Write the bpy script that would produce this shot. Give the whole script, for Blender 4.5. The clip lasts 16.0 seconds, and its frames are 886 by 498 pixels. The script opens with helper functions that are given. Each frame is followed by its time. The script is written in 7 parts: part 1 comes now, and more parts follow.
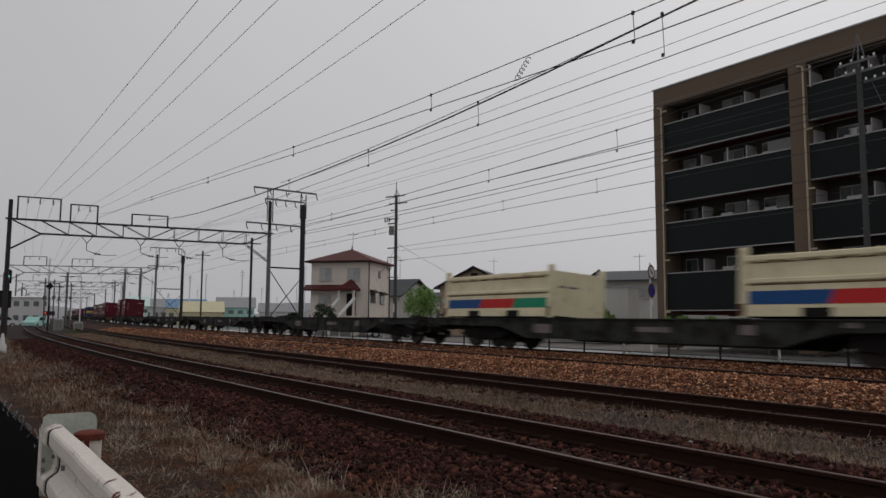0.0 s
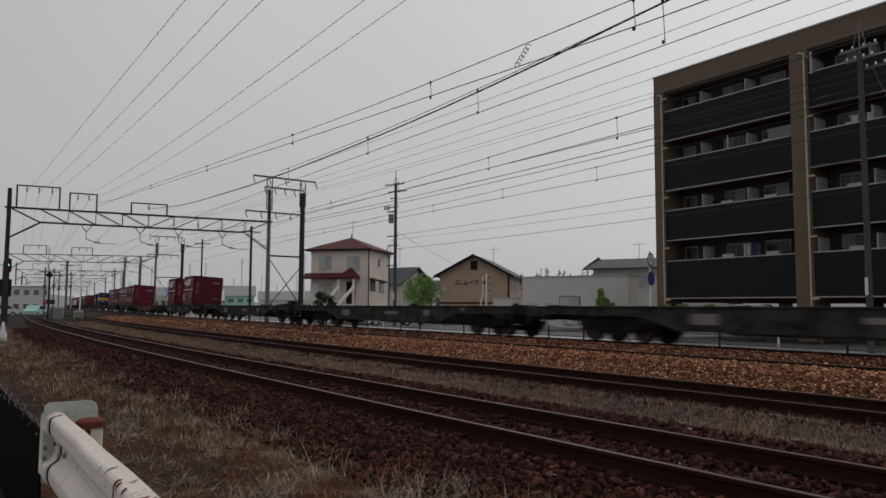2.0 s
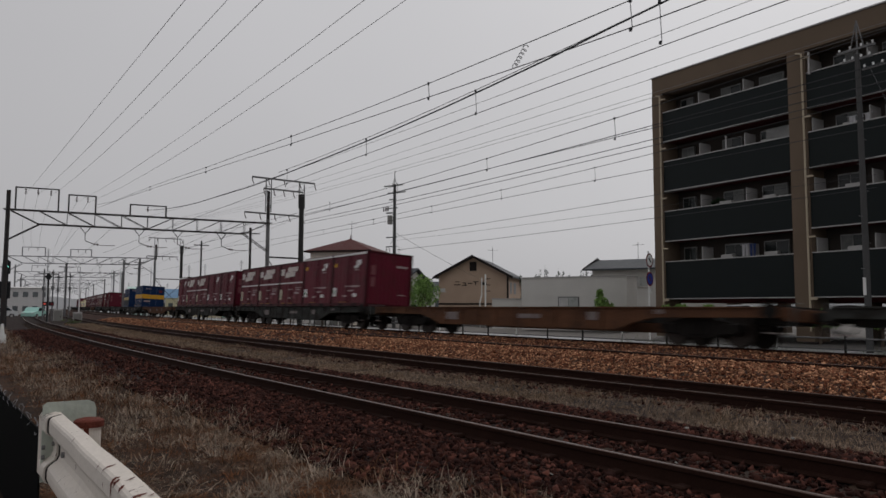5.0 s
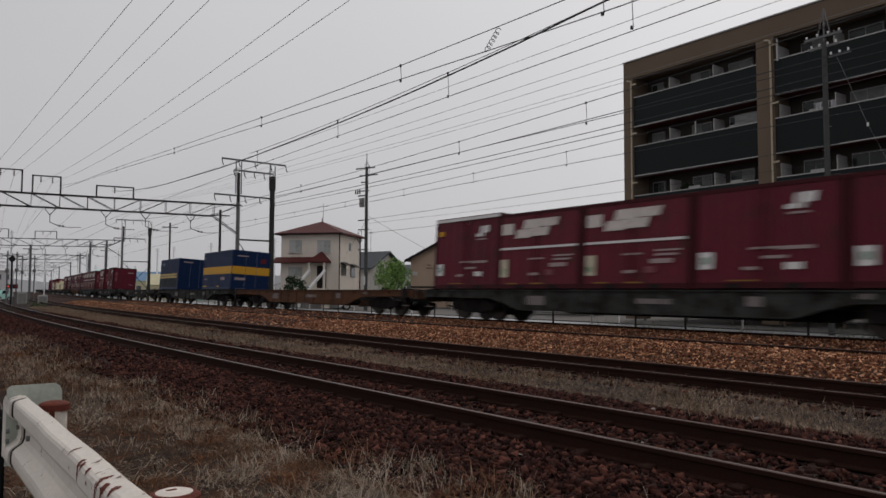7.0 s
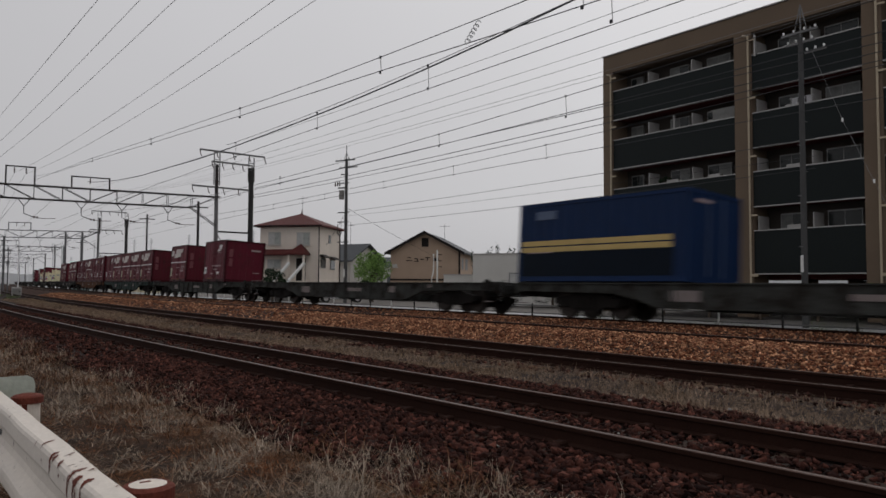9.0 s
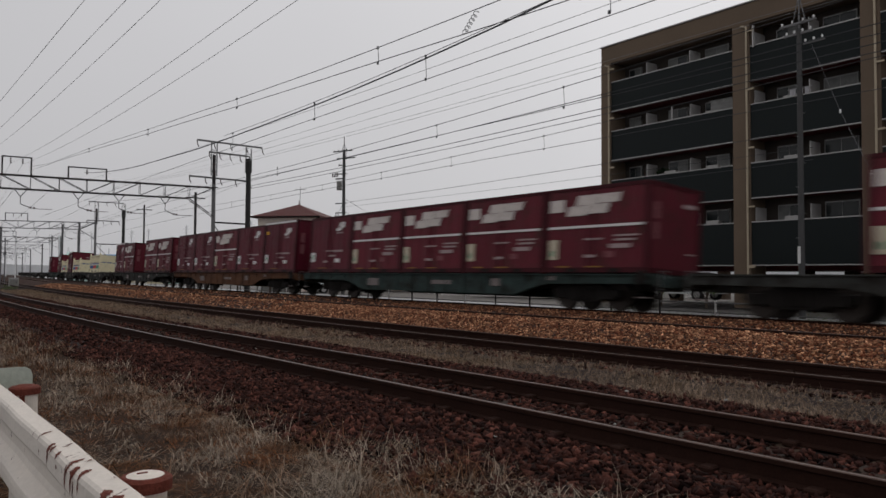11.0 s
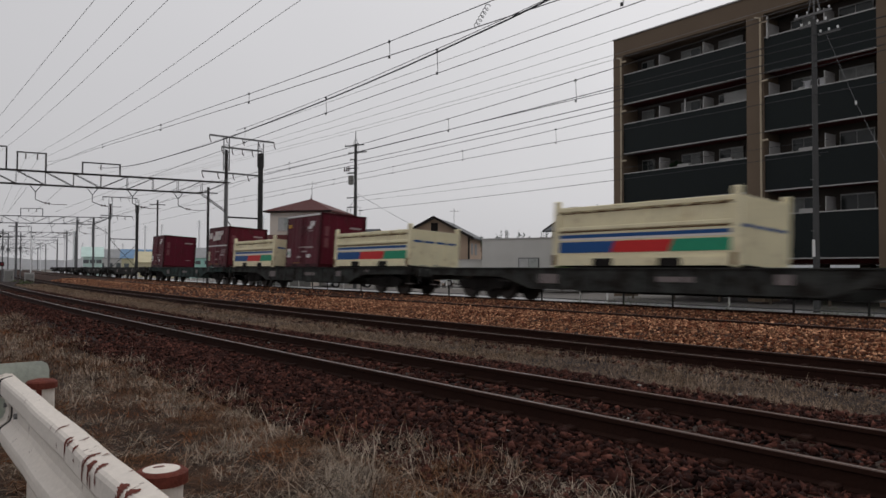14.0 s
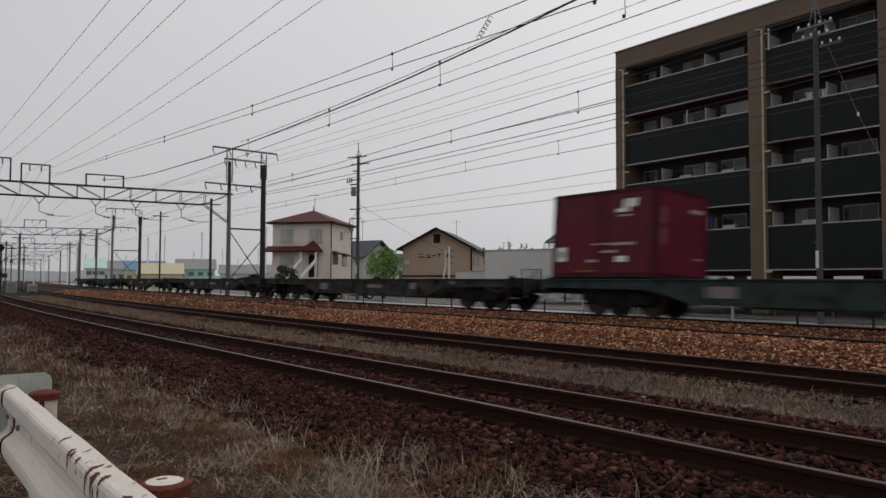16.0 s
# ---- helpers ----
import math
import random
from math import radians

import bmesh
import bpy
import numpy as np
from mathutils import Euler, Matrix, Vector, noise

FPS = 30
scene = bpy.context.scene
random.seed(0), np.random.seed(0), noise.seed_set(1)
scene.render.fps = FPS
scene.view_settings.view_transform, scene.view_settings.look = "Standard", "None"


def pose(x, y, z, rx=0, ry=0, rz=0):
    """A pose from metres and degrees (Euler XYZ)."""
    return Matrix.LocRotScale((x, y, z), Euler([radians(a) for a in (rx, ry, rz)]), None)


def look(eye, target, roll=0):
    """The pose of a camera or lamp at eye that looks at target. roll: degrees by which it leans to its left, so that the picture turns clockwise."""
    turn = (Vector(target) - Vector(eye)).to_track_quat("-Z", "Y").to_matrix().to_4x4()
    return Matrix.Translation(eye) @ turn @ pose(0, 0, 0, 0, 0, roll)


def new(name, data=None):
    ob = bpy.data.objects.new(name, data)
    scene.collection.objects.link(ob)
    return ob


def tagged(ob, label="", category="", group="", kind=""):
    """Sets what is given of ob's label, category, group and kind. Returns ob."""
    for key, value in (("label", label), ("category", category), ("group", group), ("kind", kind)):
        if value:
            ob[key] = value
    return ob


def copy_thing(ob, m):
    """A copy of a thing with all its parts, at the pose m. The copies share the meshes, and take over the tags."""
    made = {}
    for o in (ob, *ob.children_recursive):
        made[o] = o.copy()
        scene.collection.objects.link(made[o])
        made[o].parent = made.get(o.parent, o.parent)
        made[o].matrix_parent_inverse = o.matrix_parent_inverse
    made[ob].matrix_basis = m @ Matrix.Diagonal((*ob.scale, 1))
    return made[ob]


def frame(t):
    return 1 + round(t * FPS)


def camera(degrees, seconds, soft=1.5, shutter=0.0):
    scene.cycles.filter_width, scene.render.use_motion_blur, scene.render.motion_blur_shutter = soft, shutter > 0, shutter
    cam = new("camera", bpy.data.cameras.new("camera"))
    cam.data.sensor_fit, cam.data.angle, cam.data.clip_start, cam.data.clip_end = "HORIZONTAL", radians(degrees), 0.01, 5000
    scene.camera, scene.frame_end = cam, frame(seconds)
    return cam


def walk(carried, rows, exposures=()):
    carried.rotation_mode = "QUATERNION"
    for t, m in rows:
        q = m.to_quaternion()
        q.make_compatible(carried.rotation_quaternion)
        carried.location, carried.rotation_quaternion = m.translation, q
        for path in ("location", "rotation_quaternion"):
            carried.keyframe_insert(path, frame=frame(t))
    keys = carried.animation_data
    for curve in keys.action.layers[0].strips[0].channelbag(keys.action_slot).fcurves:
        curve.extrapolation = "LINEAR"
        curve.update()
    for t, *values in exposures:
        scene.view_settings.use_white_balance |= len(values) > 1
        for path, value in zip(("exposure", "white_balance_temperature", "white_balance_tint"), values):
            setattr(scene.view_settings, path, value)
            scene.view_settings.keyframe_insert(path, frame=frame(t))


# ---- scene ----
# Camera: handheld beside the guard rail, turning and swaying by a few centimetres: t, yaw, pitch, roll, dx, dy, dz.
EYE = 1.03
cam = camera(62.0, 16.0, soft=1.55, shutter=0.38)
TURNS = [
    (0.0, -0.06, 5.41, -0.35, -0.023, 0.026, 0.009), (0.5, -0.09, 5.29, -0.44, -0.022, 0.027, 0.010), (1.0, -0.23, 4.96, -0.30, -0.020, 0.024, 0.008),
    (1.5, -0.44, 4.71, -0.31, -0.025, 0.027, 0.008), (2.0, -0.08, 4.49, -0.27, -0.025, 0.030, 0.008), (2.5, 0.04, 4.39, -0.21, -0.019, 0.021, 0.006),
    (3.0, -0.15, 4.28, -0.17, -0.014, 0.015, 0.002), (3.2, -0.63, 4.34, -0.14, -0.006, 0.007, -0.003), (5.5, -0.06, 4.58, -0.14, -0.007, 0.002, 0.001),
    (6.0, -0.16, 4.38, -0.20, -0.004, -0.008, 0.002), (6.5, -1.71, 3.71, -0.17, 0.002, -0.011, 0.002), (7.0, -2.30, 3.28, -0.20, 0.002, -0.007, -0.003),
    (7.5, -2.75, 3.17, -0.23, -0.000, -0.004, 0.000), (8.0, -3.04, 3.23, -0.12, -0.001, -0.001, -0.000), (8.5, -3.50, 3.00, -0.14, 0.008, -0.007, -0.001),
    (9.0, -3.85, 2.72, -0.28, 0.014, -0.013, -0.006), (9.2, -4.37, 2.35, -0.20, 0.017, -0.013, -0.007), (11.3, -3.83, 2.02, -0.37, 0.017, -0.015, -0.003),
    (11.5, -3.35, 2.03, -0.42, 0.013, -0.011, -0.005), (12.0, -2.56, 1.90, -0.34, 0.013, -0.014, -0.004), (12.5, -2.02, 1.68, -0.21, 0.010, -0.010, -0.006),
    (13.0, -2.05, 1.43, -0.21, 0.013, -0.012, -0.004), (13.5, -2.38, 1.29, -0.18, 0.012, -0.009, -0.003), (14.0, -3.12, 1.55, -0.20, 0.012, -0.012, -0.001),
    (14.5, -3.45, 2.10, -0.20, 0.009, -0.009, -0.003), (15.0, -3.51, 2.29, -0.16, 0.009, -0.012, -0.002), (15.5, -3.33, 2.36, -0.18, 0.009, -0.006, -0.002),
    (16.0, -2.93, 2.43, -0.19, 0.006, -0.006, -0.003),
]
walk(cam, [(t, pose(dx, dy, EYE + dz, 90 + pitch, roll, yaw)) for t, yaw, pitch, roll, dx, dy, dz in TURNS],
     exposures=[(0.0, -0.16), (3.2, -0.14), (5.5, -0.18), (6.05, -0.18), (6.55, 0.0), (7.5, -0.03), (9.0, -0.05), (12.5, 0.09), (16.0, 0.11)])

# World: a flat overcast sky with a weak, very soft sun behind the cloud.
SUN_EL, SUN_AZ = radians(48), radians(35)
world = bpy.data.worlds.new("overcast_sky")
world.use_nodes = True
scene.world = world
wt = world.node_tree
wt.nodes.clear()
w_out = wt.nodes.new("ShaderNodeOutputWorld")
w_bg = wt.nodes.new("ShaderNodeBackground")
w_sky = wt.nodes.new("ShaderNodeTexSky")
w_sky.sky_type, w_sky.sun_disc = "NISHITA", False
w_sky.sun_elevation, w_sky.sun_rotation = SUN_EL, SUN_AZ
w_sky.air_density, w_sky.dust_density = 1.0, 6.0
w_hsv = wt.nodes.new("ShaderNodeHueSaturation")
w_hsv.inputs["Saturation"].default_value = 0.12
w_mix = wt.nodes.new("ShaderNodeMix")
w_mix.data_type = "RGBA"
w_mix.inputs[0].default_value = 0.86
w_mix.inputs[7].default_value = (5.85, 5.78, 5.98, 1)
w_noise = wt.nodes.new("ShaderNodeTexNoise")
w_noise.inputs["Scale"].default_value = 2.2
w_noise.inputs["Detail"].default_value = 3
w_ramp = wt.nodes.new("ShaderNodeMapRange")
w_ramp.inputs[3].default_value, w_ramp.inputs[4].default_value = 0.94, 1.06
w_mul = wt.nodes.new("ShaderNodeVectorMath")
w_mul.operation = "SCALE"
w_dir = wt.nodes.new("ShaderNodeTexCoord")
w_dot = wt.nodes.new("ShaderNodeVectorMath")
w_dot.operation = "DOT_PRODUCT"
w_dot.inputs[1].default_value = (0.45, 0.0, 0.9)
w_grad = wt.nodes.new("ShaderNodeMapRange")
w_grad.inputs[1].default_value, w_grad.inputs[2].default_value = -0.22, 0.40
w_grad.inputs[3].default_value, w_grad.inputs[4].default_value = 0.86, 1.07
w_both = wt.nodes.new("ShaderNodeMath")
w_both.operation = "MULTIPLY"
wt.links.new(w_dir.outputs["Generated"], w_dot.inputs[0])
wt.links.new(w_dot.outputs["Value"], w_grad.inputs[0])
wt.links.new(w_grad.outputs[0], w_both.inputs[0])
wt.links.new(w_ramp.outputs[0], w_both.inputs[1])
wt.links.new(w_sky.outputs[0], w_hsv.inputs["Color"])
wt.links.new(w_hsv.outputs[0], w_mix.inputs[6])
wt.links.new(w_noise.outputs[0], w_ramp.inputs[0])
wt.links.new(w_mix.outputs[2], w_mul.inputs[0])
wt.links.new(w_both.outputs[0], w_mul.inputs[3])
wt.links.new(w_mul.outputs[0], w_bg.inputs["Color"])
w_bg.inputs["Strength"].default_value = 0.1
wt.links.new(w_bg.outputs[0], w_out.inputs[0])

sun = new("sun", bpy.data.lights.new("sun", "SUN"))
sun.data.energy, sun.data.angle, sun.data.color = 0.5, radians(25), (1.0, 0.96, 0.9)
sun.matrix_basis = look((0, 0, 0), (-math.sin(SUN_AZ) * math.cos(SUN_EL), -math.cos(SUN_AZ) * math.cos(SUN_EL), -math.sin(SUN_EL)))


# ---- materials ----
def mat(name, color, rough=0.7, metal=0.0, vary=0.25, scale=6.0, fine=60.0, bump=0.15, other=None, mix=(0.5, 0.7), piece=0.0, spec=0.12, island=0.0, stretch=None, tint=None):
    """Base colour with large stains and fine grain; other: a second colour in patches (rust, dirt); piece: variation from object to object; tint: a colour towards which single loose pieces go."""
    m = bpy.data.materials.new(name)
    m.use_nodes = True
    nt = m.node_tree
    bsdf = nt.nodes["Principled BSDF"]
    bsdf.inputs["Metallic"].default_value = metal
    bsdf.inputs["Specular IOR Level"].default_value = spec
    tc = nt.nodes.new("ShaderNodeTexCoord")
    big = nt.nodes.new("ShaderNodeTexNoise")
    big.inputs["Scale"].default_value, big.inputs["Detail"].default_value = scale, 4
    small = nt.nodes.new("ShaderNodeTexNoise")
    small.inputs["Scale"].default_value, small.inputs["Detail"].default_value = fine, 3
    for n in (big, small):
        nt.links.new(tc.outputs["Object"], n.inputs["Vector"])
    add = nt.nodes.new("ShaderNodeMath")
    add.operation = "ADD"
    nt.links.new(big.outputs[0], add.inputs[0])
    nt.links.new(small.outputs[0], add.inputs[1])
    rng = nt.nodes.new("ShaderNodeMapRange")
    rng.inputs[1].default_value, rng.inputs[2].default_value = 0.6, 1.4
    rng.inputs[3].default_value, rng.inputs[4].default_value = 1 - vary, 1 + vary
    nt.links.new(add.outputs[0], rng.inputs[0])
    value = rng.outputs[0]
    if piece or island:
        src = nt.nodes.new("ShaderNodeObjectInfo").outputs["Random"] if piece else nt.nodes.new("ShaderNodeNewGeometry").outputs["Random Per Island"]
        pr = nt.nodes.new("ShaderNodeMapRange")
        amount = piece or island
        pr.inputs[3].default_value, pr.inputs[4].default_value = 1 - amount, 1 + amount
        nt.links.new(src, pr.inputs[0])
        mul = nt.nodes.new("ShaderNodeMath")
        mul.operation = "MULTIPLY"
        nt.links.new(value, mul.inputs[0])
        nt.links.new(pr.outputs[0], mul.inputs[1])
        value = mul.outputs[0]
    base = nt.nodes.new("ShaderNodeRGB")
    base.outputs[0].default_value = (*color, 1)
    col = base.outputs[0]
    if tint:
        geo = nt.nodes.new("ShaderNodeNewGeometry")
        scl = nt.nodes.new("ShaderNodeMath")
        scl.operation = "MULTIPLY"
        scl.inputs[1].default_value = 7.31
        frc = nt.nodes.new("ShaderNodeMath")
        frc.operation = "FRACT"
        tm = nt.nodes.new("ShaderNodeMix")
        tm.data_type = "RGBA"
        tm.inputs[7].default_value = (*tint, 1)
        nt.links.new(geo.outputs["Random Per Island"], scl.inputs[0])
        nt.links.new(scl.outputs[0], frc.inputs[0])
        pw = nt.nodes.new("ShaderNodeMath")
        pw.operation = "POWER"
        pw.inputs[1].default_value = 2.2
        nt.links.new(frc.outputs[0], pw.inputs[0])
        nt.links.new(pw.outputs[0], tm.inputs[0])
        nt.links.new(col, tm.inputs[6])
        col = tm.outputs[2]
    if other:
        pat = nt.nodes.new("ShaderNodeTexNoise")
        pat.inputs["Scale"].default_value, pat.inputs["Detail"].default_value, pat.inputs["Roughness"].default_value = scale * 1.7, 6, 0.65
        if stretch:
            mp = nt.nodes.new("ShaderNodeMapping")
            mp.inputs["Scale"].default_value = stretch
            nt.links.new(tc.outputs["Object"], mp.inputs["Vector"])
            nt.links.new(mp.outputs[0], pat.inputs["Vector"])
        else:
            nt.links.new(tc.outputs["Object"], pat.inputs["Vector"])
        cut = nt.nodes.new("ShaderNodeMapRange")
        cut.inputs[1].default_value, cut.inputs[2].default_value = mix
        nt.links.new(pat.outputs[0], cut.inputs[0])
        mx = nt.nodes.new("ShaderNodeMix")
        mx.data_type = "RGBA"
        mx.inputs[7].default_value = (*other, 1)
        nt.links.new(cut.outputs[0], mx.inputs[0])
        nt.links.new(col, mx.inputs[6])
        col = mx.outputs[2]
    sc = nt.nodes.new("ShaderNodeVectorMath")
    sc.operation = "SCALE"
    nt.links.new(col, sc.inputs[0])
    nt.links.new(value, sc.inputs[3])
    nt.links.new(sc.outputs[0], bsdf.inputs["Base Color"])
    rr = nt.nodes.new("ShaderNodeMapRange")
    rr.inputs[3].default_value, rr.inputs[4].default_value = max(0.03, rough - 0.12), min(1, rough + 0.12)
    nt.links.new(big.outputs[0], rr.inputs[0])
    nt.links.new(rr.outputs[0], bsdf.inputs["Roughness"])
    if bump:
        bp = nt.nodes.new("ShaderNodeBump")
        bp.inputs["Strength"].default_value, bp.inputs["Distance"].default_value = bump, 0.02
        nt.links.new(small.outputs[0], bp.inputs["Height"])
        nt.links.new(bp.outputs[0], bsdf.inputs["Normal"])
    return m


def glow(name, color, strength):
    m = bpy.data.materials.new(name)
    m.use_nodes = True
    b = m.node_tree.nodes["Principled BSDF"]
    b.inputs["Base Color"].default_value = (*color, 1)
    b.inputs["Emission Color"].default_value = (*color, 1)
    b.inputs["Emission Strength"].default_value = strength
    return m


M = dict(
    # Dry soil, its tone lowered to paint shade between the grass blades.
    soil=mat("gap_shaded_dry_soil", (0.020, 0.0110, 0.0072), 0.95, vary=0.45, scale=0.8, fine=18, bump=0.6, other=(0.062, 0.030, 0.016), mix=(0.45, 0.65)),
    far_ground=mat("far_ground", (0.16, 0.15, 0.14), 0.95, vary=0.3, scale=0.05, fine=1.5),
    bed_dark=mat("dark_ballast_bed", (0.022, 0.013, 0.011), 0.95, vary=0.45, scale=1.2, fine=22, bump=0.9, other=(0.018, 0.013, 0.012), mix=(0.45, 0.6)),
    # Bed colour is darkened to give shade in the gaps between stones.
    bed_orange=mat("gap_shaded_orange_bed", (0.036, 0.016, 0.010), 0.95, vary=0.5, scale=1.5, fine=24, bump=0.9, other=(0.028, 0.013, 0.009), mix=(0.45, 0.6)),
    stone_dark=mat("dark_ballast_stone", (0.019, 0.0088, 0.0076), 0.92, vary=0.35, scale=11, fine=60, bump=0.3, other=(0.085, 0.028, 0.018), mix=(0.54, 0.72), island=0.7, spec=0.05, tint=(0.10, 0.039, 0.029)),
    stone_orange=mat("orange_ballast_stone", (0.120, 0.039, 0.0195), 0.92, vary=0.3, scale=9, fine=60, bump=0.3, other=(0.060, 0.024, 0.015), mix=(0.52, 0.66), island=0.7, spec=0.05, tint=(0.56, 0.31, 0.18)),
    rail_top=mat("worn_rail_steel", (0.085, 0.048, 0.036), 0.38, 0.0, vary=0.3, scale=3, fine=80, bump=0.04, spec=0.34),
    rail_side=mat("rusty_rail_side", (0.026, 0.0118, 0.0085), 0.85, vary=0.3, scale=4, fine=60, spec=0.08),
    rail_dull=mat("dull_rail_steel", (0.060, 0.034, 0.025), 0.55, 0.0, vary=0.2, scale=3, fine=80, spec=0.25),
    sleeper=mat("dirty_concrete_sleeper", (0.055, 0.035, 0.024), 0.92, vary=0.35, scale=3, fine=40, bump=0.4, other=(0.028, 0.02, 0.017), mix=(0.45, 0.6), piece=0.2),
    asphalt=mat("road_asphalt", (0.16, 0.16, 0.165), 0.9, vary=0.15, scale=0.4, fine=30),
    concrete=mat("grey_concrete", (0.24, 0.235, 0.22), 0.9, vary=0.2, scale=1.2, fine=25, bump=0.2, other=(0.22, 0.21, 0.2), mix=(0.55, 0.75)),
    pole_light=mat("galvanised_pole", (0.17, 0.17, 0.17), 0.6, 0.2, vary=0.2, scale=1.5, fine=30),
    pole_dark=mat("dark_steel_pole", (0.040, 0.039, 0.038), 0.6, 0.2, vary=0.25, scale=1.5, fine=30),
    steel=mat("weathered_gantry_steel", (0.045, 0.042, 0.042), 0.65, 0.3, vary=0.25, scale=2, fine=30, other=(0.08, 0.045, 0.03), mix=(0.55, 0.75)),
    wire=mat("overhead_wire", (0.06, 0.062, 0.066), 0.6, 0.3, vary=0.1),
    wire_thin=mat("grey_cable", (0.24, 0.24, 0.25), 0.6, 0.2, vary=0.1),
    insulator=mat("brown_porcelain", (0.06, 0.035, 0.03), 0.25, vary=0.1),
    insulator_white=mat("white_porcelain", (0.75, 0.75, 0.74), 0.25, vary=0.1),
    wagon=mat("grimy_wagon_grey", (0.044, 0.046, 0.043), 0.8, vary=0.45, scale=1.6, fine=18, other=(0.017, 0.014, 0.012), mix=(0.44, 0.62)),
    wagon_green=mat("grimy_grey_green_wagon", (0.034, 0.052, 0.049), 0.75, vary=0.4, scale=1.6, fine=18, other=(0.018, 0.018, 0.015), mix=(0.46, 0.66)),
    wagon_brown=mat("rusty_brown_wagon", (0.100, 0.047, 0.026), 0.8, vary=0.35, scale=1.2, fine=25, other=(0.04, 0.025, 0.02), mix=(0.5, 0.75)),
    bogie=mat("brake_dust_and_hollow_black", (0.016, 0.014, 0.013), 0.85, vary=0.3, scale=3, fine=40),
    tread=mat("wheel_steel", (0.05, 0.042, 0.038), 0.5, 0.6, vary=0.2),
    red=mat("maroon_container_paint", (0.106, 0.007, 0.019), 0.5, vary=0.16, scale=1.3, fine=30, bump=0.06, other=(0.065, 0.011, 0.013), mix=(0.5, 0.75), piece=0.14, spec=0.22),
    red_worn=mat("faded_maroon_paint", (0.112, 0.011, 0.021), 0.55, vary=0.2, scale=1.3, fine=30, bump=0.06, other=(0.065, 0.018, 0.016), mix=(0.5, 0.7), piece=0.14, spec=0.22),
    red_dark=mat("maroon_frame_paint", (0.050, 0.007, 0.011), 0.5, vary=0.2, scale=2, fine=30, bump=0.06),
    emblem_white=mat("weathered_white_emblem", (0.60, 0.55, 0.52), 0.6, vary=0.2, scale=3, fine=25, bump=0.03, other=(0.34, 0.24, 0.22), mix=(0.56, 0.72)),
    tag_cream=mat("cream_label_plate", (0.52, 0.47, 0.36), 0.6, vary=0.15, scale=6),
    white=mat("white_marking_paint", (0.72, 0.70, 0.69), 0.6, vary=0.1, scale=3, fine=30, bump=0.03, other=(0.5, 0.46, 0.44), mix=(0.6, 0.8)),
    wagon_mark=mat("grimy_pale_lettering", (0.20, 0.17, 0.165), 0.7, vary=0.3, scale=8),
    # Two steps of steel, paled in the colour to stand for distance haze.
    mid_steel=mat("haze_greyed_steel", (0.13, 0.13, 0.135), 0.6, vary=0.15),
    far_steel=mat("haze_paled_steel", (0.18, 0.18, 0.185), 0.6, vary=0.15),
    end_mark=mat("faded_lettering_panel", (0.20, 0.075, 0.085), 0.6, vary=0.3, scale=12, fine=50),
    marking=mat("pale_lettering_bar", (0.36, 0.28, 0.28), 0.6, vary=0.15),
    green_tag=mat("green_tag", (0.12, 0.35, 0.22), 0.6, vary=0.1),
    pale_yellow=mat("faded_yellow_paint", (0.50, 0.37, 0.15), 0.55, vary=0.15, scale=2, fine=25),
    yellow=mat("yellow_paint", (0.58, 0.31, 0.03), 0.5, vary=0.12, scale=2, fine=25),
    yellow_dim=mat("grimy_yellow_paint", (0.26, 0.14, 0.035), 0.6, vary=0.25, scale=4),
    navy=mat("navy_container_paint", (0.006, 0.021, 0.070), 0.45, vary=0.2, scale=1.3, fine=30, bump=0.05, piece=0.1, spec=0.12),
    navy_dark=mat("dark_navy_paint", (0.006, 0.010, 0.017), 0.5, vary=0.2, scale=1.3, fine=30, bump=0.05, spec=0.06),
    steel_blue=mat("blue_grey_roof_sheet", (0.10, 0.13, 0.2), 0.5, vary=0.2),
    straw=mat("dry_straw", (0.265, 0.215, 0.17), 0.92, vary=0.2, scale=1.3, fine=20, bump=0.0, other=(0.125, 0.060, 0.030), mix=(0.46, 0.58), island=0.75, spec=0.05),
    # Thatch is darkened too, as the shaded gaps under lighter straw.
    thatch=mat("gap_shaded_grey_thatch", (0.088, 0.052, 0.033), 0.95, vary=0.3, scale=0.9, fine=20, bump=0.0, other=(0.15, 0.055, 0.019), mix=(0.46, 0.58), island=0.75, spec=0.05),
    strip=mat("pale_grey_dead_grass", (0.235, 0.172, 0.126), 0.95, vary=0.25, scale=1.1, fine=20, bump=0.0, other=(0.17, 0.115, 0.075), mix=(0.46, 0.6), island=0.6, spec=0.05),
    # Base colour is raised to carry part of the sky's reflection.
    road=mat("sheen_paled_wet_asphalt", (0.30, 0.30, 0.305), 0.4, vary=0.2, scale=0.4, fine=25, bump=0.05, spec=0.4),
    cream=mat("cream_container_paint", (0.76, 0.69, 0.47), 0.55, vary=0.14, scale=1.2, fine=25, bump=0.05, other=(0.40, 0.30, 0.17), mix=(0.56, 0.8), spec=0.22),
    # Serves both painted recess shade under rails and real rust runs.
    seam_shade_rust=mat("recess_shade_and_rust", (0.16, 0.095, 0.05), 0.8, vary=0.4, scale=3, fine=30),
    cover_sheet=mat("grey_brown_cover_sheet", (0.42, 0.37, 0.27), 0.85, vary=0.25, scale=2, fine=30, bump=0.2),
    blue=mat("blue_stripe", (0.022, 0.085, 0.25), 0.5, vary=0.12),
    scarlet=mat("red_stripe", (0.55, 0.035, 0.035), 0.5, vary=0.12),
    green=mat("green_stripe", (0.03, 0.28, 0.16), 0.5, vary=0.12),
)


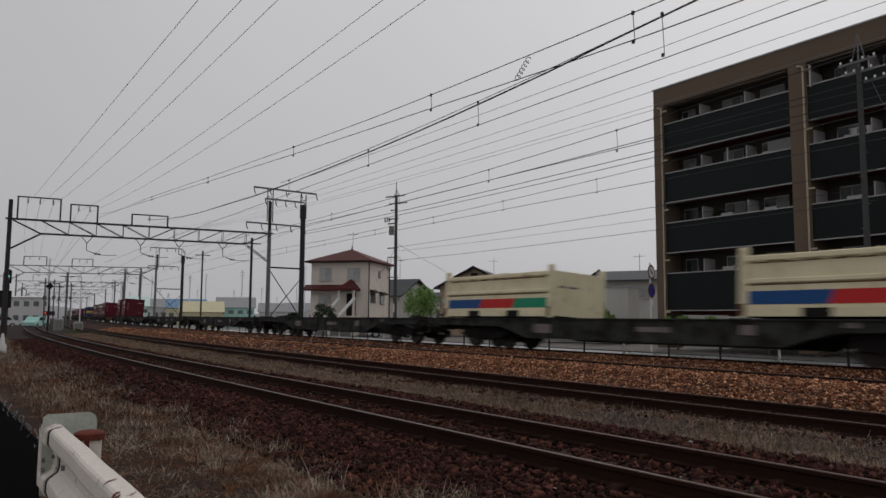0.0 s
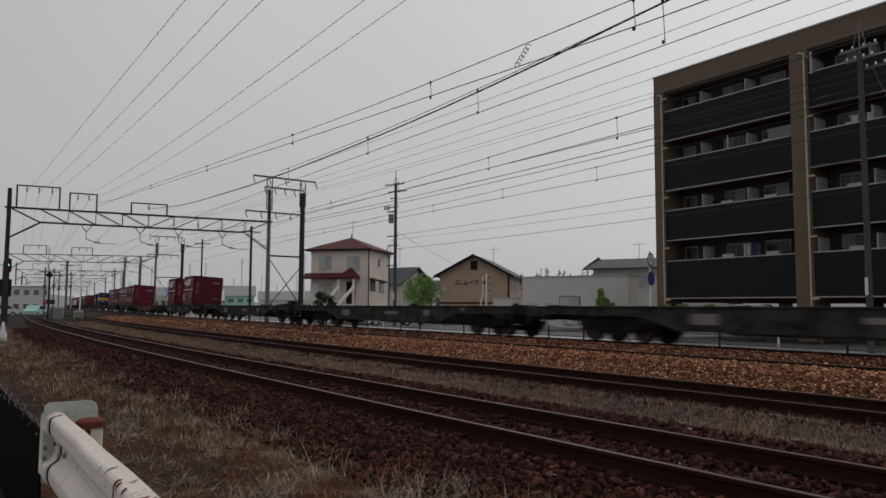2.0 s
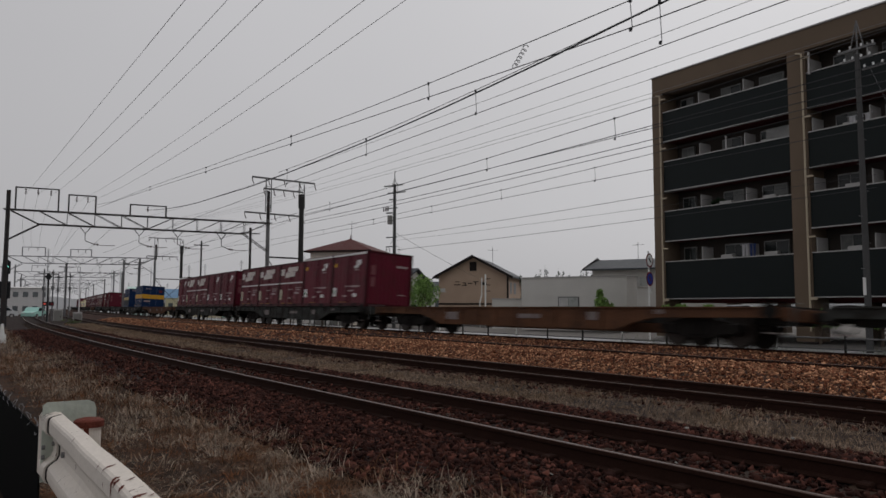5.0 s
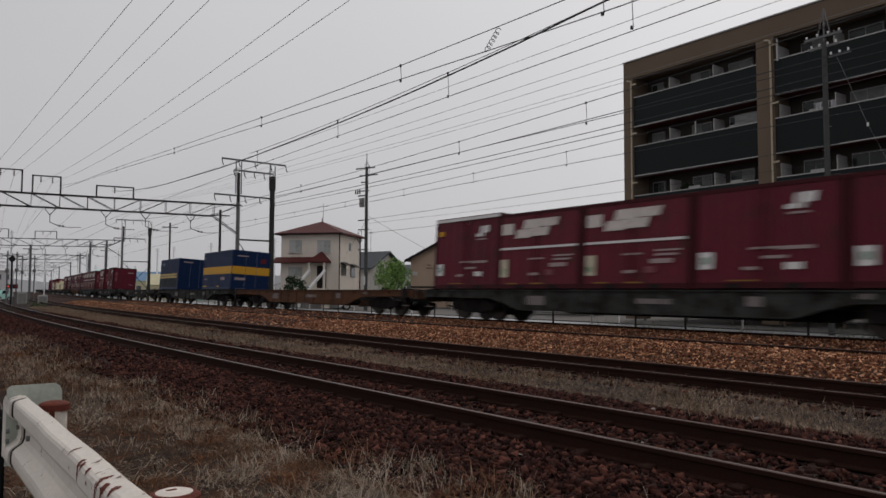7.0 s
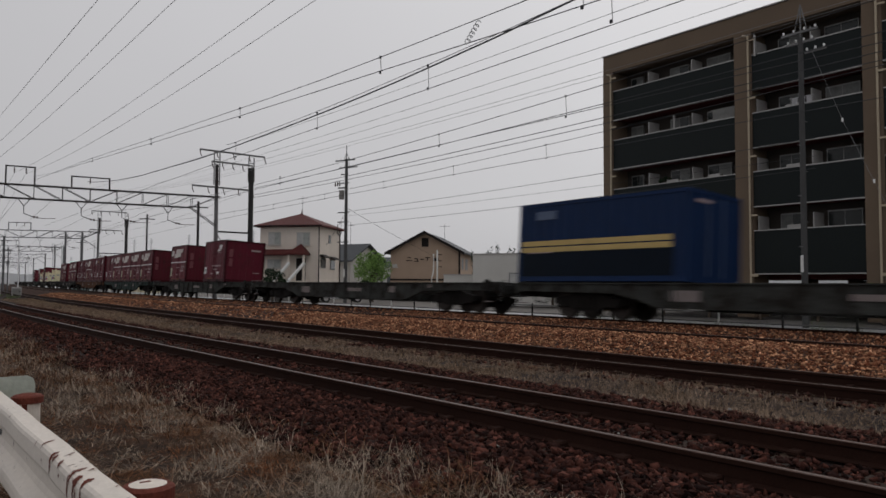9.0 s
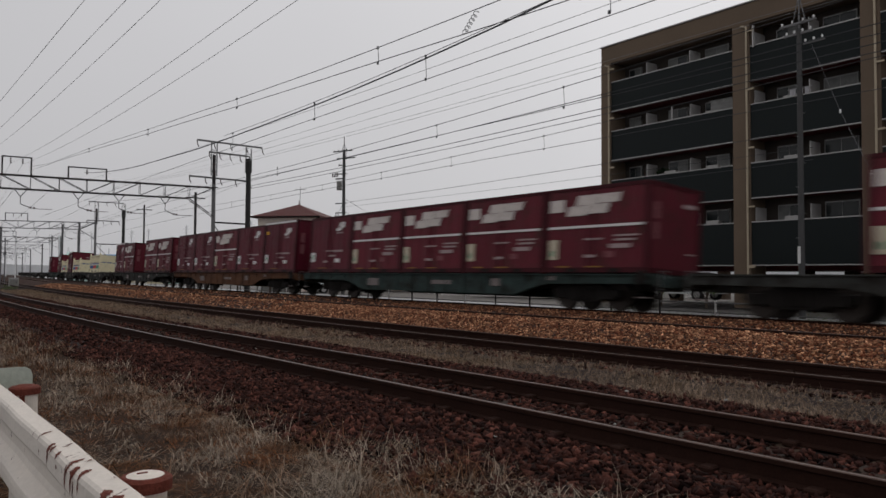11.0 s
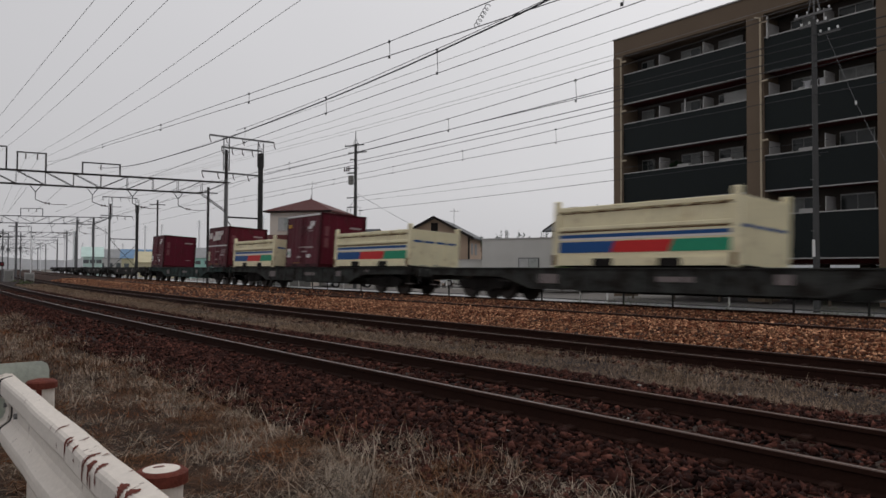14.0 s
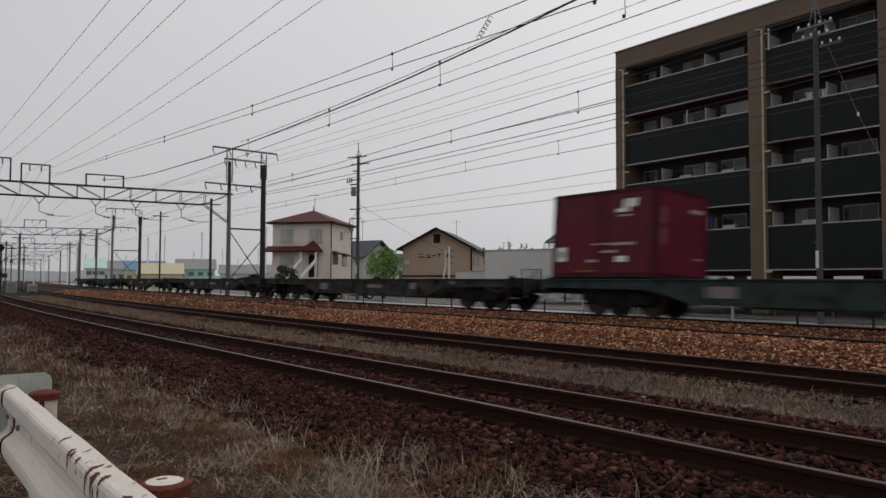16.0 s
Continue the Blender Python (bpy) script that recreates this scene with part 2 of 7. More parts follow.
# ---- mesh helpers ----
def finish(name, bm, material, parent=None, label="", smooth=False):
    me = bpy.data.meshes.new(name)
    if len(bm.faces) < 6000:
        bmesh.ops.recalc_face_normals(bm, faces=bm.faces)
    bm.normal_update()
    bm.to_mesh(me)
    bm.free()
    for m_ in (material if isinstance(material, (list, tuple)) else [material]):
        me.materials.append(m_)
    if smooth:
        me.polygons.foreach_set("use_smooth", [True] * len(me.polygons))
    ob = new(name, me)
    if parent is not None:
        ob.parent = parent
    if label:
        ob["label"] = label
    return ob


def part(name, bm, material, parent, label=""):
    return finish(name, bm, material, parent, label)


def thing(name, label, category, m=None, group="", kind=""):
    ob = new(name)
    ob.empty_display_size = 0.2
    if m is not None:
        ob.matrix_basis = m
    return tagged(ob, label, category, group, kind)


def box(bm, x0, x1, y0, y1, z0, z1, bevel=0.0, m=None, mi=0):
    v = [bm.verts.new((x, y, z)) for z in (z0, z1) for y in (y0, y1) for x in (x0, x1)]
    fs = [bm.faces.new([v[i] for i in f]) for f in ((0, 2, 3, 1), (4, 5, 7, 6), (0, 1, 5, 4), (2, 6, 7, 3), (0, 4, 6, 2), (1, 3, 7, 5))]
    for f in fs:
        f.material_index = mi
    if bevel:
        es = {e for f in fs for e in f.edges}
        r = bmesh.ops.bevel(bm, geom=list(es), offset=bevel, segments=1, affect="EDGES")
        v = list({q for f in r["faces"] for q in f.verts} | {q for q in v if q.is_valid})
    if m is not None:
        bmesh.ops.transform(bm, matrix=m, verts=[q for q in v if q.is_valid])
    return bm


def bx(*a, bevel=0.0, m=None):
    return box(bmesh.new(), *a, bevel=bevel, m=m)


def rod(bm, a, b, r, sides=8, r2=None, cap=True):
    """A round bar from a to b, tapering to r2."""
    a, b = Vector(a), Vector(b)
    d = (b - a).normalized()
    u = d.orthogonal().normalized()
    w = d.cross(u)
    r2 = r if r2 is None else r2
    rings = []
    for p, q in ((a, r), (b, r2)):
        rings.append([bm.verts.new(p + (u * math.cos(k * math.tau / sides) + w * math.sin(k * math.tau / sides)) * q) for k in range(sides)])
    for k in range(sides):
        bm.faces.new((rings[0][k], rings[0][(k + 1) % sides], rings[1][(k + 1) % sides], rings[1][k]))
    if cap:
        bm.faces.new(list(reversed(rings[0])))
        bm.faces.new(rings[1])
    return bm


def line(bm, pts, r, sides=5):
    """A round wire through the points."""
    pts = [Vector(p) for p in pts]
    rings = []
    for i, p in enumerate(pts):
        d = (pts[min(i + 1, len(pts) - 1)] - pts[max(i - 1, 0)]).normalized()
        u = Vector((0, 0, 1)).cross(d)
        u = u.normalized() if u.length > 1e-4 else Vector((1, 0, 0))
        w = d.cross(u)
        rings.append([bm.verts.new(p + (u * math.cos(k * math.tau / sides) + w * math.sin(k * math.tau / sides)) * r) for k in range(sides)])
    for a, b in zip(rings, rings[1:]):
        for k in range(sides):
            bm.faces.new((a[k], a[(k + 1) % sides], b[(k + 1) % sides], b[k]))
    bm.faces.new(list(reversed(rings[0])))
    bm.faces.new(rings[-1])
    return bm


def prism(bm, outline, x0, x1, axis="x"):
    """An outline of (a, b) drawn out along an axis; a, b are the other two axes in order."""
    def at(a, b, c):
        return {"x": (c, a, b), "y": (a, c, b), "z": (a, b, c)}[axis]
    r0 = [bm.verts.new(at(a, b, x0)) for a, b in outline]
    r1 = [bm.verts.new(at(a, b, x1)) for a, b in outline]
    n = len(outline)
    for k in range(n):
        bm.faces.new((r0[k], r0[(k + 1) % n], r1[(k + 1) % n], r1[k]))
    bm.faces.new(list(reversed(r0)))
    bm.faces.new(r1)
    return bm


# ---- the line's plan: four tracks on concentric arcs ----
CX, CY, R1 = 456.79, 331.19, 559.2      # centre, and radius of the nearest track
RT = R1 - 12.5                           # the train's track
TH0 = math.atan2(-CY, -CX)
OFFS = (0.0, 4.17, 8.34, 12.5)
RAIL_Z = ((-0.07, -0.07), (-0.08, -0.08), (0.09, 0.0), (0.05, -0.02))   # near and far rail
CANT = math.degrees(math.atan2(0.07, 1.13))
SPEED = 23.3


EASE = 145.0                             # beyond s = 0 the arc eases into a straight over this length


def plan_line():
    """The train's track as rows of s, x, y and heading."""
    rows = []
    s, th = 0.0, TH0
    x, y, head = CX + RT * math.cos(th), CY + RT * math.sin(th), th + math.pi / 2
    while s > -620:
        rows.append((s, x, y, head))
        k = max(0.0, 1 + s / EASE) / RT
        head -= k
        x, y, s = x - math.cos(head + k / 2), y - math.sin(head + k / 2), s - 1
    rows.reverse()
    for i in range(1, 621):
        th = TH0 + i / RT
        rows.append((float(i), CX + RT * math.cos(th), CY + RT * math.sin(th), th + math.pi / 2))
    return np.array(rows)


LINE = plan_line()


def heading(s):
    return float(np.interp(s, LINE[:, 0], LINE[:, 3]))


def spot(s, off, z=0.0):
    """A place s metres along the line (plus: the way the train goes), off metres beyond the nearest track."""
    h = heading(s)
    x, y = np.interp(s, LINE[:, 0], LINE[:, 1]), np.interp(s, LINE[:, 0], LINE[:, 2])
    return Vector((x - (off - 12.5) * math.sin(h), y + (off - 12.5) * math.cos(h), z))


def along(s, off, z=0.0, turn=0.0):
    """The pose there: x the way the train goes, y across to the far side."""
    p = spot(s, off, z)
    return pose(p.x, p.y, p.z, 0, 0, math.degrees(heading(s)) + turn)


def sweep(bm, outline, s0, s1, step, mi=None, closed=True):
    """An outline of (off, z) drawn along the line; mi: a material index for each side."""
    n = max(2, int((s1 - s0) / step))
    rings = [[bm.verts.new(spot(s0 + (s1 - s0) * i / n, o, z)) for o, z in outline] for i in range(n + 1)]
    m = len(outline)
    for a, b in zip(rings, rings[1:]):
        for k in range(m if closed else m - 1):
            f = bm.faces.new((a[k], a[(k + 1) % m], b[(k + 1) % m], b[k]))
            if mi:
                f.material_index = mi[k]
    if closed:
        bm.faces.new(rings[0])
        bm.faces.new(list(reversed(rings[-1])))
    return bm


# ---- ground, trackbeds, rails ----
S0, S1 = -480.0, 400.0
bm = bmesh.new()
rings = []
for r in (0, 60, 200, 600, 1500, 4000):
    rings.append([bm.verts.new((r * math.cos(k * math.tau / 48), r * math.sin(k * math.tau / 48) + 0.0, -0.62)) for k in range(48)] if r else [bm.verts.new((0, 0, -0.62))])
for k in range(48):
    bm.faces.new((rings[0][0], rings[1][k], rings[1][(k + 1) % 48]))
    for a, b in zip(rings[1:], rings[2:]):
        bm.faces.new((a[k], b[k], b[(k + 1) % 48], a[(k + 1) % 48]))
tagged(finish("ground", bm, M["far_ground"]), "flat grey-brown ground reaching the hazy horizon", "ground", kind="structure")

bm = bmesh.new()
sweep(bm, [(-5.0, -0.75), (-5.0, -0.34), (-3.9, -0.33), (-2.9, -0.31), (-2.2, -0.29), (-2.2, -0.75)], -300, 60, 2.0)
tagged(finish("verge", bm, M["soil"]), "verge of dry brown soil and dead grass beside the track", "verge", kind="structure")
bm = bmesh.new()
sweep(bm, [(-60, -0.75), (-60, -0.33), (-5.0, -0.33), (-5.0, -0.75)], -300, 200, 4.0)
tagged(finish("lane", bm, M["asphalt"]), "dark asphalt lane behind the guard rail", "lane", kind="structure")
bm = bmesh.new()
sweep(bm, [(-2.7, -0.8), (-2.7, -0.34), (-1.75, -0.24), (-1.3, -0.235), (1.3, -0.24), (1.8, -0.25), (2.3, -0.27), (2.8, -0.24),
           (3.1, -0.225), (5.2, -0.235), (5.5, -0.8)], S0, S1, 4.0)
tagged(finish("trackbed_1", bm, M["bed_dark"]), "dark reddish-brown ballast bed of the two nearer tracks", "trackbed", kind="structure")
bm = bmesh.new()
sweep(bm, [(5.2, -0.8), (5.2, -0.25), (5.75, -0.12), (6.5, 0.015), (7.72, 0.03), (7.98, -0.01), (8.9, -0.07), (9.5, -0.09), (10.2, -0.12), (10.9, -0.05), (11.45, -0.005), (11.9, -0.02), (12.15, -0.06), (13.1, -0.10), (13.6, -0.14), (14.2, -0.2), (15.3, -0.5), (15.3, -0.8)], S0, S1, 4.0)
tagged(finish("trackbed_2", bm, M["bed_orange"]), "orange-brown crushed stone ballast of the main tracks", "trackbed", kind="structure")
bm = bmesh.new()
sweep(bm, [(16.1, -0.8), (16.1, -0.47), (22.5, -0.45), (22.5, -0.8)], -300, 200, 4.0)
tagged(finish("road", bm, M["road"]), "wet asphalt road beyond the tracks, sky sheen lifted into its colour", "road", kind="structure")


def rail_outline(off, z):
    """Head, web and foot of a rail whose top is at z."""
    return [(off + a, z + b) for a, b in ((-0.032, -0.006), (-0.026, 0), (-0.004, 0.001), (0.032, -0.004), (0.032, -0.035), (0.010, -0.045), (0.010, -0.125),
                                          (0.058, -0.138), (0.058, -0.15), (-0.058, -0.15), (-0.058, -0.138), (-0.010, -0.125), (-0.010, -0.045), (-0.032, -0.035))]


SLEEPER = bmesh.new()
prism(SLEEPER, [(-0.13, -0.12), (0.13, -0.12), (0.10, 0.05), (-0.10, 0.05)], -1.0, 1.0, axis="y")
bmesh.ops.recalc_face_normals(SLEEPER, faces=SLEEPER.faces)
sleeper_mesh = bpy.data.meshes.new("sleeper")
SLEEPER.to_mesh(sleeper_mesh)
SLEEPER.free()
sleeper_mesh.materials.append(M["sleeper"])
CLIP = bmesh.new()
box(CLIP, -0.05, 0.05, -0.055, 0.055, 0, 0.045, bevel=0.012)
clip_mesh = bpy.data.meshes.new("rail_clip")
CLIP.to_mesh(clip_mesh)
CLIP.free()
clip_mesh.materials.append(M["rail_side"])

TRACKS = []
for k, off in enumerate(OFFS):
    track = thing("track_%d" % (k + 1), ("railway track with bright worn rail heads on half-buried sleepers", "railway track with dull rails low among dry grass",
                  "canted main line track on orange ballast", "canted main line track under the freight train")[k], "track", kind="structure")
    TRACKS.append(track)
    for side, o in enumerate((-0.565, 0.565)):
        bright = k in (0,)
        sides = [0] * 14
        sides[0] = sides[1] = 1
        bm = sweep(bmesh.new(), rail_outline(off + o, RAIL_Z[k][side]), S0, S1, 1.5, mi=sides)
        part("rail", bm, [M["rail_side"], M["rail_top"] if bright else M["rail_dull"]], track)


# ---- the goods train ----
def wheelset(parent, x):
    for y in (-0.56, 0.56):
        bm = bmesh.new()
        s = 1 if y > 0 else -1
        rod(bm, (x, y - 0.055, 0.43), (x, y + 0.055, 0.43), 0.425, 24)
        rod(bm, (x, y - s * 0.085, 0.43), (x, y - s * 0.055, 0.43), 0.455, 24)
        rod(bm, (x, y, 0.43), (x, y + s * 0.16, 0.43), 0.11, 12)
        part("wheel", bm, M["tread"], parent)
    part("axle", rod(bmesh.new(), (x, -0.55, 0.43), (x, 0.55, 0.43), 0.075, 10), M["bogie"], parent)


def bogie(parent, x):
    bm = bmesh.new()
    for y in (-0.86, 0.86):
        prism(bm, [(x - 1.25, 0.40), (x - 1.25, 0.56), (x - 0.6, 0.66), (x - 0.45, 0.74), (x + 0.45, 0.74), (x + 0.6, 0.66), (x + 1.25, 0.56), (x + 1.25, 0.40),
                   (x + 0.8, 0.36), (x + 0.45, 0.22), (x - 0.45, 0.22), (x - 0.8, 0.36)], y - 0.07, y + 0.07, axis="y")
        for d in (-0.95, 0.95):
            box(bm, x + d - 0.16, x + d + 0.16, y - 0.12, y + 0.12, 0.29, 0.58, bevel=0.03)
        for d in (-0.22, 0, 0.22):
            rod(bm, (x + d, y * 1.09, 0.30), (x + d, y * 1.09, 0.62), 0.085, 10)
    box(bm, x - 0.3, x + 0.3, -0.86, 0.86, 0.42, 0.72, bevel=0.03)
    f = part("bogie", bm, M["bogie"], parent, "black grimy two-axle bogie")
    for d in (-0.95, 0.95):
        wheelset(f, x + d)
        for s in (-1, 1):
            part("brake_block", bx(x + d * 0.52 - 0.05, x + d * 0.52 + 0.05, s * 0.62 - 0.09, s * 0.62 + 0.09, 0.3, 0.56, bevel=0.02), M["bogie"], f)


def wagon(body, label):
    """A flat container wagon, 20.25 m from one to the next; rail level at z = 0, x the way it goes."""
    w = thing("container_wagon", label, "wagon", group="wagons of the goods train")
    for y in (-1.17, 1.17):
        s = 1 if y > 0 else -1
        prof = [(-9.6, 0.99), (9.6, 0.99), (9.6, 0.74), (5.9, 0.70), (5.2, 0.56), (4.5, 0.34), (-4.5, 0.34), (-5.2, 0.56), (-5.9, 0.70), (-9.6, 0.74)]
        bm = prism(bmesh.new(), prof, y - 0.05, y + 0.05, axis="y")
        for x0 in range(-9, 10):
            box(bm, x0 - 0.02, x0 + 0.02, y + s * 0.05, y + s * 0.085, 0.76 if abs(x0) > 4 else 0.38, 0.97)
        box(bm, -9.6, 9.6, y + s * 0.05, y + s * 0.11, 0.955, 0.99)
        box(bm, -4.5, 4.5, y + s * 0.05, y + s * 0.10, 0.34, 0.375)
        part("side_sill", bm, body, w)
    bm = bx(-9.6, 9.6, -0.28, 0.28, 0.60, 0.94)
    for x0 in (-9.55, -7.2, -5.0, -2.5, 0, 2.5, 5.0, 7.2, 9.55):
        box(bm, x0 - 0.09, x0 + 0.09, -1.12, 1.12, 0.72, 0.93)
    part("underframe", bm, M["wagon"], w)
    for x0 in (-8.6, -6.7, -3.2, 0, 3.2, 6.7, 8.6):
        part("deck_plate", bx(x0 - 0.35, x0 + 0.35, -1.12, 1.12, 0.935, 0.985, bevel=0.01), body, w)
    for x0 in (-9.25, -5.65, -5.55, -1.9, -1.8, 1.8, 1.9, 5.55, 5.65, 9.25):
        for y in (-1.02, 1.02):
            part("container_lock", bx(x0 - 0.06, x0 + 0.06, y - 0.1, y + 0.1, 0.985, 1.005, bevel=0.008), M["bogie"], w)
    for x in (-7.1, 7.1):
        bogie(w, x)
        for d, h in ((-1.55, 0.10), (-0.5, 0.07), (0.6, 0.12), (1.75, 0.08)):
            for y in (-0.95, 0.95):
                part("lock_stand", bx(x + d - 0.16, x + d + 0.16, y - 0.12, y + 0.12, 0.93, 0.99 + (h if abs(x + d) > 9.4 else 0.0), bevel=0.02), M["bogie"], w)
    for s in (-1, 1):
        bm = bx(s * 9.66 - 0.06, s * 9.66 + 0.06, -1.2, 1.2, 0.66, 0.97, bevel=0.015)
        part("end_beam", bm, body, w)
        bm = bx(min(s * 9.7, s * 10.12), max(s * 9.7, s * 10.12), -0.13, 0.13, 0.70, 0.92, bevel=0.03)
        part("coupler", bm, M["bogie"], w)
        for y in (-1.05, 1.05):
            bm = bmesh.new()
            line(bm, [(s * 9.7, y, 0.40), (s * 9.75, y, 0.62), (s * 9.75, y, 1.08), (s * 9.75, y * 0.72, 1.08), (s * 9.75, y * 0.72, 0.9)], 0.017)
            part("end_handrail", bm, M["pole_light"], w, "thin pale steel handrail")
    bm = rod(bmesh.new(), (9.3, -1.26, 0.9), (9.3, -1.30, 0.9), 0.2, 16)
    part("brake_wheel", bm, M["bogie"], w)
    for s in (-1, 1):
        part("end_platform", bx(min(s * 9.05, s * 9.6), max(s * 9.05, s * 9.6), -1.1, 1.1, 0.99, 1.03), M["bogie"], w)
        part("coupler_head", bx(s * 10.05 - 0.09, s * 10.05 + 0.09, -0.2, 0.2, 0.62, 1.0, bevel=0.04), M["bogie"], w)
        part("brake_hose", line(bmesh.new(), [(s * 9.72, 0.4, 0.72), (s * 9.85, 0.42, 0.5), (s * 10.0, 0.36, 0.42), (s * 10.1, 0.3, 0.5)], 0.022, 6), M["bogie"], w)
        part("foot_step", bx(s * 9.35 - 0.18, s * 9.35 + 0.18, -1.27, -1.17, 0.36, 0.39), M["wagon_mark"], w, "worn pale foot step")
        part("step_hanger", bx(s * 9.35 - 0.17, s * 9.35 - 0.14, -1.24, -1.21, 0.38, 0.75), M["bogie"], w)
    for x0, x1, y0, y1 in ((-3.2, -2.0, -0.9, -0.35), (0.6, 1.9, 0.4, 0.95)):
        part("air_tank", rod(bmesh.new(), (x0, (y0 + y1) / 2, 0.56), (x1, (y0 + y1) / 2, 0.56), 0.19, 14), M["bogie"], w)
    part("valve_box", bx(-0.7, 0.3, -1.0, -0.5, 0.36, 0.66, bevel=0.03), M["bogie"], w)
    for x0, x1, z0, z1 in ((-4.1, -3.3, 0.52, 0.80), (0.2, 1.3, 0.62, 0.76), (3.4, 3.8, 0.60, 0.84), (5.9, 6.2, 0.80, 0.92)):
        part("marking_plate", bx(x0, x1, -1.245, -1.235, z0, z1), M["wagon_mark"], w, "pale grimy marking plate")
    return w


def corrugated(bm, x0, x1, y, z0, z1, n, depth, s):
    """One folded wall sheet with n upright ribs standing out on the side s (-1 near, 1 far) of the plane y."""
    w = (x1 - x0) / n
    front = [(x0, y)]
    for k in range(n):
        a, c = x0 + w * (k + 0.22), x0 + w * (k + 0.78)
        front += [(a, y), (a + 0.02, y + s * depth), (c - 0.02, y + s * depth), (c, y)]
    front.append((x1, y))
    prism(bm, front + [(x1, y - s * 0.02), (x0, y - s * 0.02)], z0, z1, axis="z")


def frame_box(L, W, H, post, paint, parent):
    """Corner posts, rails and castings of a container whose underside is at z = 0."""
    h, w = L / 2, W / 2
    for x in (-h, h):
        for y in (-w, w):
            part("corner_post", bx(x - (post if x > 0 else 0), x + (post if x < 0 else 0), y - (post if y > 0 else 0), y + (post if y < 0 else 0), 0.0, H, bevel=0.012), paint, parent)
    for y in (-w, w):
        s = 1 if y > 0 else -1
        for z0, z1, nm in ((0.03, 0.17, "bottom_rail"), (H - 0.10, H - 0.004, "top_rail")):
            part(nm, bx(-h + post, h - post, min(y, y - s * post * 0.8), max(y, y - s * post * 0.8), z0, z1), paint, parent)
    for x in (-h, h):
        s = 1 if x > 0 else -1
        for z0, z1, nm in ((0.03, 0.17, "bottom_rail"), (H - 0.10, H - 0.004, "top_rail")):
            part(nm, bx(min(x, x - s * post * 0.8), max(x, x - s * post * 0.8), -w + post, w - post, z0, z1), paint, parent)


def emblem(parent, x0, x1, y, z0, z1):
    """A slanted white emblem of two plain shapes."""
    w, h = x1 - x0, z1 - z0
    for shape in (((0.0, 0.0), (0.46, 0.0), (0.46, 1.0), (0.28, 1.0), (0.28, 0.3), (0.0, 0.3)),
                  ((0.54, 0.0), (0.70, 0.0), (0.70, 0.36), (1.0, 0.36), (1.0, 1.0), (0.54, 1.0))):
        part("emblem", prism(bmesh.new(), [(x0 + w * a + 0.07 * c, z0 + h * c) for a, c in shape], y - 0.004, y + 0.004, axis="y"), M["white"], parent, "white painted emblem")


def broad_emblem(parent, y):
    """A wide leaning white emblem of plain bars, cut by a narrow gap."""
    k = 0.42
    for x0, x1, z0, z1 in ((-0.68, 0.08, 1.955, 2.24), (0.11, 0.86, 1.985, 2.24), (-1.02, -0.28, 1.66, 1.945), (-0.25, 0.46, 1.70, 1.965)):
        part("emblem", prism(bmesh.new(), [(x0, z0), (x1, z0), (x1 + k * (z1 - z0), z1), (x0 + k * (z1 - z0), z1)], y - 0.004, y + 0.004, axis="y"), M["emblem_white"], parent, "white painted emblem")


def bars(parent, items, y):
    for x0, x1, z0, z1, m in items:
        part("marking_bar", bx(x0, x1, y - 0.004, y + 0.004, z0, z1), M[m], parent)


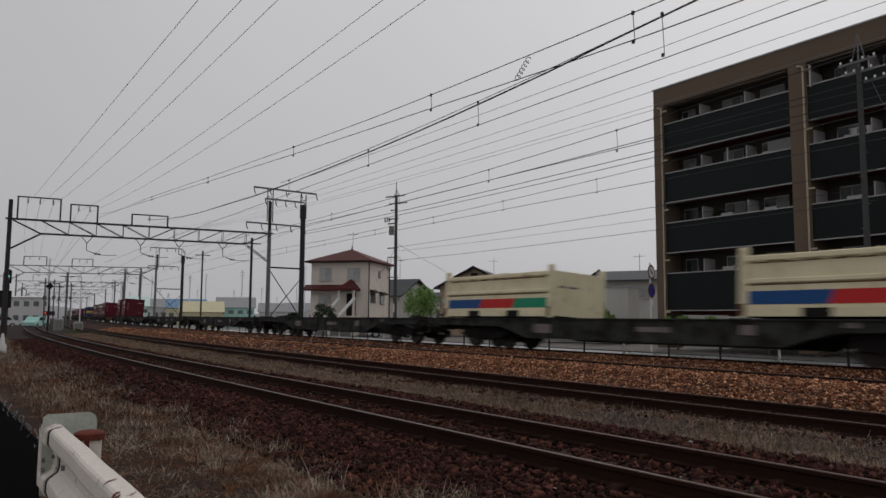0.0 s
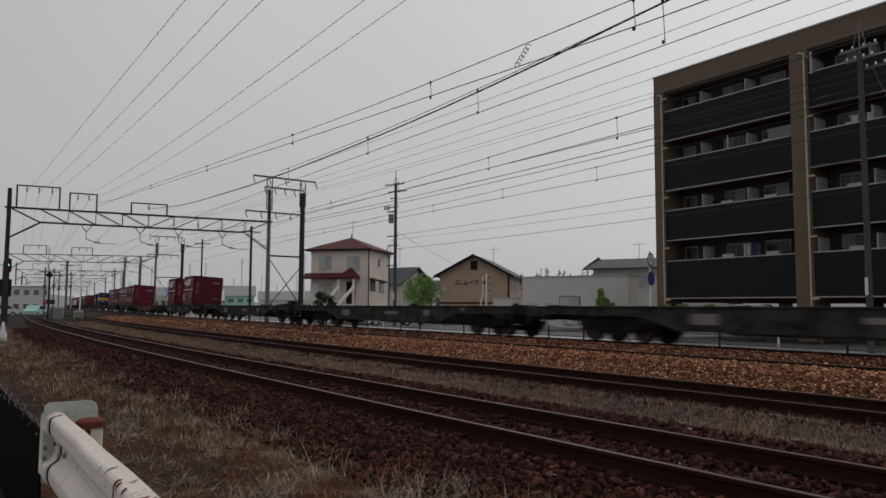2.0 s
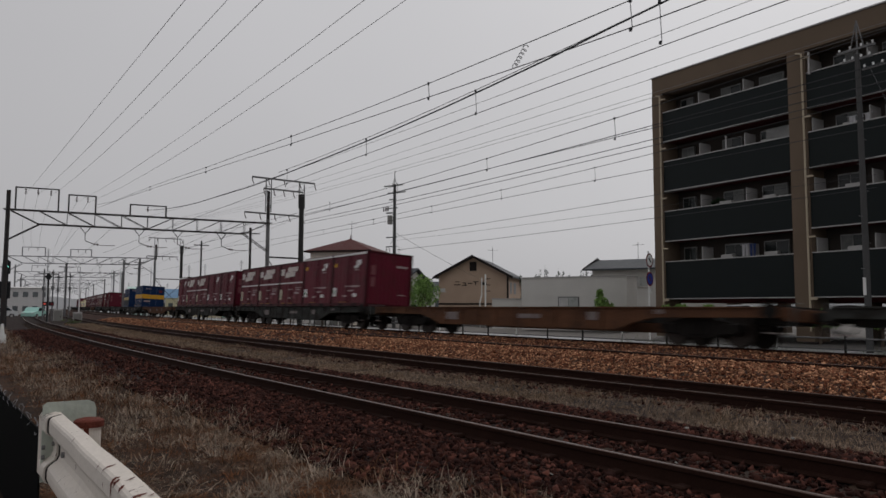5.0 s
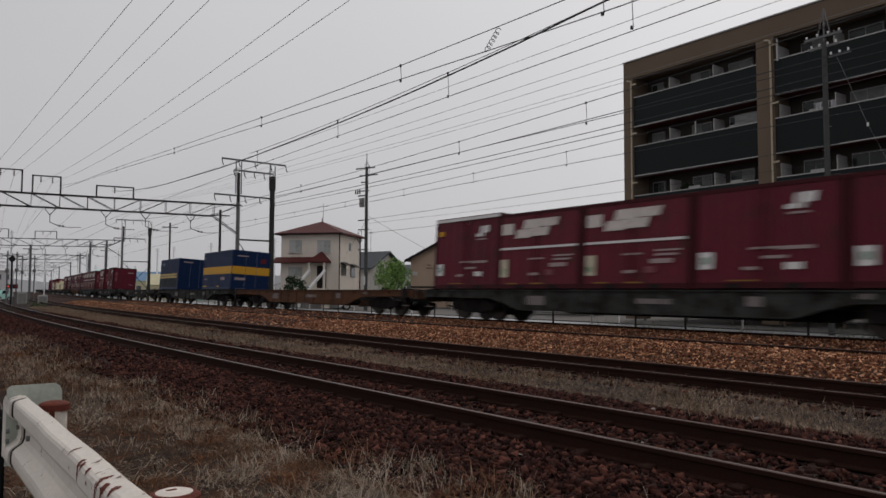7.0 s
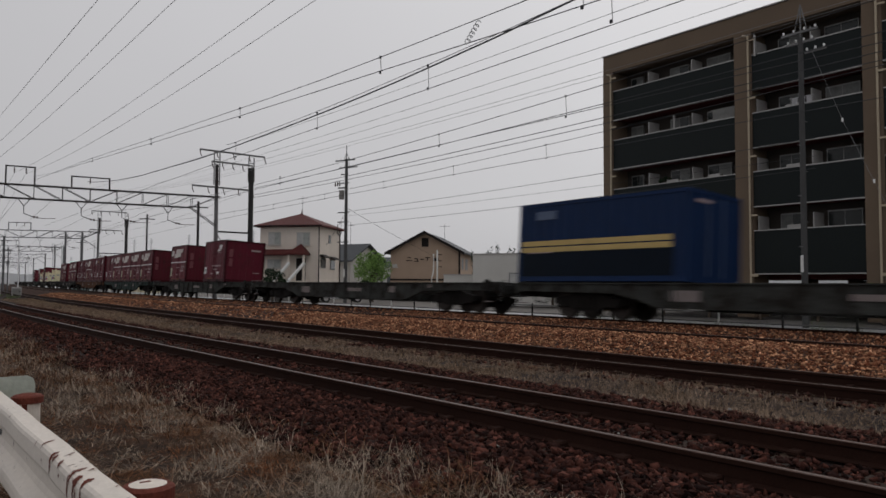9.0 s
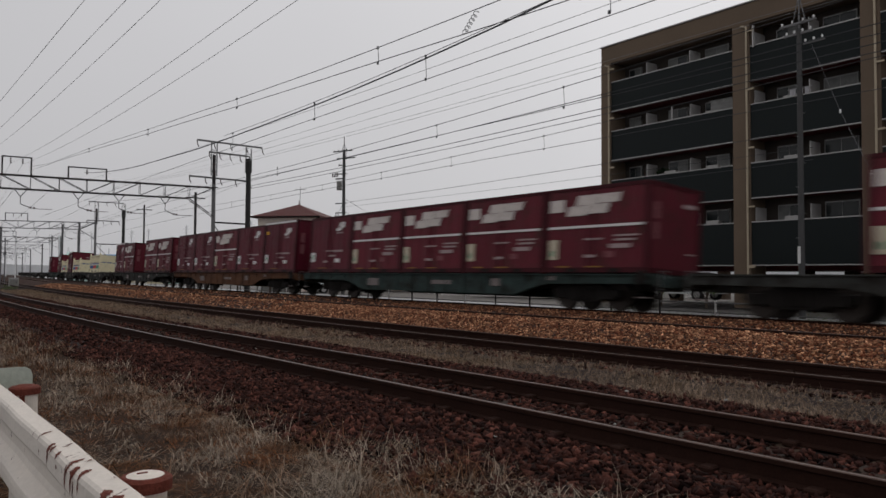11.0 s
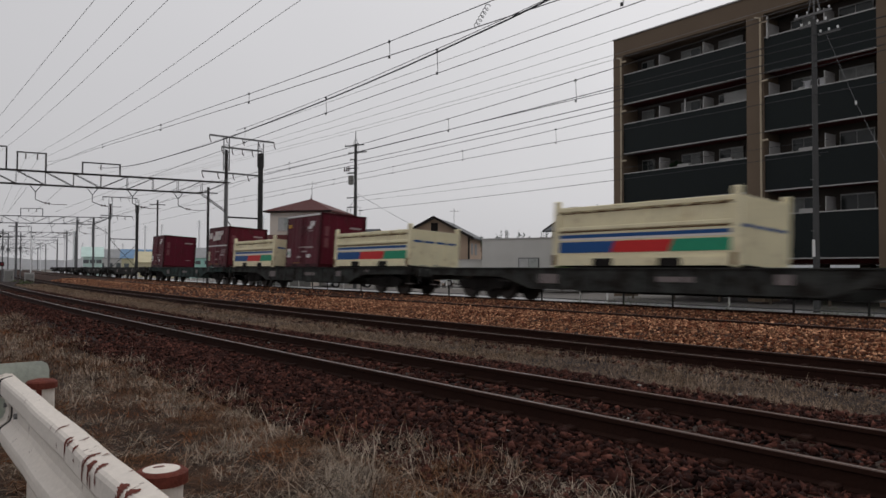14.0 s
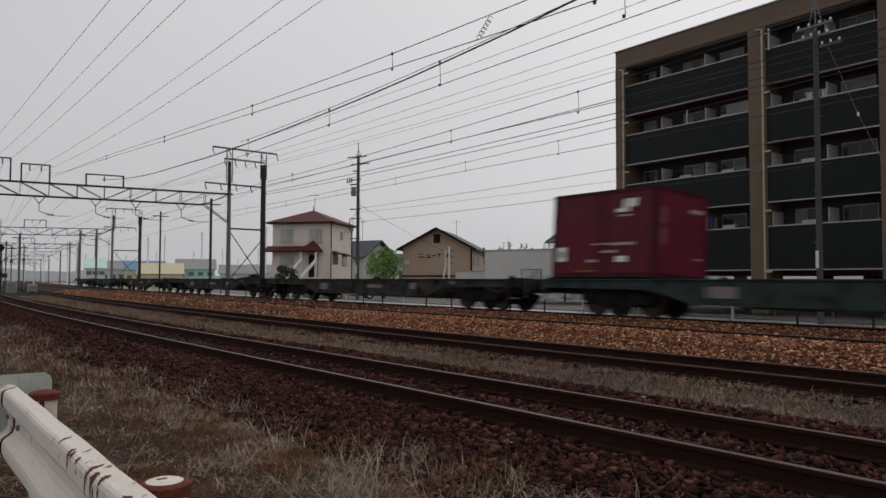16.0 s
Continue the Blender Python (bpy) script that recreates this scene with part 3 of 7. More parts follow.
def red_container(style):
    """A maroon twelve-foot container with double side doors; the near long side is y = -1.225."""
    worn = style == "striped"
    c = thing("freight_container", "faded maroon twelve-foot steel container with white stripe and patches" if worn else
              ("dark maroon twelve-foot steel container with pale roof edge" if style == "tall" else "maroon twelve-foot steel freight container with white emblem"),
              "container", group="maroon containers")
    L, W, H = 3.71, 2.45, 2.6 if style == "tall" else 2.5
    paint = M["red_worn"] if worn else M["red"]
    frame_box(L, W, H, 0.12, M["red_dark"], c)
    h, w = L / 2, W / 2
    part("roof", bx(-h + 0.03, h - 0.03, -w + 0.03, w - 0.03, H - 0.05, H - 0.012), M["white"] if style == "tall" else M["red_dark"], c)
    part("floor", bx(-h + 0.05, h - 0.05, -w + 0.05, w - 0.05, 0.03, 0.12), M["red_dark"], c)
    for s in (-1, 1):
        y = s * (w - 0.035)
        for x0, x1 in ((-h + 0.12, -0.02), (0.02, h - 0.12)):
            bm = bmesh.new()
            corrugated(bm, x0, x1, y, 0.17, H - 0.10, 4 if not worn else 3, 0.022, s)
            d = part("side_door", bm, paint, c)
            xm = x1 - 0.16 if x0 < 0 else x0 + 0.16
            part("lock_rod", rod(bmesh.new(), (xm, y + s * 0.03, 0.2), (xm, y + s * 0.03, H - 0.14), 0.014, 6), M["red_dark"], d)
            part("door_handle", bx(xm - 0.14, xm + 0.14, y + s * 0.035 - 0.01, y + s * 0.035 + 0.01, 0.95, 1.0), M["marking"], d)
        for x0 in (-0.75, 0.75):
            # Solid black block paints the shade inside the pocket opening.
            part("fork_pocket", bx(x0 - 0.2, x0 + 0.2, min(y, s * (w + 0.004)), max(y, s * (w + 0.004)), 0.04, 0.14), M["bogie"], c)
    for s in (-1, 1):
        x = s * (h - 0.035)
        bm = bmesh.new()
        corrugated(bm, -w + 0.12, w - 0.12, 0, 0.17, H - 0.10, 5, 0.02, s)
        bmesh.ops.transform(bm, matrix=pose(x, 0, 0, 0, 0, -90 if s < 0 else -90), verts=bm.verts)
        part("end_wall", bm, paint, c)
    y = -w + 0.004 - 0.012
    if worn:
        broad_emblem(c, y)
        bars(c, ((-h + 0.16, h - 0.16, 1.30, 1.37, "white"), (-1.66, -1.10, 1.80, 2.16, "emblem_white"), (0.75, 1.55, 1.02, 1.07, "marking"),
                 (0.75, 1.45, 0.90, 0.96, "marking"), (-1.66, -1.30, 0.40, 0.98, "tag_cream"), (-1.60, -1.45, 0.50, 0.66, "green_tag"), (0.45, 0.75, 0.45, 0.62, "end_mark"), (0.6, 1.3, 0.70, 0.82, "marking"), (-0.3, 0.1, 0.45, 0.53, "marking"), (-1.35, -0.85, 0.17, 0.21, "yellow_dim"), (-0.25, 0.35, 0.17, 0.21, "yellow_dim")), y)
    else:
        emblem(c, 0.55, 1.2, y, 1.84, 2.2)
        bars(c, ((0.62, 1.10, 1.72, 1.77, "marking"), (-1.66, -1.28, 0.50, 0.92, "white"), (-1.56, -1.38, 0.62, 0.80, "green_tag"), (0.35, 1.2, 0.92, 1.0, "marking"), (0.0, 0.6, 0.72, 0.79, "marking"),
                 (0.55, 0.95, 0.46, 0.62, "white"), (-0.5, -0.1, 0.46, 0.54, "marking"), (-0.9, -0.1, 0.2, 0.23, "yellow_dim")), y)
        if style == "tall":
            bars(c, ((-1.6, -1.3, 1.95, 2.12, "yellow"), (-h + 0.05, h - 0.05, 2.46, 2.56, "white")), y - 0.02)
    x = h - 0.006
    for y0, y1, z0, z1, m_ in ((-0.98, -0.76, 1.5, 1.95, "end_mark"), (-0.98, -0.76, 0.95, 1.4, "end_mark"), (0.35, 0.95, 1.92, 2.02, "marking"), (0.5, 0.9, 0.62, 0.66, "marking")):
        part("end_marking", bx(x - 0.004, x + 0.004, y0, y1, z0, z1), M[m_], c, "pale worn lettering panel")
    return c


def blue_container(style):
    """A twenty-foot navy container with a yellow band."""
    big = style == "band"
    c = thing("freight_container", "navy twenty-foot container with a broad yellow band" if big else "dark navy container with two thin yellow lines and blue end",
              "container", group="blue containers")
    L, W, H = 6.06, 2.45, 2.50 if big else 2.42
    frame_box(L, W, H, 0.13, M["navy"], c)
    h, w = L / 2, W / 2
    part("roof", bx(-h + 0.03, h - 0.03, -w + 0.03, w - 0.03, H - 0.05, H - 0.012), M["steel_blue"], c)
    part("floor", bx(-h + 0.05, h - 0.05, -w + 0.05, w - 0.05, 0.03, 0.12), M["navy_dark"], c)
    for s in (-1, 1):
        y = s * (w - 0.035)
        bm = bmesh.new()
        corrugated(bm, -h + 0.13, h - 0.13, y, 0.17, H - 0.10, 14, 0.024, s)
        part("side_wall", bm, M["navy"], c)
        yb = s * (w - 0.006)
        if big:
            part("yellow_band", bx(-h + 0.02, h - 0.02, yb - 0.006, yb + 0.008 * s + 0.006, 1.0, 1.48), M["yellow"], c, "yellow painted band")
            bars(c, ((0.95, 1.18, 0.60, 0.80, "marking"), (1.22, 1.42, 0.62, 0.80, "marking"), (1.46, 1.72, 0.60, 0.80, "marking"), (-2.6, -2.0, 0.66, 0.72, "marking"), (-2.8, -2.0, 0.18, 0.25, "yellow"), (0.2, 0.7, 0.18, 0.25, "yellow"), (-2.9, -2.6, 2.05, 2.2, "steel_blue")), yb + s * 0.004)
        else:
            part("lower_panel", bx(-h + 0.14, h - 0.45, min(y, yb - s * 0.003), max(y, yb - s * 0.003), 0.18, 0.90), M["navy_dark"], c, "dark slate lower side panel")
            for z0, z1 in ((0.91, 1.06), (1.10, 1.25)):
                part("yellow_line", bx(-h + 0.15, h - 0.5, yb - 0.006, yb + 0.006, z0, z1), M["pale_yellow"], c, "faded yellow painted line")
            bars(c, ((-2.6, -1.6, 0.88, 0.94, "marking"), (-2.3, -1.5, 1.9, 2.15, "steel_blue")), yb)
    for s in (-1, 1):
        x = s * (h - 0.035)
        bm = bmesh.new()
        corrugated(bm, -w + 0.13, w - 0.13, 0, 0.17, H - 0.10, 6, 0.02, s)
        bmesh.ops.transform(bm, matrix=pose(x, 0, 0, 0, 0, -90), verts=bm.verts)
        part("end_door", bm, M["navy"], c)
        xe = s * (h - 0.004)
        if big:
            part("yellow_band", bx(xe - 0.006, xe + 0.006, -w + 0.02, w - 0.02, 1.0, 1.48), M["yellow"], c)
        part("end_marking", bx(xe - 0.005, xe + 0.005, -0.9, -0.2, 2.1, 2.18), M["marking"], c)
        if big:
            part("end_marking", bx(xe - 0.005, xe + 0.005, -1.0, -0.3, 0.62, 0.78), M["marking"], c)
            part("end_marking", bx(xe - 0.005, xe + 0.005, 0.6, 0.95, 1.75, 2.05), M["red_worn"], c, "faded red emblem patch")
        for yy in (-0.35, 0.35):
            part("lock_rod", rod(bmesh.new(), (xe, yy, 0.2), (xe, yy, H - 0.14), 0.016, 6), M["steel_blue"], c)
    return c


def cream_container(sort):
    """A cream twenty-foot open-top container with raised ends and a three-colour band: tall, middling or low."""
    low = sort == "low"
    c = thing("bulk_container", {"low": "low cream bulk container with a single three-colour band", "middling": "low cream bulk container with blue line above the colour band",
                                 "tall": "tall cream open-top bulk container with blue, red and green band"}[sort], "container", group="cream bulk containers")
    L, W, H = 6.06, 2.45, {"low": 1.54, "middling": 1.50, "tall": 1.78}[sort]
    base, mid = {"low": (0.34, 0.84), "middling": (0.34, 0.96), "tall": (0.42, 1.06)}[sort]
    h, w = L / 2, W / 2
    for x in (-h, h):
        for y in (-w, w):
            part("corner_post", bx(x - (0.22 if x > 0 else 0), x + (0.22 if x < 0 else 0), y - (0.14 if y > 0 else 0), y + (0.14 if y < 0 else 0), 0.0, H + 0.2, bevel=0.03), M["cream"], c)
    for s in (-1, 1):
        y = s * (w - 0.09)
        bm = bx(-h + 0.2, h - 0.2, y - 0.03, y + 0.03, 0.12, H - 0.1)
        n = 9
        for k in range(n + 1):
            xx = -h + 0.35 + (L - 0.7) * k / n
            box(bm, xx - 0.035, xx + 0.035, min(y, y + s * 0.05), max(y, y + s * 0.05), mid + 0.16, H - 0.12)
        part("side_wall", bm, M["cream"], c)
        part("top_rail", bx(-h + 0.2, h - 0.2, min(s * (w - 0.15), s * (w + 0.02)), max(s * (w - 0.15), s * (w + 0.02)), H - 0.16, H - 0.02, bevel=0.02), M["cream"], c)
        part("mid_rail", bx(-h + 0.2, h - 0.2, min(y, s * w), max(y, s * w), mid, mid + 0.12, bevel=0.02), M["cream"], c)
        for x0, x1 in ((-h + 0.2, -1.45), (-0.75, 0.75), (1.45, h - 0.2)):
            part("bottom_rail", bx(x0, x1, min(y, s * w), max(y, s * w), 0.05, 0.26), M["cream"], c)
        for x0 in (-1.1, 1.1):
            # Black filling stands for the shaded hollow of the pocket.
            part("fork_pocket", bx(x0 - 0.34, x0 + 0.34, min(y, s * (w - 0.03)), max(y, s * (w - 0.03)), 0.03, 0.25), M["bogie"], c)
        yb = y + s * 0.036
        for x0, x1, l0, l1, m_ in ((-h + 0.25, -0.78, 0.0, 0.07, "blue"), (-0.775, 1.1, 0.07, 0.07, "scarlet"), (1.105, h - 0.25, 0.07, 0.0, "green")):
            part("colour_band", prism(bmesh.new(), [(x0 - l0, base), (x1 - l1, base), (x1 + l1, base + 0.32), (x0 + l0, base + 0.32)], yb - 0.006, yb + 0.006, axis="y"), M[m_], c, {"blue": "blue painted band", "scarlet": "red painted band", "green": "green painted band"}[m_])
        if not low:
            part("blue_line", bx(-h + 0.25, h - 0.25, yb - 0.006, yb + 0.006, base + 0.43, base + 0.53), M["blue"], c, "thin blue painted line")
            part("white_line", bx(-h + 0.25, h - 0.25, yb - 0.006, yb + 0.006, base + 0.37, base + 0.425), M["white"], c, "thin white painted line")
        # Brown strips paint the recess shade and grime below each rail.
        for z0, z1 in ((H - 0.215, H - 0.175), (mid - 0.045, mid - 0.012)):
            part("grime_seam", bx(-h + 0.22, h - 0.22, min(y, yb), max(y, yb) + 0.001, z0, z1), M["seam_shade_rust"], c, "dark line under the rail, painted recess shade with brown grime")
        for xx in (-h + 0.11, h - 0.11):
            part("rust_run", bx(xx - 0.10, xx + 0.07, min(s * w, s * (w + 0.004)), max(s * w, s * (w + 0.004)), 0.06, 0.36), M["seam_shade_rust"], c, "brown rust stain on the corner post")
        for k in range(7):
            xx = -2.4 + 0.8 * k
            part("cover_hook", bx(xx - 0.04, xx + 0.04, min(s * w, s * (w + 0.05)), max(s * w, s * (w + 0.05)), H - 0.2, H - 0.06), M["cream"], c)
    for s in (-1, 1):
        x = s * (h - 0.06)
        bm = bx(x - 0.03, x + 0.03, -w + 0.13, w - 0.13, 0.08, H)
        for yy in (-0.55, 0.0, 0.55):
            box(bm, min(x, x + s * 0.06), max(x, x + s * 0.06), yy - 0.04, yy + 0.04, 0.1, H - 0.05)
        part("end_gate", bm, M["cream"], c)
        xe = x + s * 0.035
        if low:
            part("end_marking", bx(xe - 0.005, xe + 0.005, -0.9, 0.1, 1.0, 1.06), M["wagon_mark"], c, "faint worn lettering")
        else:
            part("blue_line", bx(xe - 0.005, xe + 0.005, -w + 0.2, w - 0.2, 1.0, 1.08), M["blue"], c)
    bm = bmesh.new()
    grid = [[bm.verts.new((-h + 0.16 + (L - 0.32) * i / 18, (-w + 0.03) + (W - 0.06) * j / 6, H - 0.015 + 0.035 * math.sin(i * 1.05) * math.sin(i * 0.37 + j) + 0.03 * (1 - abs(j - 3) / 3))) for j in range(7)] for i in range(19)]
    for i in range(18):
        for j in range(6):
            bm.faces.new((grid[i][j], grid[i + 1][j], grid[i + 1][j + 1], grid[i][j + 1]))
    bmesh.ops.solidify(bm, geom=bm.faces[:], thickness=0.03)
    part("cover", bm, M["cover_sheet"], c, "sagging grey-brown cover sheet")
    part("floor", bx(-h + 0.05, h - 0.05, -w + 0.12, w - 0.12, 0.05, 0.14), M["bogie"], c)
    return c


def train_pose(u, t, z):
    return along(u + SPEED * t - 0.5 * (max(0.0, t - 13) / 3) ** 2, 12.5, 0.015) @ pose(0, 0, 0, -CANT) @ pose(0, 0, z)


GREY = wagon(M["wagon"], "long dark grey flat container wagon on two bogies")
GREEN = wagon(M["wagon_green"], "long grimy grey-green flat container wagon on two bogies")
BROWN = wagon(M["wagon_brown"], "long rusty brown flat container wagon on two bogies")
BOXES = {"p": red_container("plain"), "s": red_container("striped"), "t": red_container("tall"), "B": blue_container("band"), "b": blue_container("line"), "k": cream_container("tall"), "m": cream_container("middling"), "c": cream_container("low")}
# Loads by wagon, counted from the first full one: (kind, metres of its front end behind the load's front edge).
FRONT, PITCH, SLOT = -146.1, 20.25, 3.755
LOADS = {-6: (("c", 0.0), ("c", 12.7)), -1: (("s", 1), ("s", 3)), 1: (("t", 0), ("t", 1), ("s", 2), ("s", 3), ("s", 4)), 2: (("p", 0), ("p", 1), ("s", 2), ("s", 3), ("t", 3.96)),
         4: (("B", 0.3), ("b", 13.02)), 6: (("p", 1), ("s", 3)), 7: (("s", 0), ("s", 1), ("s", 2), ("s", 3), ("p", 4)), 8: (("t", 0), ("p", 1), ("s", 2), ("p", 3), ("p", 4)),
         9: (("s", 0), ("s", 1), ("s", 3), ("t", 4)), 10: (("k", 6.9),), 11: (("m", 0.3), ("t", 2.09), ("m", 13.1)), 12: (("s", 0), ("p", 4))}
BROWN_WAGONS, GREEN_WAGONS = (0, 3, 8), (7, 12)
MOVERS, used = [], set()
for n in range(-6, 18):
    front = FRONT - PITCH * (n - 1)
    proto = BROWN if n in BROWN_WAGONS else GREEN if n in GREEN_WAGONS else GREY
    ob = proto if proto not in used else copy_thing(proto, Matrix())
    used.add(proto)
    MOVERS.append((ob, front - 9.38, 0.0))
    for kind, slot in LOADS.get(n, ()):
        proto = BOXES[kind]
        ob = proto if proto not in used else copy_thing(proto, Matrix())
        used.add(proto)
        length = 6.06 if kind in "Bbkmc" else 3.71
        back = slot if kind in "Bbkmc" else slot * SLOT
        MOVERS.append((ob, front - back - length / 2, 1.005))


# ---- more materials ----
M.update(
    brown_wall=mat("brown_tile_wall", (0.145, 0.108, 0.078), 0.75, vary=0.15, scale=0.6, fine=30, bump=0.1),
    slate_panel=mat("dark_slate_balcony_panel", (0.0115, 0.0150, 0.0155), 0.5, vary=0.14, scale=0.7, fine=20, bump=0.03),
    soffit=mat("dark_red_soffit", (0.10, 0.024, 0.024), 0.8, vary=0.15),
    # Wall colour is kept dark to add shade inside the balcony recess.
    balcony_back=mat("recess_shaded_balcony_wall", (0.055, 0.047, 0.041), 0.8, vary=0.15, scale=1.0),
    capping=mat("pale_metal_capping", (0.38, 0.37, 0.36), 0.45, 0.3, vary=0.1),
    cream_pipe=mat("cream_downpipe", (0.45, 0.38, 0.28), 0.5, vary=0.12, scale=2),
    board=mat("grey_white_partition", (0.40, 0.39, 0.38), 0.7, vary=0.12),
    sash=mat("window_sash", (0.13, 0.13, 0.13), 0.4, 0.3, vary=0.1),
    sash_mid=mat("grey_window_sash", (0.26, 0.26, 0.255), 0.4, 0.2, vary=0.1),
    curtain_pale=mat("pale_curtain_behind_glass", (0.34, 0.36, 0.34), 0.3, vary=0.2, scale=3, spec=0.5),
    curtain_dim=mat("dim_curtain_behind_glass", (0.15, 0.155, 0.15), 0.4, vary=0.4, scale=3, spec=0.25),
    sash_pale=mat("pale_window_sash", (0.46, 0.44, 0.41), 0.5, vary=0.1),
    curtain=mat("pale_curtain", (0.45, 0.45, 0.44), 0.9, vary=0.2, scale=3),
    cloth_white=mat("white_laundry", (0.66, 0.66, 0.68), 0.9, vary=0.1),
    cloth_grey=mat("grey_sheet", (0.36, 0.36, 0.35), 0.9, vary=0.12),
    cloth_blue=mat("blue_laundry", (0.05, 0.08, 0.22), 0.9, vary=0.1),
    plaster=mat("off_white_plaster", (0.70, 0.63, 0.555), 0.85, vary=0.1, scale=0.7, fine=25, bump=0.12, other=(0.62, 0.555, 0.49), mix=(0.55, 0.8)),
    tan_siding=mat("tan_siding", (0.41, 0.305, 0.23), 0.8, vary=0.12, scale=0.8, fine=25, bump=0.1),
    grey_wall=mat("light_grey_wall", (0.55, 0.54, 0.51), 0.85, vary=0.1, scale=0.7, fine=25, bump=0.1),
    red_tile=mat("dark_red_roof", (0.085, 0.022, 0.02), 0.6, vary=0.2, scale=2, fine=25, bump=0.3),
    grey_tile=mat("dark_grey_roof_tile", (0.06, 0.065, 0.072), 0.55, vary=0.2, scale=2, fine=25, bump=0.3),
    dark_trim=mat("dark_brown_trim", (0.02, 0.016, 0.015), 0.7, vary=0.15),
    white_steel=mat("white_enamel", (0.70, 0.70, 0.68), 0.4, vary=0.1, scale=3),
    sign_blue=mat("blue_sign_face", (0.03, 0.06, 0.30), 0.4, vary=0.08),
    sign_red=mat("red_sign_rim", (0.14, 0.02, 0.025), 0.4, vary=0.08),
    rail_paint=mat("chipped_white_paint", (0.65, 0.59, 0.525), 0.5, vary=0.10, scale=2.2, fine=45, bump=0.10, other=(0.085, 0.032, 0.022), mix=(0.665, 0.68), stretch=(7.0, 2.0, 2.0), spec=0.3),
    cap_rust=mat("rusty_cap", (0.13, 0.035, 0.024), 0.75, vary=0.3, scale=14, fine=80, bump=0.3),
    plate_green=mat("pale_green_white_plate", (0.42, 0.45, 0.39), 0.55, vary=0.12, scale=5, fine=40),
    leaf_light=mat("fresh_green_leaf", (0.185, 0.30, 0.085), 0.6, vary=0.2, scale=2, island=0.5),
    leaf_weed=mat("dusty_green_weed", (0.10, 0.125, 0.06), 0.8, vary=0.25, scale=2, island=0.5),
    leaf_dark=mat("dark_pine_leaf", (0.018, 0.035, 0.016), 0.7, vary=0.2, scale=2, island=0.4),
    bark=mat("bark", (0.09, 0.07, 0.055), 0.9, vary=0.3, scale=5, bump=0.5),
    car_white=mat("white_car_paint", (0.62, 0.63, 0.64), 0.25, vary=0.05),
    car_glass=mat("car_window_glass", (0.02, 0.025, 0.03), 0.08, vary=0.05),
    pole_grey=mat("weathered_pole", (0.075, 0.075, 0.075), 0.8, vary=0.2, scale=1.5, fine=30),
    tyre=mat("tyre_rubber", (0.02, 0.02, 0.02), 0.9, vary=0.1),
    net_black=mat("black_netting", (0.006, 0.006, 0.006), 0.95, vary=0.4, scale=20, fine=120, bump=0.5, spec=0.03),
    signal_black=mat("signal_black", (0.02, 0.02, 0.022), 0.6, vary=0.1),
    # Materials named hazy have the distance haze put into their base colour.
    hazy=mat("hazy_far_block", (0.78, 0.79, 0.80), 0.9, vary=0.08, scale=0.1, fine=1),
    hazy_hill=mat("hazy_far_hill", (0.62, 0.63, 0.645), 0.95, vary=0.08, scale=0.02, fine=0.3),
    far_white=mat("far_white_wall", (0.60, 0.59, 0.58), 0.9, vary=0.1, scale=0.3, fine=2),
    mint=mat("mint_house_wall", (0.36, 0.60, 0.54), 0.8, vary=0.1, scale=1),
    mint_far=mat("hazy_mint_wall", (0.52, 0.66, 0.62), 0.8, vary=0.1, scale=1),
    cream_wall=mat("cream_house_wall", (0.55, 0.50, 0.34), 0.8, vary=0.1, scale=1),
    blue_sheet=mat("blue_sheet_roof", (0.15, 0.25, 0.38), 0.6, vary=0.15, scale=1),
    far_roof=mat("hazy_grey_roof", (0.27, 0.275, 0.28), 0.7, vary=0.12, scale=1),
)
glass = bpy.data.materials.new("window_glass")
glass.use_nodes = True
g_b = glass.node_tree.nodes["Principled BSDF"]
g_b.inputs["Base Color"].default_value = (0.10, 0.115, 0.12, 1)
g_b.inputs["Roughness"].default_value, g_b.inputs["Specular IOR Level"].default_value = 0.06, 0.7
M["glass"] = glass
M["glass_dark"] = mat("dark_window_glass", (0.022, 0.027, 0.027), 0.12, vary=0.4, scale=1.5, bump=0.0, spec=0.3)


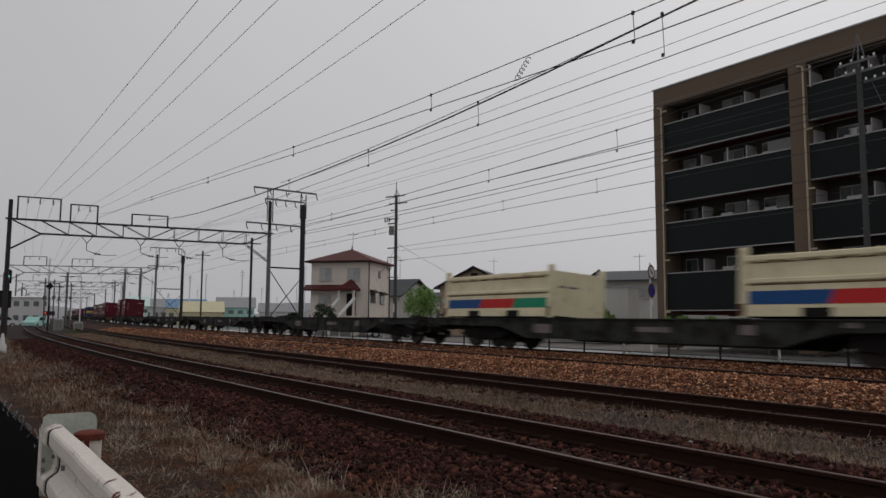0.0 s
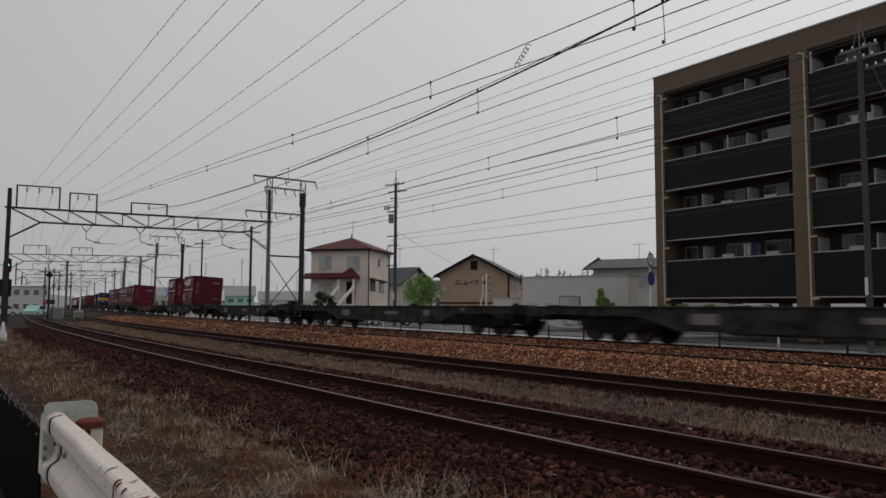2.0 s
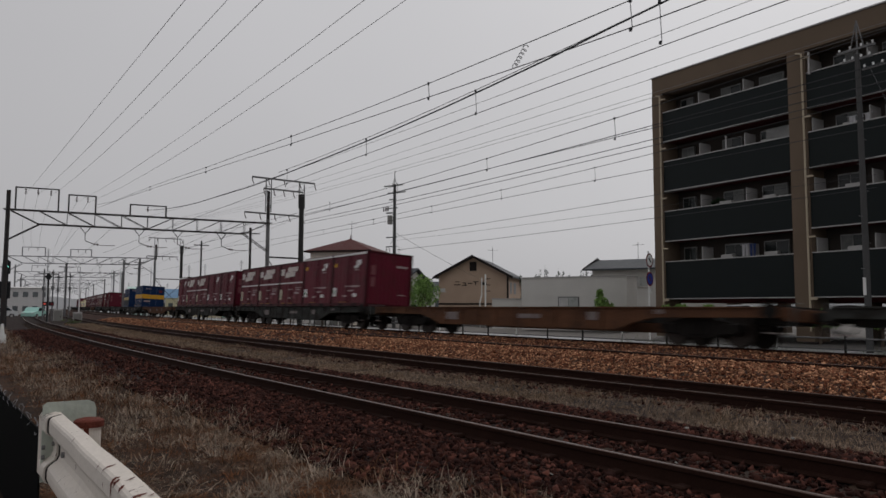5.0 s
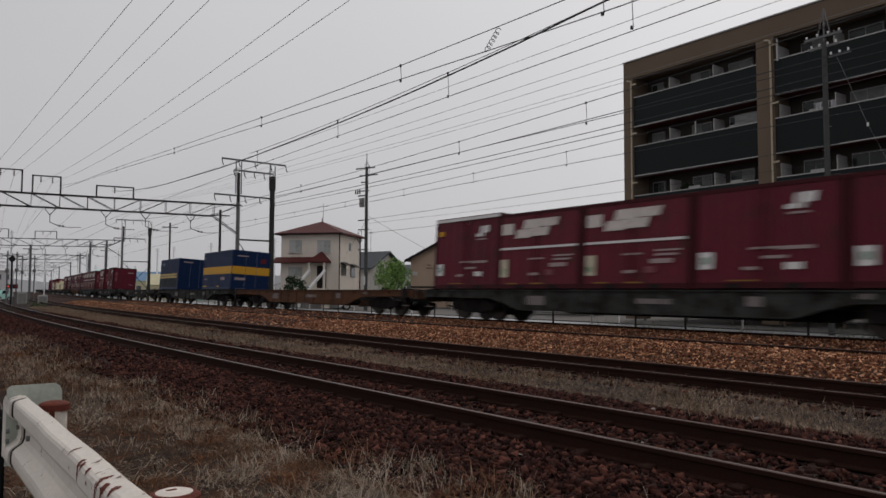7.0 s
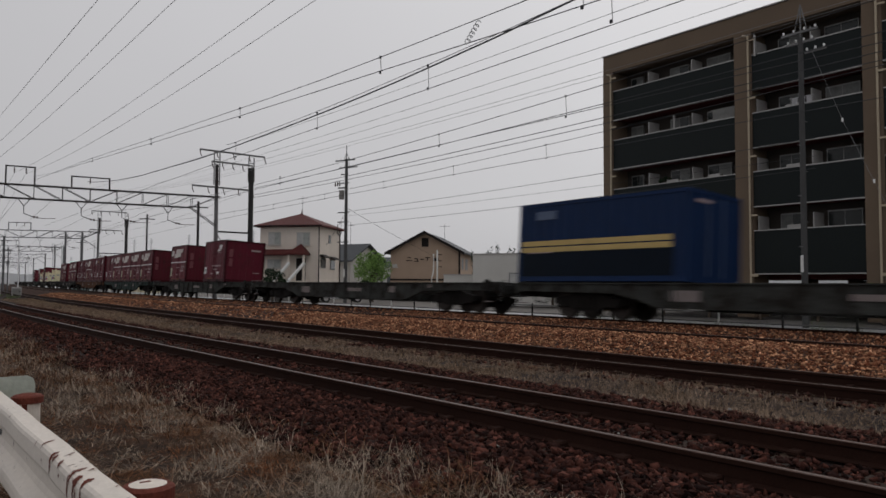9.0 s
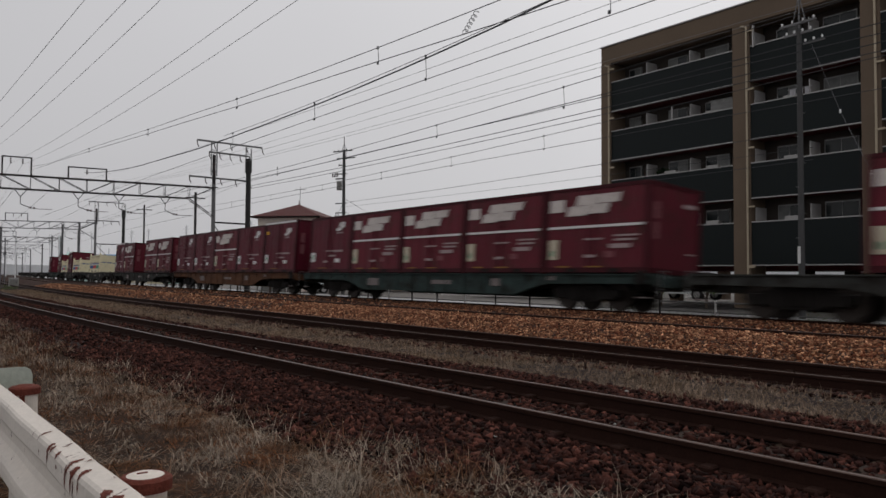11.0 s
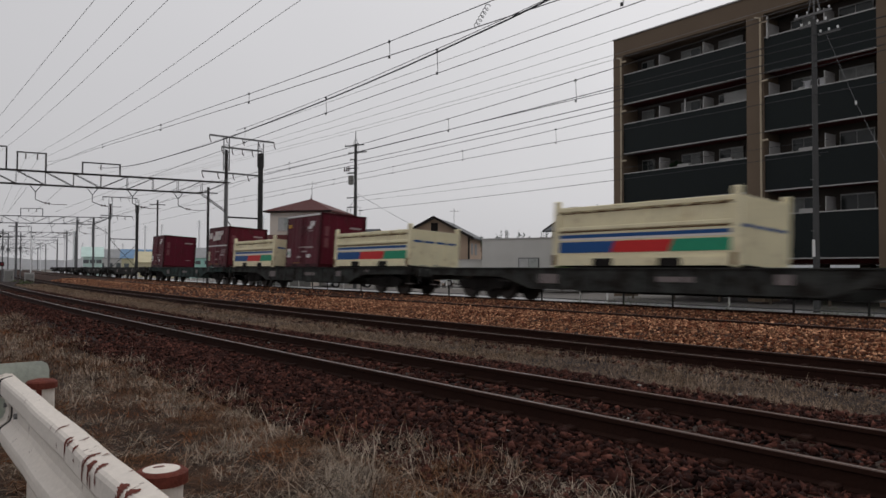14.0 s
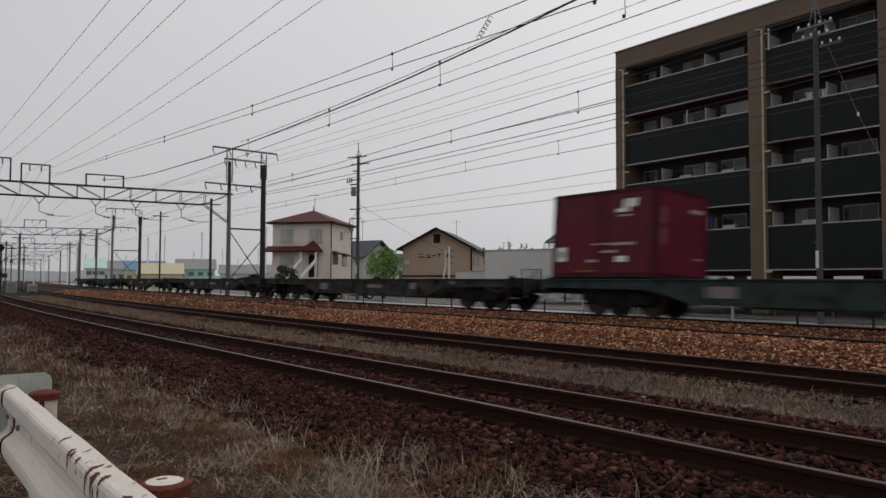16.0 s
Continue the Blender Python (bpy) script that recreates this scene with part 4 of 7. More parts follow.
# ---- the apartment block ----
def apartment():
    a = thing("apartment_building", "dark slate and brown five-storey apartment block with balconies", "building", pose(27.79, 17.96, 0, 0, 0, -57.13))
    B, top, right = -0.5, 14.35, 6.0
    pillars = ((-28.7, -28.0), (-20.3, -19.4), (-14.3, -13.5), (-5.6, -4.8), (right - 0.7, right))
    for x0, x1 in pillars:
        part("pillar", bx(x0, x1, 0, 1.3, B, 13.33), M["brown_wall"], a)
    part("roof_band", bx(-28.7, right, 0.003, 1.3, 13.333, top, bevel=0.02), M["brown_wall"], a, "brown tiled band under the roof")
    part("roof_capping", bx(-28.75, right + 0.05, -0.05, 12.0, top, top + 0.06), M["capping"], a)
    part("side_wall", bx(-28.69, -28.4, 1.3, 12.0, 1.55, top - 0.003), M["brown_wall"], a)
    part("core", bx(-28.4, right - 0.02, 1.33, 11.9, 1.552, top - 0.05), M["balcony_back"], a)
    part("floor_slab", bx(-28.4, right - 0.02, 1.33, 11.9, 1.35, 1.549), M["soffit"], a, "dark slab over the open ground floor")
    for x in (-28.4, -20.2, -14.2, -5.5, 4.0):
        for y in (6.0, 11.2):
            part("column", bx(x, x + 0.6, y, y + 0.6, B, 1.35), M["brown_wall"], a)
    # Added screen that blocks the bright far ground under the building.
    part("rear_wall", bx(-20.0, right - 0.1, 11.85, 11.99, B, 1.34), M["concrete"], a, "grey concrete screen added to hide bright ground behind the open floor")
    rnd = random.Random(5)
    for (p0, p1), (q0, q1) in zip(pillars, pillars[1:]):
        x0, x1 = p1 + 0.003, q0 - 0.003
        for k in range(4):
            zt = 3.63 + 2.85 * k
            zb = zt - (1.65 if k else 2.03)
            zl = zt + 1.2                                   # underside of the slab above
            part("parapet", bx(x0, x1, 0.06, 0.20, zb, zt), M["slate_panel"], a, "dark slate balcony parapet")
            part("parapet_capping", bx(x0, x1, 0.04, 0.22, zt, zt + 0.05), M["capping"], a)
            part("parapet_foot", bx(x0, x1, 0.03, 0.20, zb - 0.05, zb), M["capping"], a)
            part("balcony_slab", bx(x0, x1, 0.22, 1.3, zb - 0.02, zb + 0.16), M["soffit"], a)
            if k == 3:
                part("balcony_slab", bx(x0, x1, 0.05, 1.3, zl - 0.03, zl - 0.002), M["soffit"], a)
            wide = x1 - x0 > 6
            for f0, f1 in ((0.05, 0.16), (0.40, 0.56), (0.70, 0.88)) if wide else ((0.14, 0.37), (0.58, 0.88)):
                w0, w1 = x0 + (x1 - x0) * f0, x0 + (x1 - x0) * f1
                win = part("window", bx(w0, w1, 1.20, 1.328, zb + 0.25, zt + 0.86), M["sash_mid"], a)
                m0 = (w0 + w1) / 2
                for g0, g1, yy in ((w0 + 0.05, m0 - 0.02, 1.19), (m0 + 0.02, w1 - 0.05, 1.175)):
                    part("pane", bx(g0, g1, yy - 0.004, yy + 0.004, zb + 0.32, zt + 0.79), M["curtain_dim"] if rnd.random() < 0.3 else M["glass_dark"], win)
            for f in (0.30, 0.66) if wide else (0.02, 0.54):
                px = x0 + (x1 - x0) * f
                part("partition_board", bx(px - 0.02, px + 0.02, 0.28, 1.2, zb + 0.2, zt + 0.74), M["board"], a, "pale grey balcony partition board")
            for f in (0.47, 0.80) if wide else (0.34,):
                if rnd.random() < 0.6:
                    ac = x0 + (x1 - x0) * f
                    part("air_conditioner", bx(ac - 0.36, ac + 0.36, 0.55, 0.85, zt - 0.3, zt + 0.26, bevel=0.02), M["board"], a, "pale outdoor air conditioner unit")
            if wide and k == 2:
                part("hanging_pole", bx(x0 + 4.05, x0 + 4.11, 0.1, 0.16, zt - 0.1, zt + 0.78), M["capping"], a, "pale pole standing on the balcony")
    for x in (-28.08, -19.52, -13.68):
        bm = rod(bmesh.new(), (x, -0.07, 0.0), (x, -0.07, 13.15), 0.05, 10)
        rod(bm, (x, -0.07, 13.15), (x - 0.28, -0.07, 13.25), 0.05, 10)
        p = part("downpipe", bm, M["cream_pipe"], a, "cream drain downpipe")
        for k in range(5):
            part("pipe_outlet", bx(x - 0.03, x + 0.36, -0.11, -0.02, 1.5 + 2.85 * k - (0.0 if k else 0.05), 1.58 + 2.85 * k), M["cream_pipe"], p)
    part("hanging_pole", bx(-19.22, -19.14, -0.06, 0.02, 12.1, 13.15), M["capping"], a, "pale pole standing on the balcony")
    return a


apartment()
APT = pose(27.79, 17.96, 0, 0, 0, -57.13)


def laundry(x, z, n, width, material, label):
    ob = finish("laundry", bmesh.new(), material)
    bm = bmesh.new()
    rnd = random.Random(int(x * 10))
    for k in range(n):
        x0 = x + k * width * 1.25
        h = rnd.uniform(0.45, 0.8)
        vs = [[bm.verts.new((x0 + width * i / 4, 0.34 + 0.02 * math.sin(i * 2.1 + j), z - h * j / 3)) for i in range(5)] for j in range(4)]
        for j in range(3):
            for i in range(4):
                bm.faces.new((vs[j][i], vs[j + 1][i], vs[j + 1][i + 1], vs[j][i + 1]))
    rod(bm, (x - 0.1, 0.34, z + 0.01), (x + n * width * 1.25, 0.34, z + 0.01), 0.012, 6)
    bmesh.ops.solidify(bm, geom=bm.faces[:], thickness=0.01)
    bm.to_mesh(ob.data)
    bm.free()
    ob.matrix_basis = APT
    return tagged(ob, label, "laundry")


laundry(-23.3, 4.30, 2, 0.16, M["cloth_white"], "white washing hung on a balcony pole")
laundry(-22.85, 4.30, 2, 0.15, M["cloth_blue"], "dark blue washing hung on a balcony pole")
laundry(-21.75, 9.98, 1, 1.35, M["cloth_grey"], "pale grey sheet hung along a balcony")
laundry(-17.6, 9.75, 3, 0.28, M["cloth_white"], "white towels hung over a balcony")


def leaf_cloud(bm, rnd, centre, radii, count, size, flat=1.0):
    """Many small folded leaves in an uneven cloud."""
    for _ in range(count):
        while True:
            d = Vector((rnd.uniform(-1, 1), rnd.uniform(-1, 1), rnd.uniform(-1, 1)))
            if 0.15 < d.length < 1:
                break
        k = 0.75 + 0.35 * noise.noise(Vector(centre) + d * 1.7)
        p = Vector(centre) + Vector((d.x * radii[0], d.y * radii[1], d.z * radii[2])) * k
        s = size * rnd.uniform(0.6, 1.4)
        e = Euler((rnd.uniform(0, 6.3), rnd.uniform(0, 6.3), rnd.uniform(0, 6.3))).to_matrix()
        v = [bm.verts.new(p + e @ Vector(q) * s) for q in ((-1, 0, 0), (0, -0.45, 0.12), (1, 0, 0), (0, 0.45, 0.12))]
        bm.faces.new(v)


def plant(name, label, x, y, z, h, spread, material, seed, leaf=0.13, count=1400, blobs=6, low=0.48):
    rnd = random.Random(seed)
    t = thing(name, label, "tree" if name == "tree" else name, pose(x, y, z))
    bm = rod(bmesh.new(), (0, 0, 0), (0.06, 0.03, h * 0.5), 0.05 * h ** 0.6, 8, 0.03 * h ** 0.6)
    tips = []
    for k in range(blobs):
        a = k * 2.4 + rnd.uniform(-0.4, 0.4)
        r = spread * rnd.uniform(0.2, 0.72)
        tip = Vector((math.cos(a) * r, math.sin(a) * r, h * rnd.uniform(low, 0.86)))
        rod(bm, (0.03, 0.02, h * rnd.uniform(0.2, 0.45)), tip, 0.02 * h ** 0.6, 6, 0.008)
        tips.append(tip)
    part("trunk", bm, M["bark"], t)
    bm = bmesh.new()
    for tip in tips:
        leaf_cloud(bm, rnd, tip, (spread * 0.42, spread * 0.42, h * 0.16), count // blobs, leaf)
    tagged(part("crown", bm, material, t), kind="stuff")
    return t


for i, (x, h) in enumerate(((-25.3, 0.5), (-25.0, 0.45), (-24.7, 0.5), (-27.0, 0.7))):
    p = APT @ Vector((x, 0.7, 6.55 if i < 3 else 12.1))
    plant("potted_plant", "small dark green potted plant on a balcony", p.x, p.y, p.z - 0.75, 1.3, 0.35, M["leaf_dark"], 40 + i, 0.06, 200, 4)


# ---- houses ----
def window(parent, x0, x1, z0, z1, y=0.0, bars_=1, sash="sash_pale"):
    """A window on the wall plane y of a house, facing -y."""
    w = part("window", bx(x0, x1, y - 0.05, y + 0.02, z0, z1), M[sash], parent)
    n = bars_ + 1
    for k in range(n):
        a = x0 + 0.05 + (x1 - x0 - 0.1) * k / n
        b = x0 + 0.05 + (x1 - x0 - 0.1) * (k + 1) / n
        part("pane", bx(a + 0.015, b - 0.015, y - 0.062, y - 0.052, z0 + 0.06, z1 - 0.06), M["curtain_pale"] if k % 2 else M["curtain"], w)
    part("window_sill", bx(x0 - 0.06, x1 + 0.06, y - 0.11, y, z0 - 0.07, z0 - 0.003), M[sash], w)
    return w


def hip_roof(bm, x0, x1, y0, y1, z0, z1, cx=None, cy=None, thick=0.14):
    cx = (x0 + x1) / 2 if cx is None else cx
    cy = (y0 + y1) / 2 if cy is None else cy
    base = [bm.verts.new(p) for p in ((x0, y0, z0), (x1, y0, z0), (x1, y1, z0), (x0, y1, z0))]
    up = [bm.verts.new(p) for p in ((x0, y0, z0 + thick), (x1, y0, z0 + thick), (x1, y1, z0 + thick), (x0, y1, z0 + thick))]
    apex = bm.verts.new((cx, cy, z1))
    bm.faces.new(list(reversed(base)))
    for k in range(4):
        j = (k + 1) % 4
        bm.faces.new((base[k], base[j], up[j], up[k]))
        bm.faces.new((up[k], up[j], apex))
    return bm


def antenna(parent, x, y, z, h):
    bm = rod(bmesh.new(), (x, y, z), (x, y, z + h), 0.02, 6)
    rod(bm, (x - 0.5, y, z + h * 0.85), (x + 0.5, y, z + h * 0.85), 0.012, 5)
    for k in range(5):
        rod(bm, (x - 0.45 + 0.22 * k, y - 0.25, z + h * 0.85), (x - 0.45 + 0.22 * k, y + 0.25, z + h * 0.85), 0.008, 5)
    part("antenna", bm, M["pole_dark"], parent)


def white_house():
    """Raised two-storey house with a hipped dark red roof; its near corner is the origin, -y the front."""
    h = thing("house", "off-white two-storey house with dark red hip roof and entrance stairs", "house", pose(-6.6, 65.67, -0.5, 0, 0, -15))
    L, D, E = 5.55, 5.6, 6.55
    part("wall", bx(-L, 0, 0, D, 0, E), M["plaster"], h)
    part("plinth", bx(-L - 0.02, 0.02, -0.02, D, 0, 1.2), M["concrete"], h)
    r = part("roof", hip_roof(bmesh.new(), -L - 0.45, 0.45, -0.45, D + 0.45, E, E + 1.45), M["red_tile"], h)
    part("finial", rod(bmesh.new(), (-L / 2, D / 2, E + 1.35), (-L / 2, D / 2, E + 1.85), 0.07, 8, 0.02), M["red_tile"], r)
    antenna(r, -L / 2 + 0.1, D / 2, E + 1.4, 1.7)
    part("gutter", bx(-L - 0.5, 0.5, -0.52, -0.45, E + 0.02, E + 0.12), M["dark_trim"], h)
    window(h, -4.75, -3.55, 4.95, 6.1)
    window(h, -2.05, -0.8, 4.9, 6.05)
    window(h, -4.8, -3.5, 2.85, 3.65)
    bm = bmesh.new()
    prism(bm, [(-0.95, 4.0), (-0.95, 4.1), (0.0, 4.55), (0.0, 4.0)], -L - 0.5, -1.55)
    hip_roof(bm, -2.45, -0.75, -1.35, 0.1, 4.0, 5.05, cy=-0.1)
    part("porch_roof", bm, M["red_tile"], h)
    for x in (-2.35, -0.95):
        part("porch_post", bx(x - 0.09, x + 0.09, -1.2, -1.02, 1.7, 4.0), M["plaster"], h)
    part("porch_landing", bx(-2.5, -0.8, -1.3, 0, 0, 1.75), M["plaster"], h)
    part("entrance_door", bx(-2.05, -1.2, -0.06, 0.0, 1.75, 3.75), M["dark_trim"], h)
    for k in range(8):
        part("step", bx(-2.2 - 0.15 * k, -1.1 - 0.15 * k, -1.3 - 0.27 * (k + 1), -1.303 - 0.27 * k, 0, 1.55 - 0.19 * k), M["concrete"], h)
    for x in (-2.35, -0.95):
        bm = bmesh.new()
        line(bm, [(x + 0.1, -1.2, 3.3), (x, -1.35, 3.1), (x - 1.25, -3.3, 0.9), (x - 1.35, -3.45, 0.0)], 0.15, 8)
        part("stair_parapet", bm, M["white_steel"], h, "white stair side wall")
    part("downpipe", rod(bmesh.new(), (0.06, -0.06, 0.4), (0.06, -0.06, E), 0.05, 8), M["dark_trim"], h)
    part("downpipe", rod(bmesh.new(), (0.06, D - 0.1, 0.4), (0.06, D - 0.1, E), 0.05, 8), M["dark_trim"], h)
    for y0, y1, z0, z1, aw in ((2.5, 3.0, 5.2, 5.95, 0), (0.55, 1.75, 2.9, 3.8, 1), (3.0, 4.2, 2.8, 3.7, 1)):
        w = part("window", bx(-0.02, 0.05, y0, y1, z0, z1), M["sash"], h)
        part("pane", bx(0.05, 0.062, y0 + 0.05, y1 - 0.05, z0 + 0.06, z1 - 0.06), M["glass"], w)
        if aw:
            part("awning", prism(bmesh.new(), [(0.0, z1 + 0.1), (0.0, z1 + 0.32), (0.5, z1 + 0.06), (0.5, z1)], y0 - 0.15, y1 + 0.15, axis="y"), M["dark_trim"], h)
    return h


def gable_house(name, label, m, W, D, E, peak, wall, roof, eave=0.5, thick=0.16):
    """Gable end on -y, centred on x = 0."""
    h = thing(name, label, "house", m)
    k = (peak - E) / (W / 2)
    part("wall", prism(bmesh.new(), [(-W / 2, 0), (W / 2, 0), (W / 2, E), (0, peak), (-W / 2, E)], 0, D, axis="y"), wall, h)
    for s in (-1, 1):
        x1 = s * (W / 2 + eave)
        z1 = E - k * eave
        part("roof", prism(bmesh.new(), [(0, peak + 0.02), (0, peak + thick + 0.02), (x1, z1 + thick), (x1, z1 + 0.02)], -eave, D + eave, axis="y"), roof, h)
    return h


white_house()
gable_house("shed", "small shed with dark gable roof behind the apartment block", pose(21.4, 56.0, -0.5, 0, 0, -20), 3.0, 4.0, 1.7, 2.3, M["grey_wall"], M["grey_tile"], 0.3, 0.1)
tan = gable_house("house", "tan gabled house with dark roof edge and wall lettering", pose(3.0, 69.9, -0.5, 0, 0, -14), 6.7, 9.0, 4.6, 6.3, M["tan_siding"], M["grey_tile"])
part("fascia", prism(bmesh.new(), [(-3.85, 4.25), (0, 6.3), (3.85, 4.25), (3.85, 4.5), (0, 6.55), (-3.85, 4.5)], -0.56, -0.50, axis="y"), M["dark_trim"], tan)
part("wall_band", bx(-3.35, 3.35, -0.05, 0.02, 1.85, 2.0), M["dark_trim"], tan)
part("attic_vent", bx(-0.33, 0.33, -0.05, 0.02, 5.05, 5.9), M["dark_trim"], tan)
part("wall_corner", bx(3.22, 3.38, -0.05, 0.1, 0, 4.55), M["dark_trim"], tan)
antenna(tan, 1.35, 3.0, 5.6, 1.9)
window(tan, -3.2, -2.7, 3.1, 3.4, bars_=0)
for x0, x1, z0, z1 in ((-1.72, -1.34, 3.98, 4.05), (-1.84, -1.22, 3.70, 3.77), (-1.02, -0.72, 3.88, 3.95), (-0.78, -0.70, 3.66, 3.92), (-1.10, -0.60, 3.64, 3.71), (-0.48, -0.08, 3.82, 3.90), (0.04, 0.50, 3.98, 4.05), (0.20, 0.28, 3.70, 3.98), (0.75, 1.3, 3.70, 4.0)):
    part("wall_letter", bx(x0, x1, -0.05, 0.01, z0, z1), M["dark_trim"], tan)
for y0, y1 in ((1.0, 2.2), (3.4, 5.0)):
    part("window", bx(3.3, 3.37, y0, y1, 2.9, 4.0), M["sash"], tan)

store = thing("shed", "low flat-roofed pale grey storage building with one window", "building", pose(5.92, 54.68, -0.5, 0, 0, -33))
part("wall", bx(0, 8.0, 0, 2.2, 0, 3.72), M["grey_wall"], store)
part("parapet_capping", bx(-0.06, 8.06, -0.06, 2.26, 3.72, 3.80), M["capping"], store)
window(store, 2.95, 4.55, 1.45, 2.36, sash="sash")

grey_house = thing("house", "grey-tiled two-storey house behind the low storage building", "house", pose(12.2, 61.0, -0.85, 0, 0, -33))
part("wall", bx(0.3, 12, 0, 6, 0, 5.0), M["grey_wall"], grey_house)
part("roof", prism(bmesh.new(), [(-0.7, 4.95), (-0.7, 5.08), (2.6, 6.0), (6.7, 5.0), (6.7, 4.88), (2.6, 5.96)], -0.2, 12.5), M["grey_tile"], grey_house)
part("gable_board", prism(bmesh.new(), [(-0.75, 4.92), (-0.75, 5.12), (2.6, 6.2), (6.75, 5.04), (6.75, 4.86), (2.6, 5.94)], -0.27, -0.2), M["dark_trim"], grey_house)
window(grey_house, 3.55, 5.0, 3.6, 4.4)
window(grey_house, 3.0, 5.5, 0.8, 2.0)
antenna(grey_house, 3.4, 2.4, 5.8, 1.6)

back = gable_house("house", "dark-roofed house half hidden behind the green tree", pose(-2.9, 79, -0.5, 0, 0, 60), 6.0, 8.0, 4.0, 5.6, M["grey_wall"], M["grey_tile"])
antenna(back, 0, 2.0, 5.6, 2.6)

plant("tree", "leafy fresh green garden tree beside the tan house", -1.75, 62.0, -0.5, 4.5, 1.7, M["leaf_light"], 3, 0.085, 4600, 24, 0.26)
plant("shrub", "dark hedge under the garden tree", -1.9, 61.0, -0.5, 1.9, 1.6, M["leaf_dark"], 31, 0.09, 1600, 9, 0.3)
plant("shrub", "bright green climbing shrub at the storage wall", 10.75, 49.3, -0.5, 2.9, 0.8, M["leaf_light"], 8, 0.10, 1600, 8)
plant("tree", "dark clipped garden pine by the stairs", -9.75, 60.6, -0.5, 3.0, 1.55, M["leaf_dark"], 9, 0.10, 1500, 6, 0.3)
plant("shrub", "dark clipped shrub in front of the house", -12.4, 60.8, -0.5, 2.2, 1.3, M["leaf_dark"], 10, 0.10, 1300, 7, 0.3)
for i in range(8):
    plant("tree", "slender bare-topped garden tree behind the storage roof", 6.9 + i * 0.95 + 0.3 * (i % 2), 63.0 - 0.35 * i, -0.5, 4.9 + 0.45 * ((i * 7) % 4) / 3, 0.45, M["leaf_dark"], 60 + i, 0.07, 260, 7)
for i in range(10):
    p = APT @ Vector((-26 + i * 2.6, -1.6, -0.5))
    plant("shrub", "low green hedge shrub at the foot of the apartment block", p.x, p.y, p.z, 1.8, 0.9, M["leaf_light"], 80 + i, 0.09, 900, 6)


# ---- line side structures ----
def bearing(deg, dist):
    return -math.sin(radians(deg)) * dist, math.cos(radians(deg)) * dist


def pole_thing(name, label, category, s, off, top, r, material, base=-0.5, r2=None, group=""):
    t = thing(name, label, category, along(s, off, base), group=group)
    part("pole", rod(bmesh.new(), (0, 0, 0), (0, 0, top - base), r, 14, r2), material, t)
    return t


def beam_pose(a, b, z):
    """x from a to b, level, at height z."""
    d = b - a
    return pose(a.x, a.y, z, 0, 0, math.degrees(math.atan2(d.y, d.x))), d.length


